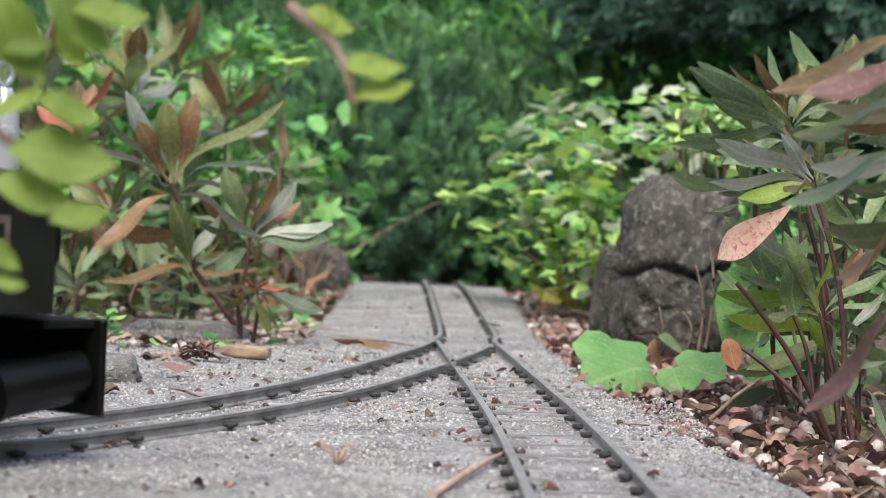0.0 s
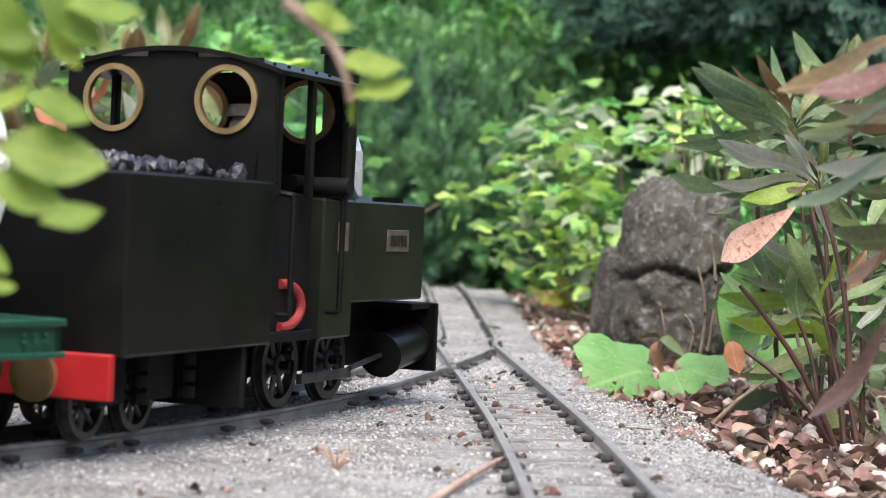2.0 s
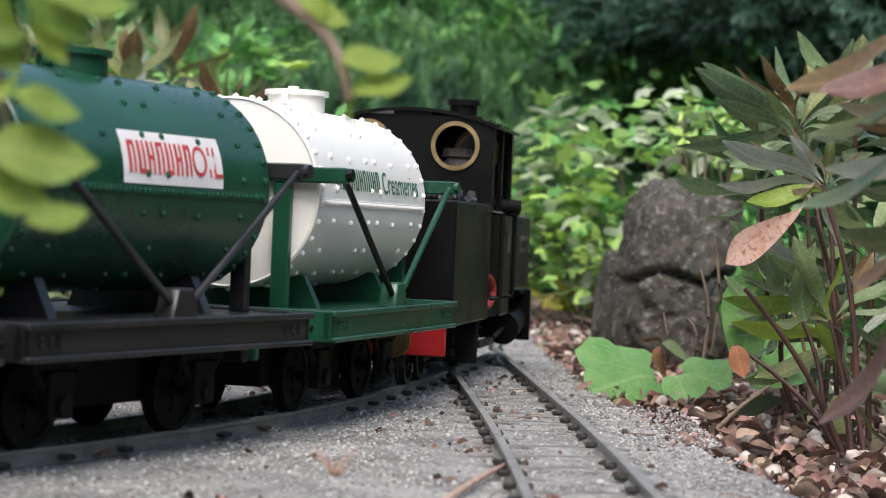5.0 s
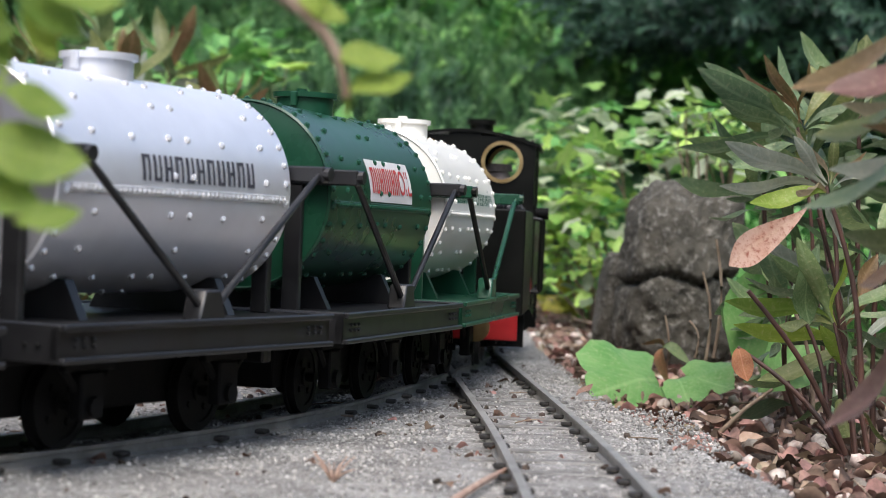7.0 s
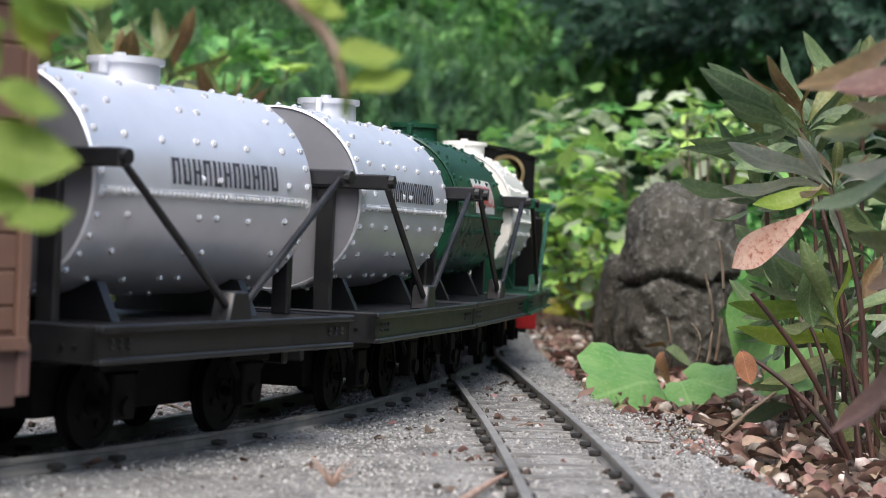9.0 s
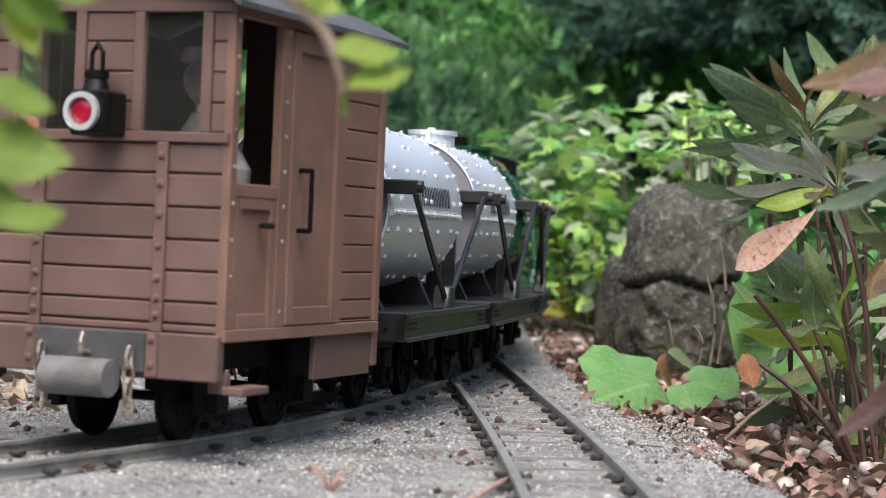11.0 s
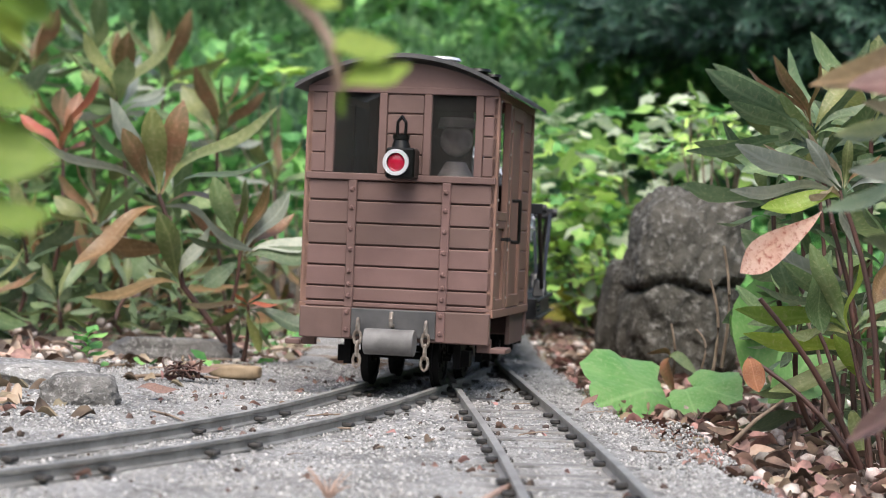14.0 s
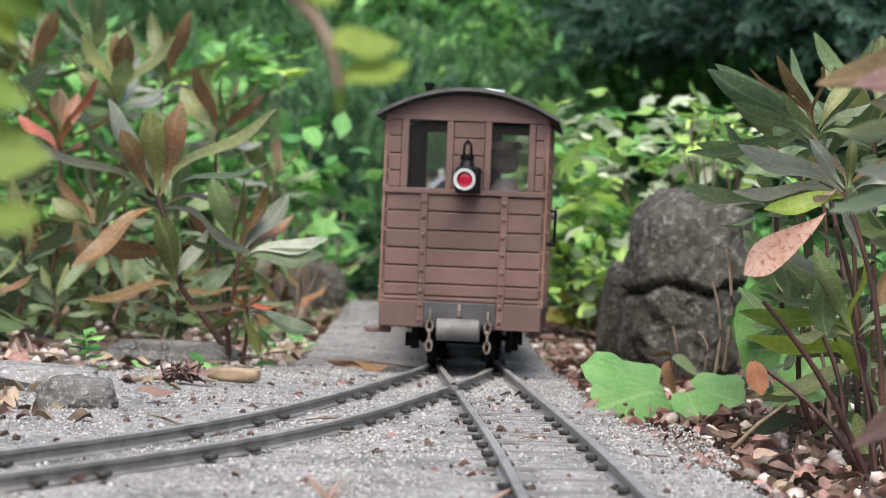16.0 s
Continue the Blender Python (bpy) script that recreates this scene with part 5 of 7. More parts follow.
def spurge(base, apex, length, n, mats, seed, label, open_=1.0, under=6, stem_r=0.0016, group="spurge plants"):
    """One stem of a spurge: a bare red stalk with a rosette of long spoon leaves at its head."""
    rnd = random.Random(seed)
    p = tagged(new("spurge_plant"), label, "plant", group)
    p.empty_display_size = 0.01
    base, apex = Vector(base), Vector(apex)
    p.location = base
    pts = [q - base for q in stem_curve(base, apex, (rnd.uniform(-0.008, 0.008), rnd.uniform(-0.008, 0.008), 0))]
    stem_part(p, pts, stem_r, stem_r * 0.75, M_STEM)
    top, axis = pts[-1], (pts[-1] - pts[-2]).normalized()
    side = axis.orthogonal().normalized()
    for k in range(n):
        u = k / max(1, n - 1)
        a = k * 2.39996 + rnd.uniform(-0.25, 0.25)
        tilt = (0.18 + 1.2 * u ** 0.8) * open_ + rnd.uniform(-0.12, 0.12)
        out = (Matrix.Rotation(a, 3, axis) @ side)
        d = axis * math.cos(tilt) + out * math.sin(tilt)
        at = top - axis * (0.35 * length * u) + out * 0.001
        ln = length * (0.72 + 0.4 * math.sin(math.pi * min(1, u + 0.25))) * rnd.uniform(0.8, 1.15)
        mat = mats[min(len(mats) - 1, int(len(mats) * (u * 0.85 + rnd.uniform(-0.12, 0.3))))] if u < 0.97 else mats[-1]
        leaf(p, rnd.choice(["blade", "reed", "spoon", "strap"]), mat, at, d, ln, rnd.uniform(-1.1, 1.1))
    for k in range(under):
        u = rnd.uniform(0.25, 0.8)
        i = int(u * (len(pts) - 1))
        a = rnd.uniform(0, 6.28)
        d = Vector((math.cos(a), math.sin(a), rnd.uniform(-0.5, 0.15)))
        leaf(p, rnd.choice(["spoon", "oval", "spoon_b"]), rnd.choice(mats + [M_EUG]), pts[i], d, length * rnd.uniform(0.5, 0.85), rnd.uniform(-0.6, 0.6))
    return p


GREENISH, MIXED = [M_OLV, M_EUG, M_EUS, M_EUG], [M_EUR, M_OLV, M_OLV, M_EUG, M_SILV, M_EUS]
LB = "red-stemmed spurge with bronze and green spoon leaves"
LG = "red-stemmed spurge with grey-green leaves beside the rock"

# heads of leaves that stand out singly: foot and tip of each leaf
BRONZE_HEAD = (
    ((-0.1545, 1.1, 0.0856), (-0.1569, 1.09, 0.1334), "blade", M_OLV, 1.45),
    ((-0.153, 1.1, 0.0873), (-0.1409, 1.1, 0.1366), "blade", M_EUR, 1.3),
    ((-0.1523, 1.1, 0.0873), (-0.0967, 1.105, 0.1388), "strap", M_OLV, 0.55),
    ((-0.1497, 1.1, 0.0858), (-0.0947, 1.08, 0.1091), "strap", M_EUS, 0.35),
    ((-0.1555, 1.1, 0.0872), (-0.1805, 1.12, 0.1385), "blade", M_SILV, 1.3),
    ((-0.1562, 1.1, 0.0881), (-0.1742, 1.088, 0.1209), "blade", M_EUR, 1.35),
    ((-0.1568, 1.1, 0.0871), (-0.1945, 1.11, 0.126), "blade", M_EUS, 0.5),
    ((-0.1579, 1.1, 0.0839), (-0.2222, 1.1, 0.1173), "strap", M_SILV, 0.4),
    ((-0.1514, 1.1, 0.081), (-0.0962, 1.07, 0.0602), "strap", M_SILV, -0.8),
    ((-0.1553, 1.1, 0.0808), (-0.1903, 1.07, 0.0494), "reed", M_RUST, -0.5),
    ((-0.1496, 1.1, 0.0827), (-0.1072, 1.13, 0.0882), "blade", M_EUR, 0.4),
    ((-0.1554, 1.1, 0.0856), (-0.1707, 1.13, 0.1183), "blade", M_OLV, 1.2),
    ((-0.1368, 1.1, 0.0353), (-0.154, 1.085, 0.0772), "blade", M_OLV, 1.4),
    ((-0.1409, 1.1, 0.0415), (-0.1264, 1.08, 0.0714), "broad", M_SILV, 1.3),
    ((-0.1392, 1.1, 0.0384), (-0.1834, 1.07, 0.0316), "strap", M_RUST, -0.5),
    ((-0.1429, 1.1, 0.051), (-0.1898, 1.13, 0.0618), "blade", M_RUST, 0.8),
)
SIDE_HEAD = (
    ((-0.1086, 1.09, 0.0573), (-0.1229, 1.09, 0.0972), "blade", M_EUG, 1.4),
    ((-0.108, 1.09, 0.0573), (-0.1099, 1.08, 0.0965), "blade", M_OLV, 1.45),
    ((-0.107, 1.09, 0.0574), (-0.0966, 1.08, 0.0946), "blade", M_EUR, 1.35),
    ((-0.1064, 1.09, 0.0565), (-0.0847, 1.09, 0.0909), "blade", M_SILV, 1.0),
    ((-0.1054, 1.09, 0.0559), (-0.0629, 1.07, 0.0678), "blade", M_SILV, 0.7),
    ((-0.1053, 1.09, 0.0543), (-0.0651, 1.06, 0.0594), "blade", M_EUS, 0.8),
    ((-0.107, 1.09, 0.0558), (-0.0809, 1.11, 0.0809), "strap", M_EUR, 0.6),
    ((-0.1092, 1.09, 0.0557), (-0.1373, 1.11, 0.0817), "blade", M_EUR, 1.0),
    ((-0.1098, 1.09, 0.055), (-0.1356, 1.08, 0.0657), "strap", M_EUS, 0.7),
    ((-0.1084, 1.09, 0.0526), (-0.0867, 1.06, 0.0446), "blade", M_EUG, -0.8),
    ((-0.11, 1.09, 0.0525), (-0.1204, 1.06, 0.0401), "blade", M_EUS, -0.9),
    ((-0.108, 1.09, 0.0573), (-0.1047, 1.11, 0.0879), "blade", M_EUR, 1.3),
)
LOW_HEAD = (
    ((-0.1027, 1.08, 0.0278), (-0.1085, 1.06, 0.0129), "oval", M_EUG, 1.3),
    ((-0.1017, 1.08, 0.0279), (-0.1336, 1.07, 0.0306), "strap", M_TANLEAF, 0.6),
    ((-0.1017, 1.08, 0.0279), (-0.0663, 1.07, 0.0197), "blade", M_EUS, 0.8),
    ((-0.1018, 1.08, 0.0294), (-0.0785, 1.08, 0.0351), "strap", M_EUS, 0.5),
    ((-0.1017, 1.08, 0.0279), (-0.0853, 1.06, 0.0108), "blade", M_EUG, -1.0),
    ((-0.1018, 1.08, 0.0304), (-0.0949, 1.08, 0.0382), "strap", M_ORANGE, 0.7),
    ((-0.1018, 1.08, 0.0304), (-0.1089, 1.07, 0.0366), "strap", M_ORANGE, 0.7),
    ((-0.1018, 1.08, 0.0294), (-0.0866, 1.065, 0.0321), "strap", M_ORANGE, 0.5),
    ((-0.1027, 1.08, 0.0278), (-0.1202, 1.08, 0.0192), "blade", M_OLV, 0.9),
    ((-0.1017, 1.08, 0.0279), (-0.0953, 1.07, 0.0067), "blade", M_OLV, 1.2),
    ((-0.1018, 1.08, 0.0294), (-0.1138, 1.06, 0.0281), "strap", M_ORANGE, 0.7),
)
DARK_HEAD = (
    ((0.1501, 0.86, 0.1203), (0.1042, 0.85, 0.1435), "reed", M_EUD, 1.05),
    ((0.1496, 0.86, 0.1211), (0.115, 0.88, 0.1488), "reed", M_EUD, 1.1),
    ((0.1497, 0.86, 0.1178), (0.1144, 0.85, 0.1308), "reed", M_EUD, 0.85),
    ((0.149, 0.86, 0.1165), (0.1306, 0.83, 0.1173), "reed", M_EUS, 0.8),
    ((0.1505, 0.86, 0.1229), (0.1304, 0.88, 0.1487), "strap", M_EUR, 0.7),
    ((0.151, 0.86, 0.1229), (0.139, 0.87, 0.1526), "reed", M_EUR, 1.2),
    ((0.1525, 0.86, 0.1229), (0.1492, 0.85, 0.1489), "reed", M_RUST, 1.35),
    ((0.1531, 0.86, 0.1222), (0.1677, 0.86, 0.15), "reed", M_OLV, 1.2),
    ((0.1539, 0.86, 0.1212), (0.1821, 0.86, 0.1367), "reed", M_EUS, 0.7),
    ((0.1532, 0.86, 0.1192), (0.1738, 0.84, 0.1204), "strap", M_EUG, 0.6),
    ((0.1492, 0.86, 0.114), (0.1229, 0.84, 0.1023), "reed", M_EUD, -0.8),
    ((0.1479, 0.86, 0.114), (0.1062, 0.89, 0.1121), "strap", M_EUD, 0.5),
)
PALE_HEAD = (
    ((0.145, 0.76, 0.093), (0.1037, 0.75, 0.108), "reed", M_SILV, 0.85),
    ((0.1446, 0.76, 0.0919), (0.1022, 0.75, 0.0917), "strap", M_SILV, 0.7),
    ((0.1454, 0.76, 0.0941), (0.122, 0.78, 0.1107), "strap", M_TANLEAF, 0.6),
    ((0.1454, 0.76, 0.0946), (0.1285, 0.75, 0.1113), "reed", M_SILV, 1.2),
    ((0.1458, 0.76, 0.0946), (0.1361, 0.77, 0.1154), "reed", M_TANLEAF, 1.0),
    ((0.1451, 0.76, 0.0908), (0.116, 0.74, 0.0855), "reed", M_YOUNG, -0.9),
    ((0.1465, 0.76, 0.0942), (0.1479, 0.76, 0.1132), "reed", M_OLV, 1.3),
    ((0.1472, 0.76, 0.0942), (0.1562, 0.75, 0.1071), "reed", M_RUST, 0.9),
    ((0.1477, 0.76, 0.0931), (0.1697, 0.75, 0.1015), "reed", M_SILV, 0.7),
    ((0.1477, 0.76, 0.092), (0.1713, 0.74, 0.0893), "reed", M_EUG, -0.8),
    ((0.1467, 0.76, 0.0897), (0.1449, 0.74, 0.0708), "reed", M_SILV, 1.3),
    ((0.1456, 0.76, 0.0908), (0.1261, 0.73, 0.0905), "strap", M_TANLEAF, 0.5),
    ((0.1473, 0.76, 0.092), (0.1576, 0.74, 0.0801), "reed", M_EUG, -1.1),
)
UNDER_HEAD = (
    ((0.1462, 0.74, 0.0415), (0.1313, 0.74, 0.0731), "reed", M_EUG, 1.3),
    ((0.1473, 0.74, 0.0415), (0.1441, 0.73, 0.0719), "reed", M_YOUNG, 1.35),
    ((0.1439, 0.74, 0.0457), (0.118, 0.76, 0.0577), "strap", M_EUS, 0.6),
    ((0.145, 0.74, 0.0436), (0.1131, 0.77, 0.0477), "reed", M_YOUNG, 0.9),
    ((0.1483, 0.74, 0.0437), (0.1711, 0.74, 0.0599), "reed", M_EUG, 0.8),
    ((0.1484, 0.74, 0.0415), (0.1677, 0.73, 0.0493), "strap", M_EUS, 0.6),
    ((0.1462, 0.74, 0.0415), (0.1293, 0.77, 0.0394), "reed", M_OLV, -0.8),
    ((0.1485, 0.74, 0.0394), (0.1683, 0.73, 0.0342), "reed", M_EUS, -0.8),
    ((0.1474, 0.74, 0.0404), (0.1539, 0.72, 0.0236), "reed", M_EUD, -1.0),
    ((0.1506, 0.74, 0.0416), (0.1689, 0.76, 0.0683), "reed", M_RUST, 1.1),
    ((0.1588, 0.78, 0.031), (0.1201, 0.8, 0.0376), "reed", M_YOUNG, 0.9),
    ((0.1612, 0.78, 0.0288), (0.1257, 0.77, 0.0177), "reed", M_OLV, -0.7),
    ((0.1656, 0.78, 0.0312), (0.1785, 0.78, 0.0501), "reed", M_SILV, 0.8),
    ((0.1601, 0.79, 0.0444), (0.1329, 0.8, 0.0663), "reed", M_EUG, 1.1),
    ((0.1624, 0.79, 0.0445), (0.1638, 0.78, 0.0724), "reed", M_SILV, 1.2),
    ((0.1639, 0.78, 0.0197), (0.1451, 0.77, 0.04), "reed", M_YOUNG, 1.2),
    ((0.1662, 0.78, 0.0175), (0.1816, 0.78, 0.0227), "reed", M_EUS, 0.8),
    ((0.1581, 0.76, 0.0097), (0.171, 0.75, -0.0022), "reed", M_OLV, -0.8),
    ((0.1618, 0.8, 0.0487), (0.1309, 0.82, 0.0756), "reed", M_SILV, 0.9),
    ((0.1661, 0.8, 0.0583), (0.1887, 0.8, 0.078), "reed", M_EUS, 0.8),
)
NEAR_LEAVES = (
    ((0.1189, 0.47, 0.1221), (0.0839, 0.49, 0.1093), "blade", M_RUST, -0.75),
    ((0.1221, 0.47, 0.1152), (0.0899, 0.47, 0.1075), "blade", M_PURP, -0.8),
    ((0.1211, 0.47, 0.1053), (0.0912, 0.5, 0.0983), "blade", M_OLV, -0.6),
    ((0.1216, 0.47, 0.094), (0.0881, 0.49, 0.0798), "blade", M_EUS, -0.5),
    ((0.1214, 0.47, 0.0982), (0.1007, 0.48, 0.1), "strap", M_EUR, 0.6),
    ((0.121, 0.47, 0.0763), (0.1034, 0.5, 0.0613), "blade", M_RUST, -0.8),
    ((0.1232, 0.47, 0.0587), (0.0949, 0.49, 0.0266), "blade", M_PURP, -0.7),
    ((0.1206, 0.47, 0.084), (0.1048, 0.49, 0.0852), "strap", M_EUG, 0.5),
    ((0.1306, 0.5, 0.0909), (0.1047, 0.53, 0.0907), "reed", M_SILV, 0.7),
    ((0.1286, 0.5, 0.1013), (0.1071, 0.53, 0.1082), "reed", M_TANLEAF, 0.7),
    ((0.13, 0.5, 0.0699), (0.1122, 0.54, 0.0735), "reed", M_OLV, 0.8),
)


def headed(label, base, knots, leaves, r0, stem_mat=M_STEM, side_stems=()):
    """A spurge whose leaves are laid one by one from foot to tip, on a stem through the knots."""
    p = tagged(new("spurge_plant"), label, "plant", "spurge plants")
    p.empty_display_size = 0.01
    base = Vector(base)
    p.location = base
    for row in (knots,) + tuple(side_stems):
        pts = []
        for u, w in zip(row, row[1:]):
            pts += [q - base for q in stem_curve(u, w, (0.0015, 0.0, 0.0), 5)][:-1]
        pts.append(Vector(row[-1]) - base)
        stem_part(p, pts, r0, r0 * 0.6, stem_mat)
    for at, to, kind, mat, spin in leaves:
        at, to = Vector(at), Vector(to)
        d = to - at
        drop = {"blade": 0.14, "strap": 0.2, "reed": 0.16}.get(kind, 0.1) * math.cos(spin)
        leaf(p, kind, mat, at - base, d + Vector((0, 0, drop * d.length * 0.8)), d.length * 1.04, spin)
    return p


# left bed, near the path edge
headed(LB, (-0.1076, 1.1, -0.003), ((-0.1076, 1.1, -0.003), (-0.1392, 1.1, 0.0384), (-0.1544, 1.1, 0.0875)), BRONZE_HEAD, 0.0021)
headed(LB, (-0.1126, 1.095, -0.003), ((-0.1126, 1.095, -0.003), (-0.1140, 1.09, 0.022), (-0.1082, 1.09, 0.0590)), SIDE_HEAD, 0.0017)
headed("low spurge shoot with orange-red tips", (-0.1045, 1.085, -0.003), ((-0.1045, 1.085, -0.003), (-0.1018, 1.08, 0.0310)), LOW_HEAD, 0.0014)
PLACE_L = [((-0.2195, 1.3800, 0.0115), (-0.2255, 1.3800, 0.1576)),
           ((-0.1499, 1.4500, 0.0205), (-0.1635, 1.4500, 0.1417)),
           ((-0.2566, 1.3000, 0.0128), (-0.2456, 1.3000, 0.1205)),
           ((-0.2203, 1.2500, 0.0014), (-0.2140, 1.2500, 0.0716)),
           ((-0.2645, 1.2500, -0.0005), (-0.2555, 1.2500, 0.0515)),
           ((-0.2725, 1.4000, 0.0168), (-0.3005, 1.4000, 0.0982)),
           ((-0.1762, 1.3000, 0.0162), (-0.1749, 1.3000, 0.0775)),
           ((-0.3134, 1.4000, 0.0068), (-0.3188, 1.4000, 0.1427)),
           ((-0.2131, 1.6000, 0.0275), (-0.2244, 1.6000, 0.1873)),
           ((-0.1242, 1.5000, 0.0200), (-0.1257, 1.5000, 0.1084)),
           ((-0.2216, 1.2000, -0.0105), (-0.2247, 1.2000, 0.0248)),
           ((-0.1823, 1.2200, -0.0064), (-0.1873, 1.2200, 0.0293)),
           ((-0.2496, 1.1500, -0.0087), (-0.2526, 1.1500, 0.0251)),
           ((-0.1546, 1.2000, -0.0041), (-0.1544, 1.2000, 0.0348)),
           ((-0.2747, 1.6000, 0.0343), (-0.2818, 1.6000, 0.2084)),
           ((-0.3464, 1.6500, 0.0306), (-0.3385, 1.6500, 0.1962))]
for k, (ln, n, mats) in enumerate((
        (0.05, 17, MIXED), (0.048, 17, MIXED), (0.046, 15, [M_EMBER, M_EUR, M_EMBER, M_EUG, M_EUS]), (0.04, 12, MIXED), (0.045, 12, GREENISH), (0.05, 13, MIXED), (0.045, 12, GREENISH), (0.055, 13, GREENISH), (0.05, 13, MIXED), (0.038, 11, MIXED), (0.034, 11, GREENISH), (0.034, 11, GREENISH), (0.034, 11, MIXED), (0.034, 11, GREENISH), (0.048, 15, GREENISH), (0.048, 15, MIXED))):
    b, a = PLACE_L[k]
    spurge((b[0], b[1], ground_height(b[0], b[1]) - 0.003), a, ln, n, mats, 20 + k, LB, 1.05, 7)

# right bed, close to the camera
headed(LG, (0.1685, 0.86, -0.012), ((0.1685, 0.86, -0.012), (0.1600, 0.86, 0.06), (0.1505, 0.86, 0.1215)), DARK_HEAD, 0.0012)
headed(LG, (0.1590, 0.755, -0.012), ((0.1590, 0.755, -0.012), (0.1500, 0.755, 0.05), (0.1450, 0.76, 0.0935)), PALE_HEAD, 0.0012)
headed(LG, (0.1560, 0.735, -0.012), ((0.1560, 0.735, -0.012), (0.1462, 0.74, 0.0425)), UNDER_HEAD, 0.0011,
       side_stems=(((0.1640, 0.75, -0.012), (0.1530, 0.755, 0.03), (0.1437, 0.76, 0.0561)),))
headed("near spurge with rust, purple and grey-green leaves", (0.1330, 0.49, -0.012), ((0.1330, 0.49, -0.012), (0.1260, 0.48, 0.06), (0.1215, 0.47, 0.118)), NEAR_LEAVES, 0.0016)
DEEP = [M_EUD, M_EUG, M_EUD, M_EUS]
for b, a, ln, n, k in (((0.1660, 0.93, 0.0), (0.1480, 0.93, 0.0980), 0.044, 11, 60), ((0.1819, 0.98, 0.0), (0.1680, 0.98, 0.1080), 0.048, 12, 61), ((0.1700, 0.92, 0.0), (0.1600, 0.92, 0.0560), 0.04, 11, 62),
                       ((0.1900, 0.90, 0.0), (0.1850, 0.90, 0.1300), 0.05, 13, 63), ((0.1760, 0.80, 0.0), (0.1740, 0.80, 0.0700), 0.042, 12, 64), ((0.1690, 0.82, 0.0), (0.1640, 0.82, 0.0350), 0.036, 10, 65),
                       ((0.1600, 0.84, 0.0), (0.1450, 0.83, 0.0420), 0.036, 13, 66),
                       ((0.1680, 0.86, 0.0), (0.1580, 0.88, 0.1130), 0.046, 15, 70)):
    spurge((b[0], b[1], ground_height(b[0], b[1]) - 0.003), a, ln, n, DEEP if k % 2 == 0 else GREENISH, k, LG, 1.2, 4, 0.0014)

# the pink blotched leaf and other single leaves hanging from the near plants
twig = tagged(new("spurge_plant"), "bare spurge stalks with one blotched pink leaf", "plant", "spurge plants")
tb = Vector((0.1544, 0.7200, -0.0081))
twig.location = tb
for pa, pb, r in (((0.1505, 0.7300, -0.0055), (0.1108, 0.7200, 0.0534), 0.0016), ((0.1494, 0.7300, -0.0046), (0.1108, 0.7400, 0.0318), 0.0015), ((0.1501, 0.7600, -0.0006), (0.1374, 0.7700, 0.0479), 0.0013),
                  ((0.1623, 0.7800, 0.0021), (0.1443, 0.7700, 0.0815), 0.0015), ((0.1512, 0.8000, 0.0040), (0.1383, 0.8000, 0.0511), 0.0012), ((0.1490, 0.7000, 0.0206), (0.1346, 0.7000, 0.0881), 0.0015),
                  ((0.1309, 0.9500, 0.0153), (0.1298, 0.9500, 0.0719), 0.0012), ((0.1285, 0.9600, 0.0133), (0.1253, 0.9600, 0.0561), 0.0011), ((0.1245, 0.9700, 0.0138), (0.1211, 0.9700, 0.0320), 0.0008)):
    stem_part(twig, [q - tb for q in stem_curve(pa, pb, (0.003, 0, 0.002))], r * 0.8, r * 0.55, M_STEM if r > 0.0012 else M_TWIG)
for at, to, kind, mat, sp in (((0.1300, 0.7150, 0.0845), (0.1005, 0.6900, 0.0630), "tongue", M_PINK, -1.25), ((0.1108, 0.7400, 0.0318), (0.1137, 0.7300, 0.0206), "oval", M_ORANGE, 0.3),
                              ((0.1334, 0.7400, 0.0648), (0.1384, 0.7400, 0.0410), "oval", M_EUG, 1.2)):
    at, to = Vector(at), Vector(to)
    leaf(twig, kind, mat, at - tb, to - at, (to - at).length, sp)


def leafy_shrub(label, base, heads, kind_mats, size, per_head, spread, seed, stem_mat=M_TWIG, group="", name="shrub"):
    """Thin stems from one base, each ending in a loose head of separate leaves."""
    rnd = random.Random(seed)
    p = tagged(new(name), label, "shrub", group)
    p.empty_display_size = 0.01
    base = Vector(base)
    p.location = base
    for h in heads:
        h = Vector(h) - base
        pts = stem_curve(Vector((rnd.uniform(-0.01, 0.01), rnd.uniform(-0.01, 0.01), 0)), h, (rnd.uniform(-0.01, 0.01), 0, rnd.uniform(0, 0.015)))
        stem_part(p, pts, 0.0012, 0.0006, stem_mat)
        for k in range(per_head):
            at = h + Vector((rnd.gauss(0, spread), rnd.gauss(0, spread), rnd.gauss(0, spread * 0.7)))
            d = Vector((rnd.gauss(0, 1), rnd.gauss(-0.35, 0.6), rnd.gauss(0.0, 0.45)))
            kind, mat = rnd.choice(kind_mats)
            leaf(p, kind, mat, at, d, size * rnd.uniform(0.6, 1.25), rnd.uniform(-0.5, 0.5))
    return p


HEADS_LIME = [(0.0637, 1.5500, 0.1223), (0.0879, 1.5000, 0.1262), (0.0949, 1.5200, 0.0958), (0.0694, 1.5500, 0.0952), (0.1104, 1.5000, 0.1183), (0.0538, 1.6000, 0.0717), (0.1189, 1.4800, 0.0875), (0.0984, 1.6200, 0.1618), (0.1351, 1.6000, 0.1576)]
HEADS_PALE = [(0.1177, 1.5500, 0.1406), (0.1447, 1.5000, 0.1418), (0.1738, 1.4500, 0.1451), (0.2035, 1.4200, 0.1491), (0.1574, 1.4500, 0.1295), (0.1833, 1.4200, 0.1316), (0.2133, 1.4000, 0.1403), (0.1833, 1.5000, 0.1699)]
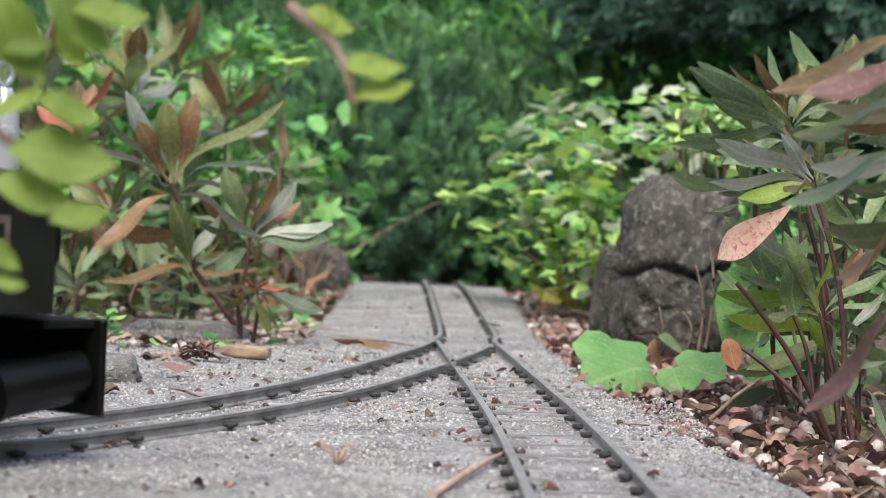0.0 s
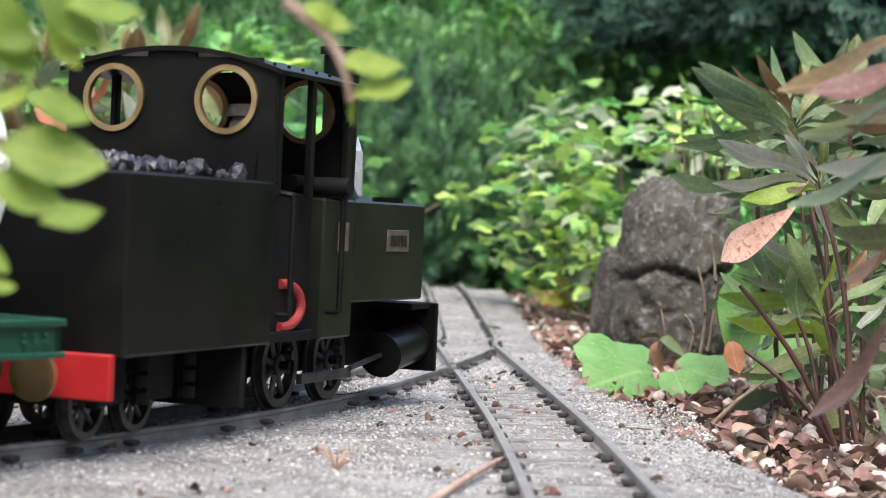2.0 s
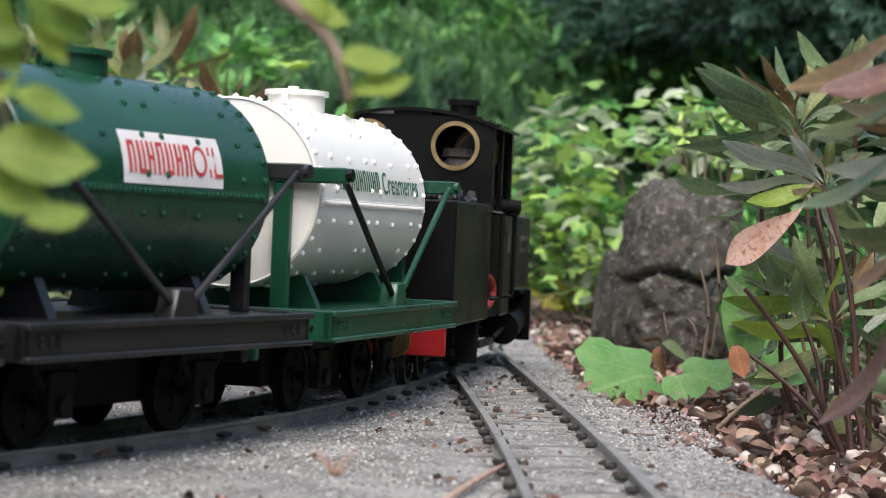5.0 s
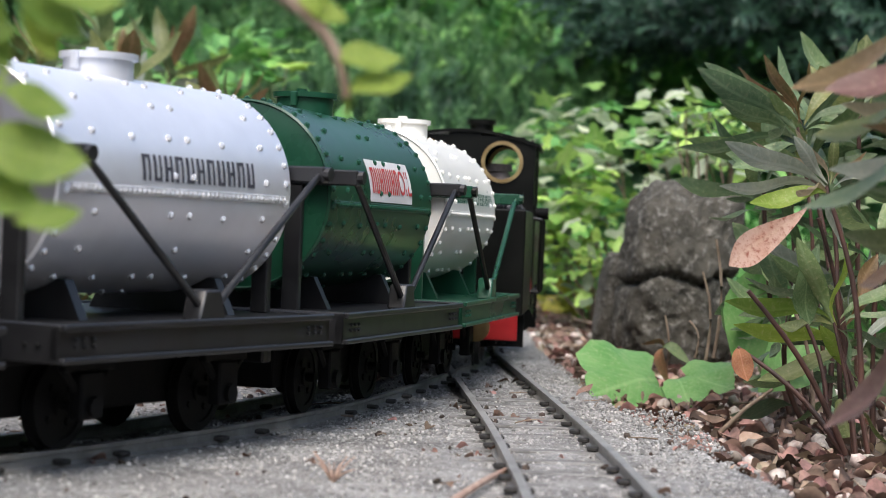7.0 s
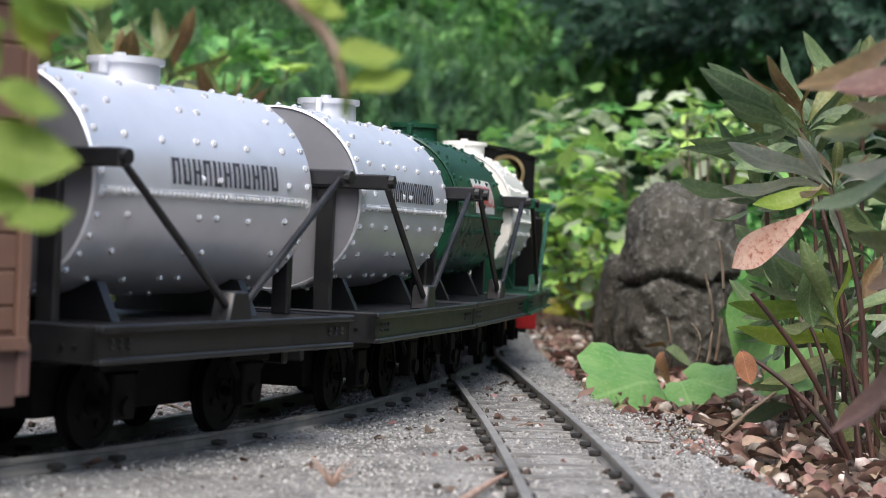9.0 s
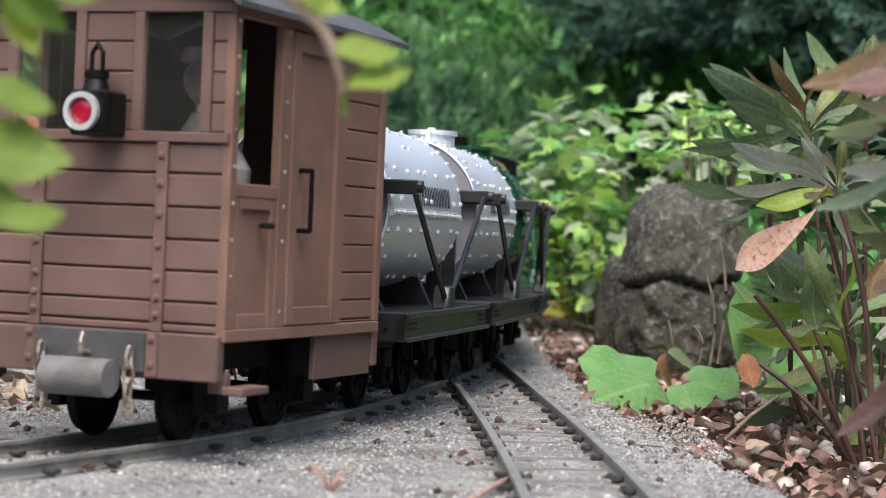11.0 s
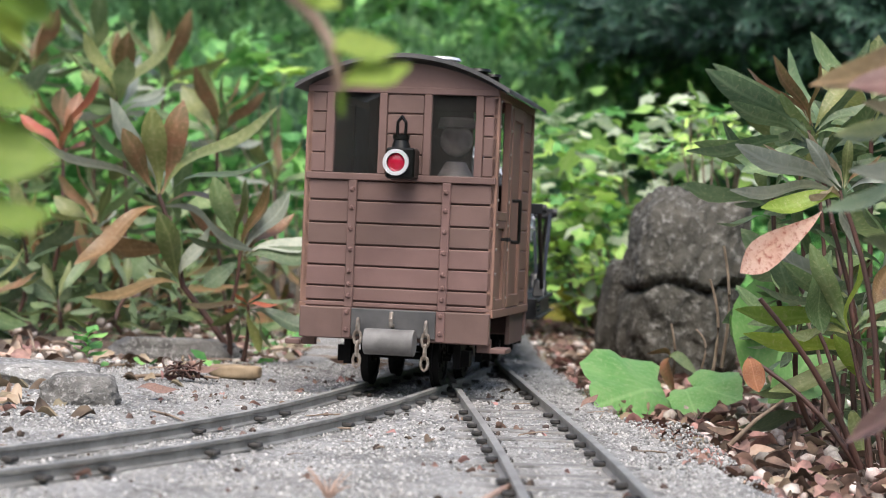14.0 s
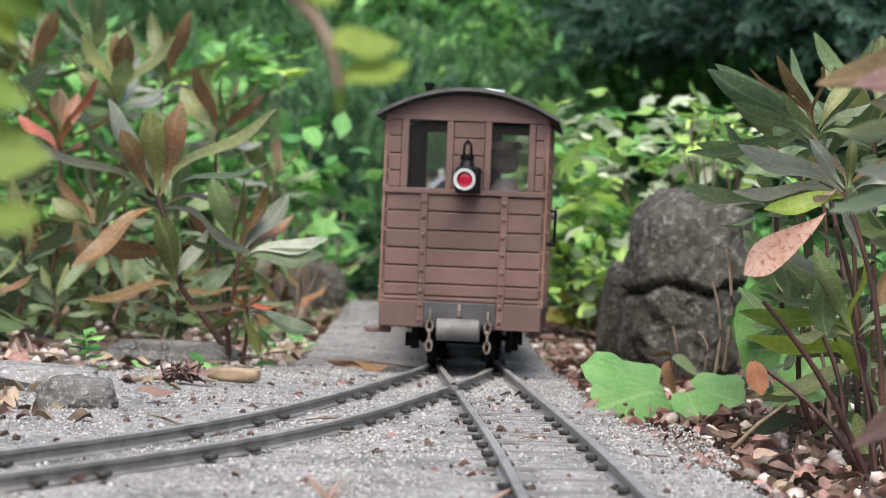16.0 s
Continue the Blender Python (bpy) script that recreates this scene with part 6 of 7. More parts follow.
HEADS_YEL = [(0.0775, 1.5000, 0.0594), (0.0945, 1.4800, 0.0473), (0.1055, 1.4600, 0.0610), (0.1142, 1.4500, 0.0401), (0.0869, 1.5200, 0.0731), (0.0641, 1.6000, 0.0532)]
HEADS_COL = [(-0.1105, 1.6200, 0.1364), (-0.0895, 1.6000, 0.1175), (-0.1176, 1.6000, 0.1116), (-0.0920, 1.5800, 0.0912), (-0.0789, 1.6000, 0.0897), (-0.1083, 1.6500, 0.1524)]
HEADS_COL2 = [(-0.1590, 1.7500, 0.2276), (-0.1429, 1.7500, 0.2128), (-0.1696, 1.7600, 0.2126), (-0.1524, 1.7500, 0.1918), (-0.2475, 1.8000, 0.2127), (-0.2156, 1.8000, 0.2088), (-0.0044, 2.0500, 0.0945)]
leafy_shrub("lime-green lobed shrub behind the boulder", (0.15, 1.62, 0.0), HEADS_LIME, [("lobed", M_LIME), ("lobed_b", M_LIME), ("lobed", M_FRESH), ("lobed_b", M_PALE)], 0.0215, 26, 0.02, 3)
HEADS_SPRIG = [(0.161, 1.36, 0.1606), (0.167, 1.35, 0.1485), (0.1768, 1.36, 0.1593), (0.1776, 1.33, 0.1384), (0.1871, 1.3, 0.1318), (0.156, 1.36, 0.1407)]
leafy_shrub("young light green sprigs behind the boulder", (0.19, 1.36, 0.0), HEADS_SPRIG, [("strap", M_LIME), ("spoon", M_LIME), ("spoon", M_FRESH)], 0.019, 11, 0.008, 9)
leafy_shrub("pale variegated shrub behind the boulder", (0.2, 1.5, 0.0), HEADS_PALE, [("oval", M_PALE), ("oval", M_LIME), ("lobed", M_PALE), ("oval", M_FRESH)], 0.021, 17, 0.018, 4)
leafy_shrub("low yellowing plant at the path edge", (0.11, 1.55, 0.0), HEADS_YEL, [("oval", M_YELLOW), ("lobed_b", M_LIME), ("oval", M_LIME), ("oval", M_EUS)], 0.016, 22, 0.017, 5)
leafy_shrub("fresh green columbine leaves", (-0.11, 1.6, 0.0), HEADS_COL, [("lobed_b", M_FRESH), ("lobed", M_FRESH), ("oval", M_FRESH)], 0.025, 8, 0.014, 6)
leafy_shrub("bright green columbine leaves", (-0.14, 1.75, 0.0), HEADS_COL2, [("lobed_b", M_FRESH), ("lobed", M_LIME), ("lobed_b", M_FRESH)], 0.026, 7, 0.014, 7)

# broad green leaf lying at the edge of the path, and the dock leaf beyond it
dock = tagged(new("dock_plant"), "broad bright green leaves lying on the path edge", "plant")
dk = Vector((0.1158, 0.9700, 0.0029))
dock.location = dk
for at, to, kind, sp in (((0.1168, 0.9800, 0.0049), (0.0673, 0.9300, -0.0024), "lobed_c", -0.7), ((0.1129, 0.9800, 0.0047), (0.1443, 0.9500, 0.0018), "lobed_c", 0.6), ((0.1158, 0.9700, 0.0029), (0.1202, 0.9300, -0.0040), "oval", 0.2)):
    at, to = Vector(at), Vector(to)
    leaf(dock, kind, M_DOCK, at - dk, to - at, (to - at).length * 0.92, sp)
big = tagged(new("dock_plant"), "large upright green leaf with a pale midrib", "plant")
bk = Vector((0.1383, 0.9200, 0.0101))
big.location = bk
for at, to, kind, sp in (((0.1383, 0.9200, 0.0101), (0.1526, 0.9300, 0.0628), "oval", 1.1), ((0.1400, 0.8700, 0.0060), (0.1760, 0.8900, 0.0400), "oval", 1.2), ((0.1422, 0.9300, 0.0120), (0.1348, 0.9400, 0.0416), "oval", 1.0)):
    at, to = Vector(at), Vector(to)
    leaf(big, kind, M_DOCK, at - bk, to - at, (to - at).length * 1.05, sp)
wilted = tagged(new("seedling"), "wilted brown seedling beside the boulder", "plant")
wk = Vector((0.1138, 1.0000, 0.0033))
wilted.location = wk
for at, to, kind, mat in (((0.1133, 1.0000, 0.0169), (0.1087, 0.9900, 0.0038), "curl", M_EUR), ((0.1119, 1.0000, 0.0168), (0.1229, 0.9900, 0.0152), "curl", M_EUG), ((0.1133, 1.0000, 0.0169), (0.1036, 1.0000, 0.0219), "curl", M_EUR)):
    at, to = Vector(at), Vector(to)
    leaf(wilted, kind, mat, at - wk, to - at, (to - at).length * 1.1, 0.6)
stem_part(wilted, [q - wk for q in stem_curve(wk, (0.1126, 1.0000, 0.0331), (0.002, 0, 0))], 0.0008, 0.0005, M_TWIG)
weed = tagged(new("seedling"), "small bright green weed among the stones", "plant")
wd = Vector((-0.1596, 0.9300, 0.0069))
weed.location = wd
for k in range(12):
    a = k * 2.4
    leaf(weed, "oval", M_FRESH, Vector((0, 0, 0.002 + 0.001 * k)), (math.cos(a), math.sin(a), 0.5), 0.0105, 0.3)

# ---- near branch of a shrub hanging into view ----
branch = tagged(new("shrub_branch"), "overhanging shrub twig with yellow-green leaves, close by", "branch")
br = Vector((-0.0312, 0.3500, 0.1113))
branch.location = br
stem_part(branch, [q - br for q in stem_curve(br, (-0.0181, 0.3500, 0.0930), (0.003, 0, 0.001))], 0.0015, 0.0009, M_TWIG, "twig")
for at, to, kind, mat, sp in (((-0.0210, 0.3500, 0.0999), (-0.0107, 0.3500, 0.1009), "oval", M_YELLOW, 0.9), ((-0.0181, 0.3500, 0.0937), (-0.0088, 0.3500, 0.0975), "oval", M_YELLOW, 0.8), ((-0.0185, 0.3500, 0.0941), (-0.0173, 0.3500, 0.0897), "oval", M_YELLOW, 0.5),
                              ((-0.0283, 0.3500, 0.1105), (-0.0199, 0.3500, 0.1079), "oval", M_YOUNG, 0.9), ((-0.0257, 0.3500, 0.1057), (-0.0234, 0.3500, 0.1107), "oval", M_YOUNG, 0.9)):
    at, to = Vector(at), Vector(to)
    leaf(branch, kind, mat, at - br, to - at, (to - at).length * 1.22, sp)
branch_l = tagged(new("shrub_branch"), "leafy yellow-green shrub twigs hanging close to the camera", "branch")
bl = Vector((-0.0753, 0.3100, 0.1046))
branch_l.location = bl
for pa, pb in (((-0.0821, 0.315, 0.1122), (-0.071, 0.315, 0.0775)), ((-0.0831, 0.315, 0.0868), (-0.0672, 0.315, 0.0693)), ((-0.0743, 0.315, 0.1125), (-0.0649, 0.315, 0.0983))):
    stem_part(branch_l, [q - bl for q in stem_curve(pa, pb, (0.002, 0, 0.002))], 0.0012, 0.0006, M_TWIG, "twig")
for at, to, mat, sp in (((-0.0798, 0.31, 0.1078), (-0.0697, 0.31, 0.0947), M_YOUNG, 0.9),
                        ((-0.0712, 0.31, 0.1101), (-0.0588, 0.31, 0.1), M_YOUNG, 0.8),
                        ((-0.0676, 0.31, 0.1035), (-0.062, 0.31, 0.0958), M_YELLOW, 0.9),
                        ((-0.0647, 0.31, 0.1046), (-0.0529, 0.31, 0.1049), M_YOUNG, 0.8),
                        ((-0.0749, 0.31, 0.0806), (-0.0583, 0.31, 0.0793), M_YELLOW, 1.2),
                        ((-0.0776, 0.31, 0.0751), (-0.0647, 0.31, 0.0728), M_YOUNG, 1.0),
                        ((-0.0672, 0.31, 0.0686), (-0.0581, 0.31, 0.071), M_YELLOW, 1.0),
                        ((-0.0781, 0.31, 0.065), (-0.0724, 0.31, 0.0609), M_YELLOW, 0.9),
                        ((-0.0769, 0.31, 0.0578), (-0.0713, 0.31, 0.0579), M_YOUNG, 0.8),
                        ((-0.0784, 0.31, 0.0973), (-0.0689, 0.31, 0.0996), M_YOUNG, 0.8),
                        ((-0.0704, 0.31, 0.0894), (-0.0602, 0.31, 0.087), M_YOUNG, 0.9),
                        ((-0.077, 0.31, 0.0853), (-0.0705, 0.31, 0.0918), M_YOUNG, 0.8)):
    at, to = Vector(at), Vector(to)
    leaf(branch_l, "oval", mat, at - bl, to - at, (to - at).length * 1.15, sp)


# ---- bushes behind, too fine to count ----
def sprig(needles, length, width, lean):
    """A short stem set with narrow needles; quads."""
    vs, fs = [], []
    for k in range(needles):
        u = 0.15 + 0.85 * k / needles
        a = k * 2.39996
        ln = length * (1.0 - 0.45 * u)
        dx, dz, dy = math.cos(a) * math.sin(lean) * ln, math.sin(a) * math.sin(lean) * ln, math.cos(lean) * ln
        px_, pz_ = -math.sin(a) * width / 2, math.cos(a) * width / 2
        n = len(vs)
        vs += [(-px_, u, -pz_), (px_, u, pz_), (px_ * 0.6 + dx, u + dy, pz_ * 0.6 + dz), (-px_ * 0.6 + dx, u + dy, -pz_ * 0.6 + dz)]
        fs.append((n, n + 1, n + 2, n + 3))
    n = len(vs)
    w = width * 0.5
    vs += [(-w, 0, 0), (w, 0, 0), (w * 0.5, 1, 0), (-w * 0.5, 1, 0), (0, 0, -w), (0, 0, w), (0, 1, w * 0.5), (0, 1, -w * 0.5)]
    fs += [(n, n + 1, n + 2, n + 3), (n + 4, n + 5, n + 6, n + 7)]
    return vs, fs


def bush_points(centre, radii, count, seed, thick=0.35, clump=0.25, freq=6.0):
    """Points in the outer shell of an uneven mound, with outward directions."""
    rng = np.random.default_rng(seed)
    d = rng.normal(size=(count, 3))
    d /= np.linalg.norm(d, axis=1)[:, None]
    d[:, 2] = np.abs(d[:, 2]) * 1.0 - 0.15
    d[:, 1] = -np.abs(d[:, 1]) * 0.9 + 0.15 * rng.random(count)
    bump = np.array([noise.noise(Vector(v) * freq * 0.5 + Vector((seed, 0, 0))) for v in d])
    r = (1 - thick * rng.random(count) ** 1.5) * (1 + clump * bump)
    p = np.asarray(centre) + d * np.asarray(radii) * r[:, None]
    return p, d


def bush(name, label, centre, radii, count, shape, size, mat, seed, up=0.5, jitter=0.6, thick=0.35, clump=0.3):
    p, d = bush_points(centre, radii, count, seed, thick, clump)
    rng = np.random.default_rng(seed + 1)
    d = d + rng.normal(0, jitter, d.shape) + np.array([0, -0.1, up])
    m = turn_mats(p, d, size * rng.uniform(0.6, 1.3, count))
    keep = p[:, 2] > -0.01
    return tagged(new(name, stuff(name, *shape, m[keep], mat)), label, "bush", kind="stuff")


ROSEMARY = sprig(20, 0.42, 0.05, 0.75)
YEW = sprig(26, 0.30, 0.042, 1.0)
OVAL = leaf_shape(width=0.55, bend=0.2, widest=0.5, fold=0.1, steps=3)
LANCE = leaf_shape(width=0.22, bend=0.4, widest=0.5, fold=0.1, steps=3)
bush("rosemary_bush", "dense dark green needle-leaved bush", (-0.06, 2.75, 0.02), (0.34, 0.42, 0.30), 2600, ROSEMARY, 0.045, M_NEEDLE, 31, 0.5, 0.5)
bush("rosemary_bush", "dense dark green needle-leaved bush", (-0.05, 2.72, 0.06), (0.33, 0.42, 0.31), 1500, ROSEMARY, 0.042, M_NEEDLEL, 32, 0.8, 0.5)
bush("rosemary_bush", "soft green needle-leaved bush at the back", (-0.35, 2.9, 0.1), (0.4, 0.4, 0.42), 1800, ROSEMARY, 0.05, M_NEEDLEL, 33, 0.8, 0.5)
bush("conifer", "dark blue-green conifer with drooping sprays", (0.58, 2.75, 0.36), (0.38, 0.5, 0.26), 3400, YEW, 0.07, M_YEW, 34, 0.1, 0.45)
bush("conifer", "dark blue-green conifer with drooping sprays", (0.75, 2.6, 0.25), (0.3, 0.5, 0.36), 1500, YEW, 0.075, M_YEW, 35, 0.1, 0.45)
bush("conifer", "pale outer sprays of the conifer", (0.58, 2.73, 0.36), (0.40, 0.52, 0.28), 260, YEW, 0.085, M_YEWL, 45, 0.0, 0.4, thick=0.08)
bush("conifer", "pale outer sprays of the conifer", (0.75, 2.58, 0.25), (0.32, 0.52, 0.38), 150, YEW, 0.085, M_YEWL, 46, 0.0, 0.4, thick=0.08)
bush("leafy_bush", "leafy green bush behind the rosemary", (0.12, 2.95, 0.2), (0.42, 0.4, 0.42), 2800, LANCE, 0.06, M_BUSHL, 36, 0.3, 0.9)
bush("leafy_bush", "dark leafy bush under the conifer", (0.3, 2.6, 0.0), (0.32, 0.4, 0.18), 1500, OVAL, 0.03, M_BUSH, 37, 0.3, 0.9)
bush("leafy_bush", "leafy green bush behind the spurge", (-0.42, 2.25, 0.0), (0.3, 0.3, 0.3), 2200, LANCE, 0.045, M_DULL, 38, 0.4, 0.9)
bush("leafy_bush", "light green shrub behind the spurge", (-0.35, 2.1, 0.05), (0.25, 0.25, 0.26), 700, OVAL, 0.032, M_BUSHL, 39, 0.4, 0.9)
bush("leafy_bush", "low green undergrowth of the left bed", (-0.33, 1.5, -0.02), (0.24, 0.32, 0.07), 1300, LANCE, 0.034, M_DULL, 40, 0.6, 0.8)
bush("leafy_bush", "bronze-tinted undergrowth of the left bed", (-0.33, 1.55, -0.02), (0.25, 0.32, 0.11), 500, LANCE, 0.038, M_BRZ, 44, 0.6, 0.8)
bush("leafy_bush", "low green undergrowth behind the boulder", (0.26, 1.75, -0.02), (0.2, 0.3, 0.12), 1500, OVAL, 0.024, M_BUSHL, 41, 0.5, 0.9)
bush("leafy_bush", "dark undergrowth of the right bed", (0.36, 1.2, -0.02), (0.18, 0.4, 0.14), 1300, LANCE, 0.034, M_DULL, 42, 0.5, 0.9)
bush("leafy_bush", "yellowing undergrowth at the path edge", (0.17, 1.75, -0.01), (0.09, 0.25, 0.055), 500, OVAL, 0.02, M_YBUSH, 43, 0.5, 0.9)

# tall hedge all round; the unseen sides and rear are added to block sky
rng_h = np.random.default_rng(77)
hp, hd = [], []
for cx, cy, tx, ty, ln, n_ in ((0, 3.6, 1, 0, 2.2, 5200), (-1.9, 1.2, 0, 1, 2.6, 1600), (1.9, 1.2, 0, 1, 2.6, 1600), (0, -2.4, 1, 0, 2.2, 1200)):
    u = rng_h.uniform(-1, 1, n_)
    z = rng_h.uniform(0, 1, n_) ** 1.1 * 1.25
    inward = np.array([-cx, 1.0 - cy, 0.0])
    inward /= np.linalg.norm(inward)
    dep = rng_h.uniform(-0.12, 0.12, n_)
    hp.append(np.stack([cx + tx * ln * u + inward[0] * dep, cy + ty * ln * u + inward[1] * dep, z * 0.8 - 0.02], 1))
    hd.append(np.tile(inward * 0.5, (n_, 1)) + rng_h.normal(0, 0.7, (n_, 3)))
hp, hd = np.vstack(hp), np.vstack(hd)
tagged(new("hedge", stuff("hedge", *OVAL, turn_mats(hp, hd, rng_h.uniform(0.07, 0.13, len(hp))), M_BUSH)), "tall dense green hedge closing the view, unseen runs added to block sky", "hedge", kind="stuff")
# plain dark sheets behind the leaves put the hedge's inner shade into colour
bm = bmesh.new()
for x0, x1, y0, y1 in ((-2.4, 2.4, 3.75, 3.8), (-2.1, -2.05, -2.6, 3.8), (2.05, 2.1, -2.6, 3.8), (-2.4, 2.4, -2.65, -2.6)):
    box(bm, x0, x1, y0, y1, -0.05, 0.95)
tagged(new("backdrop", from_bm("backdrop", bm, surface("hedge_shade", (0.006, 0.014, 0.006), (0.018, 0.035, 0.012), scale=14, fine=60, rough=1.0))), "dark sheets coloured as shade within the hedge", "hedge", kind="structure")


# ---- litter, pebbles and grit ----
def facet_stone():
    bm = bmesh.new()
    bmesh.ops.create_icosphere(bm, subdivisions=1, radius=1.0)
    for v in bm.verts:
        v.co *= 1 + 0.28 * noise.noise(v.co * 1.7 + Vector((4, 1, 2)))
        v.co.z *= 0.7
    vs = [tuple(v.co) for v in bm.verts]
    fs = [tuple(v.index for v in f.verts) for f in bm.faces]
    bm.free()
    return vs, fs


PEB = facet_stone()


def strewn(name, label, shape, mat, count, where, sizes, seed, lift=0.4, tilt=0.6, flat=False, smooth=True):
    rng = np.random.default_rng(seed)
    pts = []
    while len(pts) < count:
        q = where(rng)
        if q is not None:
            pts.append(q)
    p = np.array(pts, float)
    sz = rng.uniform(sizes[0], sizes[1], count)
    p[:, 2] += sz * lift
    d = rng.normal(0, 1, (count, 3))
    d[:, 2] *= tilt
    m = turn_mats(p, d, sz, rng.normal(0, 0.5 if flat else 2.0, count))
    return tagged(new(name, stuff(name, *shape, m, mat, smooth)), label, name.replace("_", " "), kind="stuff")


def right_bed(rng):
    y = rng.uniform(0.5, 2.2)
    x = float(np.interp(y, RIGHT_Y, RIGHT_X)) + abs(rng.normal(0, 0.09)) - 0.004
    return x, y, ground_height(x, y)


def left_bed(rng):
    y = rng.uniform(0.97, 2.2)
    x = float(np.interp(y, LEFT_Y, LEFT_X)) - abs(rng.normal(0, 0.08)) + 0.006
    return x, y, max(ground_height(x, y), -0.004)


def on_slab(rng):
    y = rng.uniform(0.4, 2.0) if rng.random() < 0.35 else rng.uniform(0.42, 1.1)
    l, r = float(np.interp(y, LEFT_Y, LEFT_X)), float(np.interp(y, RIGHT_Y, RIGHT_X))
    x = rng.uniform(max(l, -0.24), r)
    return x, y, rise(y)


def near_slab_rim(rng):
    y = rng.uniform(0.45, 1.1)
    x = rng.uniform(-0.24, 0.1)
    return (x, y, rise(y)) if noise.noise(Vector((x * 18, y * 18, 5))) > 0.0 else None


DRY = leaf_shape(width=0.62, bend=0.35, widest=0.45, fold=0.38, steps=5)
strewn("pebbles", "mixed pale pebbles in the flower bed", PEB, M_PEBBLE, 760, right_bed, (0.0014, 0.0044), 3, 0.8)
strewn("pebbles", "mixed pale pebbles in the flower bed", PEB, M_PEBBLE, 800, left_bed, (0.0015, 0.0042), 4, 0.7)
strewn("dead_leaves", "curled brown dead leaves on the soil", DRY, M_LITTER, 2600, right_bed, (0.005, 0.014), 5, 0.22, 0.35, True)
strewn("dead_leaves", "curled brown dead leaves on the soil", DRY, M_LITTER, 520, left_bed, (0.007, 0.017), 6, 0.15, 0.35, True)
strewn("grit", "pale loose grit on the concrete", PEB, M_GRIT, 17000, on_slab, (0.00025, 0.0008), 7, 0.2, smooth=False)
strewn("grit", "pale loose grit heaped on the concrete", PEB, M_GRIT, 17000, near_slab_rim, (0.00025, 0.0009), 8, 0.2, smooth=False)
strewn("dark_crumbs", "dark crumbs of leaf litter on the concrete", PEB, M_CRUMB, 230, on_slab, (0.0005, 0.0017), 9, 0.3, smooth=False)

STICK = ([(-0.03, 0, 0), (0.03, 0, 0), (0, 0, 0.05), (-0.02, 0.5, 0.03), (0.02, 0.5, 0.03), (0, 0.5, 0.07), (-0.015, 1, 0), (0.015, 1, 0), (0, 1, 0.03)],
         [(0, 1, 4, 3), (1, 2, 5, 4), (2, 0, 3, 5), (3, 4, 7, 6), (4, 5, 8, 7), (5, 3, 6, 8)])
strewn("dead_leaves", "tan dry leaf scraps on the soil", DRY, M_TAN, 620, right_bed, (0.004, 0.012), 15, 0.3, 0.35, True)
strewn("dead_leaves", "tan dry leaf scraps on the soil", DRY, M_TAN, 260, left_bed, (0.005, 0.013), 16, 0.3, 0.35, True)
strewn("dry_stalks", "thin dry stalks and twigs on the soil", STICK, M_TWIG, 260, right_bed, (0.012, 0.04), 17, 0.1, 0.15, True)
strewn("dry_stalks", "thin dry stalks and twigs on the soil", STICK, M_TWIG, 220, left_bed, (0.012, 0.035), 18, 0.12, 0.15, True)
strewn("chippings", "coarse pale chippings on the concrete", PEB, M_GRIT, 260, on_slab, (0.0008, 0.0015), 19, 0.1, smooth=False)

def left_rim(rng):
    y = rng.uniform(1.02, 1.95)
    x = float(np.interp(y, LEFT_Y, LEFT_X)) - abs(rng.normal(0, 0.035))
    return x, y, max(ground_height(x, y), -0.004)


strewn("ground_cover", "small bright green weeds along the path edge", OVAL, M_BUSHL, 170, left_rim, (0.006, 0.013), 21, 0.4, 0.7, True)



def slab_patches(rng):
    """Where crumbled leaves gather on the path."""
    y = rng.uniform(0.45, 1.0)
    x = rng.uniform(-0.2, 0.09)
    return (x, y, rise(y)) if noise.noise(Vector((x * 26, y * 26, 9))) > 0.28 else None


def by_the_lump(rng):
    """Leaf scraps round the broken concrete."""
    y = rng.uniform(0.74, 0.93)
    x = rng.uniform(-0.22, -0.115)
    return (x, y, rise(y)) if rng.random() < (-0.1 - x) * 9 else None


strewn("dead_leaves", "crumbled reddish-brown leaf scraps on the concrete", DRY, M_LITTER, 130, slab_patches, (0.0022, 0.0062), 51, 0.12, 0.25, True)
strewn("dry_stalks", "short straw scraps on the concrete", STICK, M_TWIG, 60, on_slab, (0.005, 0.016), 52, 0.05, 0.08, True)
strewn("dead_leaves", "pinkish-brown leaf scraps by the broken concrete", DRY, M_LITTER, 30, by_the_lump, (0.006, 0.013), 53, 0.1, 0.12, True)
strewn("dead_leaves", "tan leaf scraps by the broken concrete", DRY, M_TAN, 45, by_the_lump, (0.006, 0.014), 54, 0.1, 0.12, True)

# dry root of tangled brown stalks beside the husk
root = tagged(new("dry_root"), "tangled brown dry root lying on the path edge", "root")
rt = Vector((-0.1152, 0.9300, 0.0033))
root.location = (rt.x, rt.y, rise(rt.y) + 0.001)
rnd_r = random.Random(12)
for k in range(16):
    pa = Vector((rnd_r.uniform(-0.009, 0.009), rnd_r.uniform(-0.006, 0.006), rnd_r.uniform(0, 0.004)))
    pb = Vector((rnd_r.uniform(-0.011, 0.011), rnd_r.uniform(-0.008, 0.008), rnd_r.uniform(0, 0.010)))
    stem_part(root, stem_curve(pa, pb, (rnd_r.uniform(-0.003, 0.003), 0, rnd_r.uniform(0, 0.004))), 0.0007, 0.0004, M_STEM, "stalk")

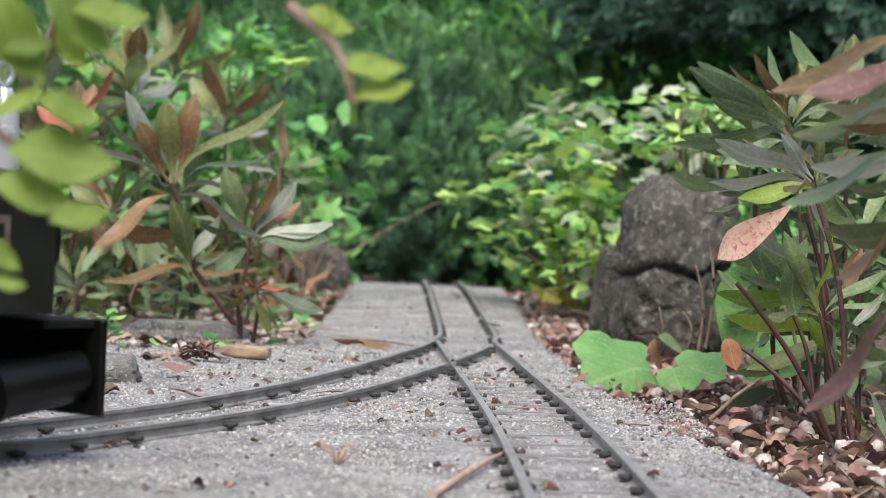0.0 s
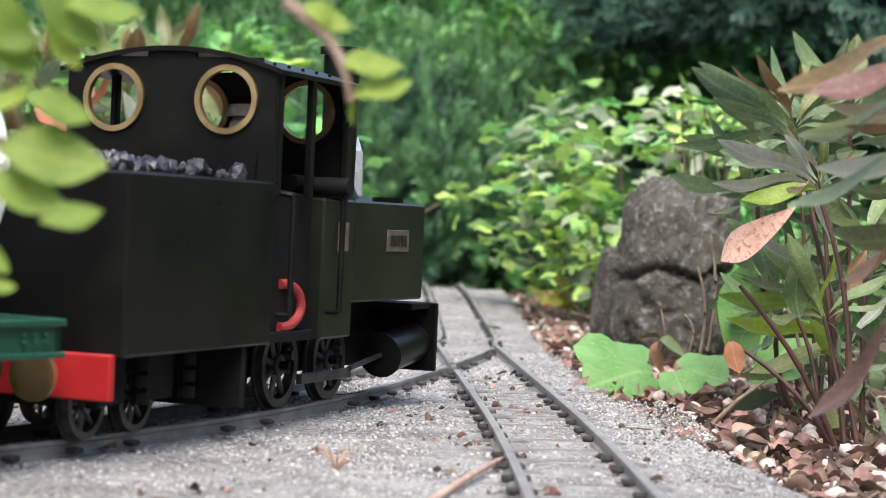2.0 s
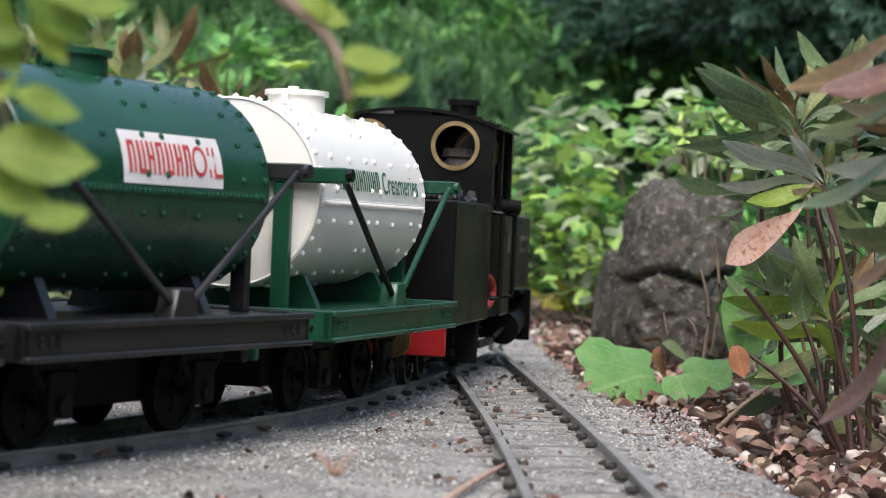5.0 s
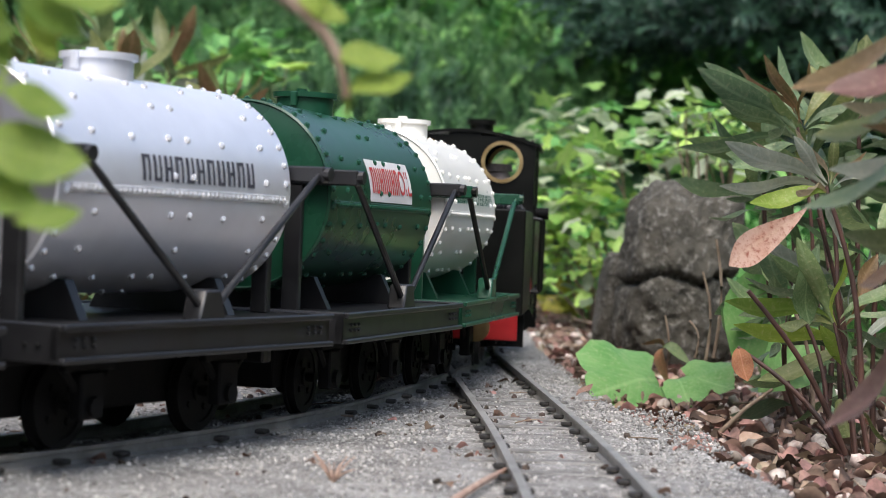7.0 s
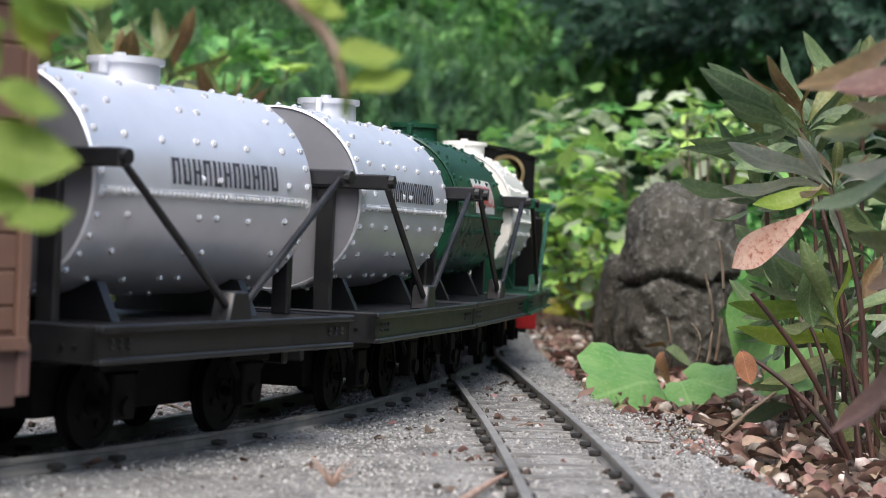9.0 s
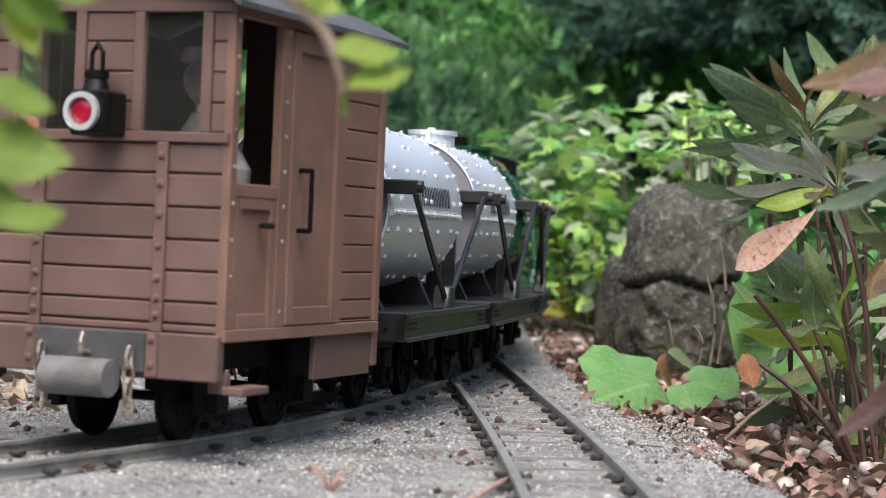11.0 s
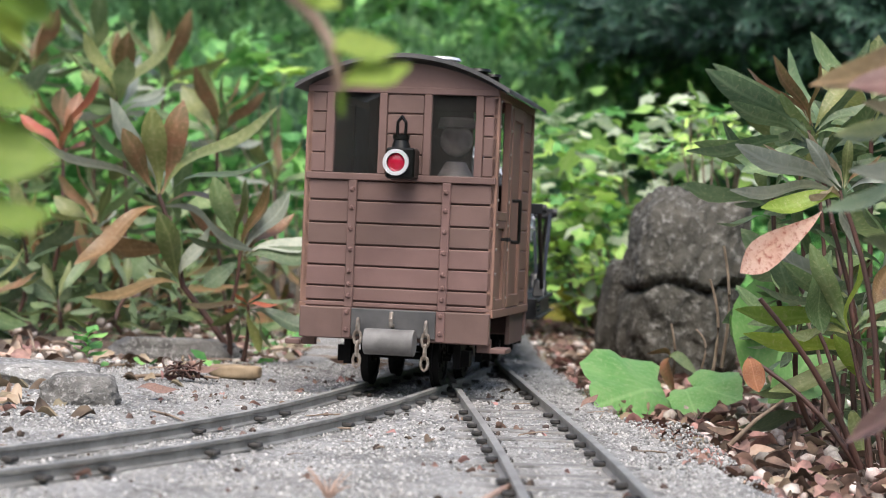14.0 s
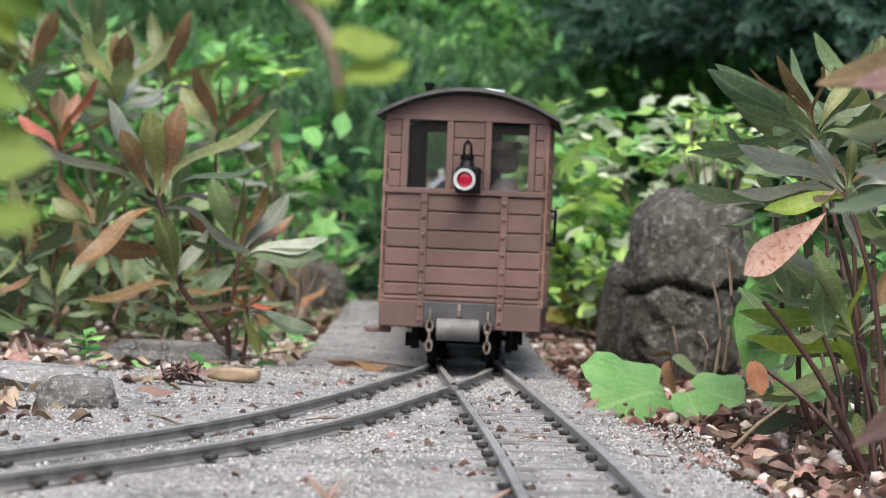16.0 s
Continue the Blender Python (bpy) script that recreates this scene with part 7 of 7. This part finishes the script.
# single pieces on the path
pod = tagged(new("seed_pod", lump("seed_pod", (0.0125, 0.0045, 0.0035), 4.4, surface("tan_husk", (0.2, 0.145, 0.085), (0.34, 0.255, 0.16), scale=90, fine=500, rough=0.7), 3, 0.1)), "tan dry husk lying on the path edge", "seed pod")
pod.matrix_basis = pose(*(-0.0951, 0.9600, 0.0042), 0, 0, -8)
pod.location.z = 0.0036
for pa, pb, r, lab in (((0.0002, 0.4822, 0.0), (0.0213, 0.58, 0.0), 0.0012, "pale dry stick on the path"), ((-0.0596, 1.1400, 0.0039), (-0.0136, 1.1000, 0.0032), 0.001, "thin dark twig on the path"),
                       ((-0.1417, 0.9300, 0.0001), (-0.1002, 0.9400, 0.0032), 0.0011, "brown twig by the stones"), ((-0.1078, 0.7800, -0.0019), (-0.0854, 0.7200, -0.0065), 0.0005, "thin straw across the rail"),
                       ((0.1016, 1.5000, 0.0199), (0.1165, 1.4000, 0.0033), 0.0011, "pale dry stalk at the path edge")):
    pa, pb = Vector(pa), Vector(pb)
    pa.z, pb.z = max(pa.z, rise(pa.y)) if r < 0.0006 else rise(pa.y) + r, rise(pb.y) + r * 1.4
    tw = tagged(new("twig"), lab, "twig")
    tw.location = pa
    stem_part(tw, [q - pa for q in stem_curve(pa, pb, (0.001, 0.001, r))], r, r * 0.6, M_STRAW if "pale" in lab else M_TWIG)
for at, ln, d, mat in (((-0.0486, 1.0300, 0.0005), 0.024, (1, 0.1, 0.15), M_RUST), ((-0.0375, 1.0300, 0.0027), 0.02, (-1, 0.2, 0.25), M_LITTER), ((0.0578, 0.8300, 0.0011), 0.010, (0.6, 0.3, 0.5), M_LITTER),
                       ((0.0411, 1.2500, 0.0068), 0.014, (-0.6, 0.3, 0.3), M_LITTER), ((-0.1140, 0.9300, -0.0012), 0.018, (0.6, -0.3, 0.2), M_LITTER), ((-0.1217, 0.8300, -0.0011), 0.018, (0.8, -0.2, 0.1), M_LITTER)):
    dl = tagged(new("dead_leaf", leaf_mesh("broad", mat)), "curled dry brown leaf on the path", "leaf", "dry leaves on the path")
    dl.matrix_basis = aim((at[0], at[1], rise(at[1]) + 0.004), d, ln, 0.4)
tuft = tagged(new("grass_tuft"), "small dry reddish grass tuft on the path", "grass")
tg = Vector((-0.0275, 0.5450, 0.0051))
tuft.location = (tg.x, tg.y, 0.0)
for k in range(13):
    stem_part(tuft, stem_curve((0, 0, 0), (0.006 * math.cos(k * 2.4), 0.004 * math.sin(k * 2.4), 0.004 + 0.0011 * (k % 5)), (0, 0, 0.0008), 4), 0.00035, 0.00015, M_STRAW, "blade")

# ---- movement: the train rolls away along the branch, all vehicles at one speed ----
RUN_T = [0.0, 0.5, 1.0, 1.5, 2.0, 2.5, 3.0, 3.5, 4.0, 4.5, 5.25, 6.0, 6.5, 7.0, 7.5, 8.0, 8.5, 9.0, 9.5, 10.25, 11.0, 11.5, 12.0, 12.5, 13.0, 13.5, 14.0, 14.5, 15.0, 15.5, 16.0]
RUN_S = [-1.0156, -0.9427, -0.8766, -0.8143, -0.7674, -0.7098, -0.6516, -0.6009, -0.5583, -0.5195, -0.4641, -0.4092, -0.3639, -0.3171, -0.2748, -0.2265, -0.1818, -0.1381, -0.0952, -0.0191, 0.0565, 0.1099, 0.1635, 0.2163, 0.2653, 0.3127, 0.3525, 0.3937, 0.4396, 0.4851, 0.5271]


def run(t):
    """Distance of the first tank wagon along the line at t, on a smooth curve through the table."""
    i = max(0, min(len(RUN_T) - 2, int(np.searchsorted(RUN_T, t) - 1)))
    t0, t1 = RUN_T[i], RUN_T[i + 1]

    def slope(k):
        a, b = max(0, k - 1), min(len(RUN_T) - 1, k + 1)
        return (RUN_S[b] - RUN_S[a]) / (RUN_T[b] - RUN_T[a])

    u, d = (t - t0) / (t1 - t0), t1 - t0
    h00, h10, h01, h11 = 2 * u ** 3 - 3 * u * u + 1, u ** 3 - 2 * u * u + u, -2 * u ** 3 + 3 * u * u, u ** 3 - u * u
    return h00 * RUN_S[i] + h10 * d * slope(i) + h01 * RUN_S[i + 1] + h11 * d * slope(i + 1)


def stance(s, half):
    """Pose of a vehicle whose axles stand half in front of and behind s."""
    xa, ya, _ = on_line(s - half)
    xb, yb, _ = on_line(s + half)
    za, zb = rise(ya) + RAIL_TOP, rise(yb) + RAIL_TOP
    return pose((xa + xb) / 2, (ya + yb) / 2, (za + zb) / 2, math.degrees(math.atan2(zb - za, yb - ya)), 0, -math.degrees(math.atan2(xb - xa, yb - ya)))


STOCK = [(loco, 0.2216, 0.06), (white_wagon, 0.0, 0.036), (green_wagon, -0.1547, 0.036), (silver_wagon, -0.3045, 0.036),
         (silver_wagon_last, -0.4670, 0.036), (van, -0.6170, 0.030)]


def motions():
    times = [k * 0.2 for k in range(81)]
    for thing, offset, half in STOCK:
        walk(thing, [(t, stance(run(t) + offset, half)) for t in times])
        for ob, at, host in ((guard, guard_at, van), (driver, driver_at, loco)):
            if host is thing:
                walk(ob, [(t, stance(run(t) + offset, half) @ pose(*at)) for t in times])
    for w, thing, y, radius in ROLLING:
        walk(w, [(t, pose(0, y, radius, -math.degrees((run(t) - run(0)) / radius), 0, 0)) for t in times])


motions()
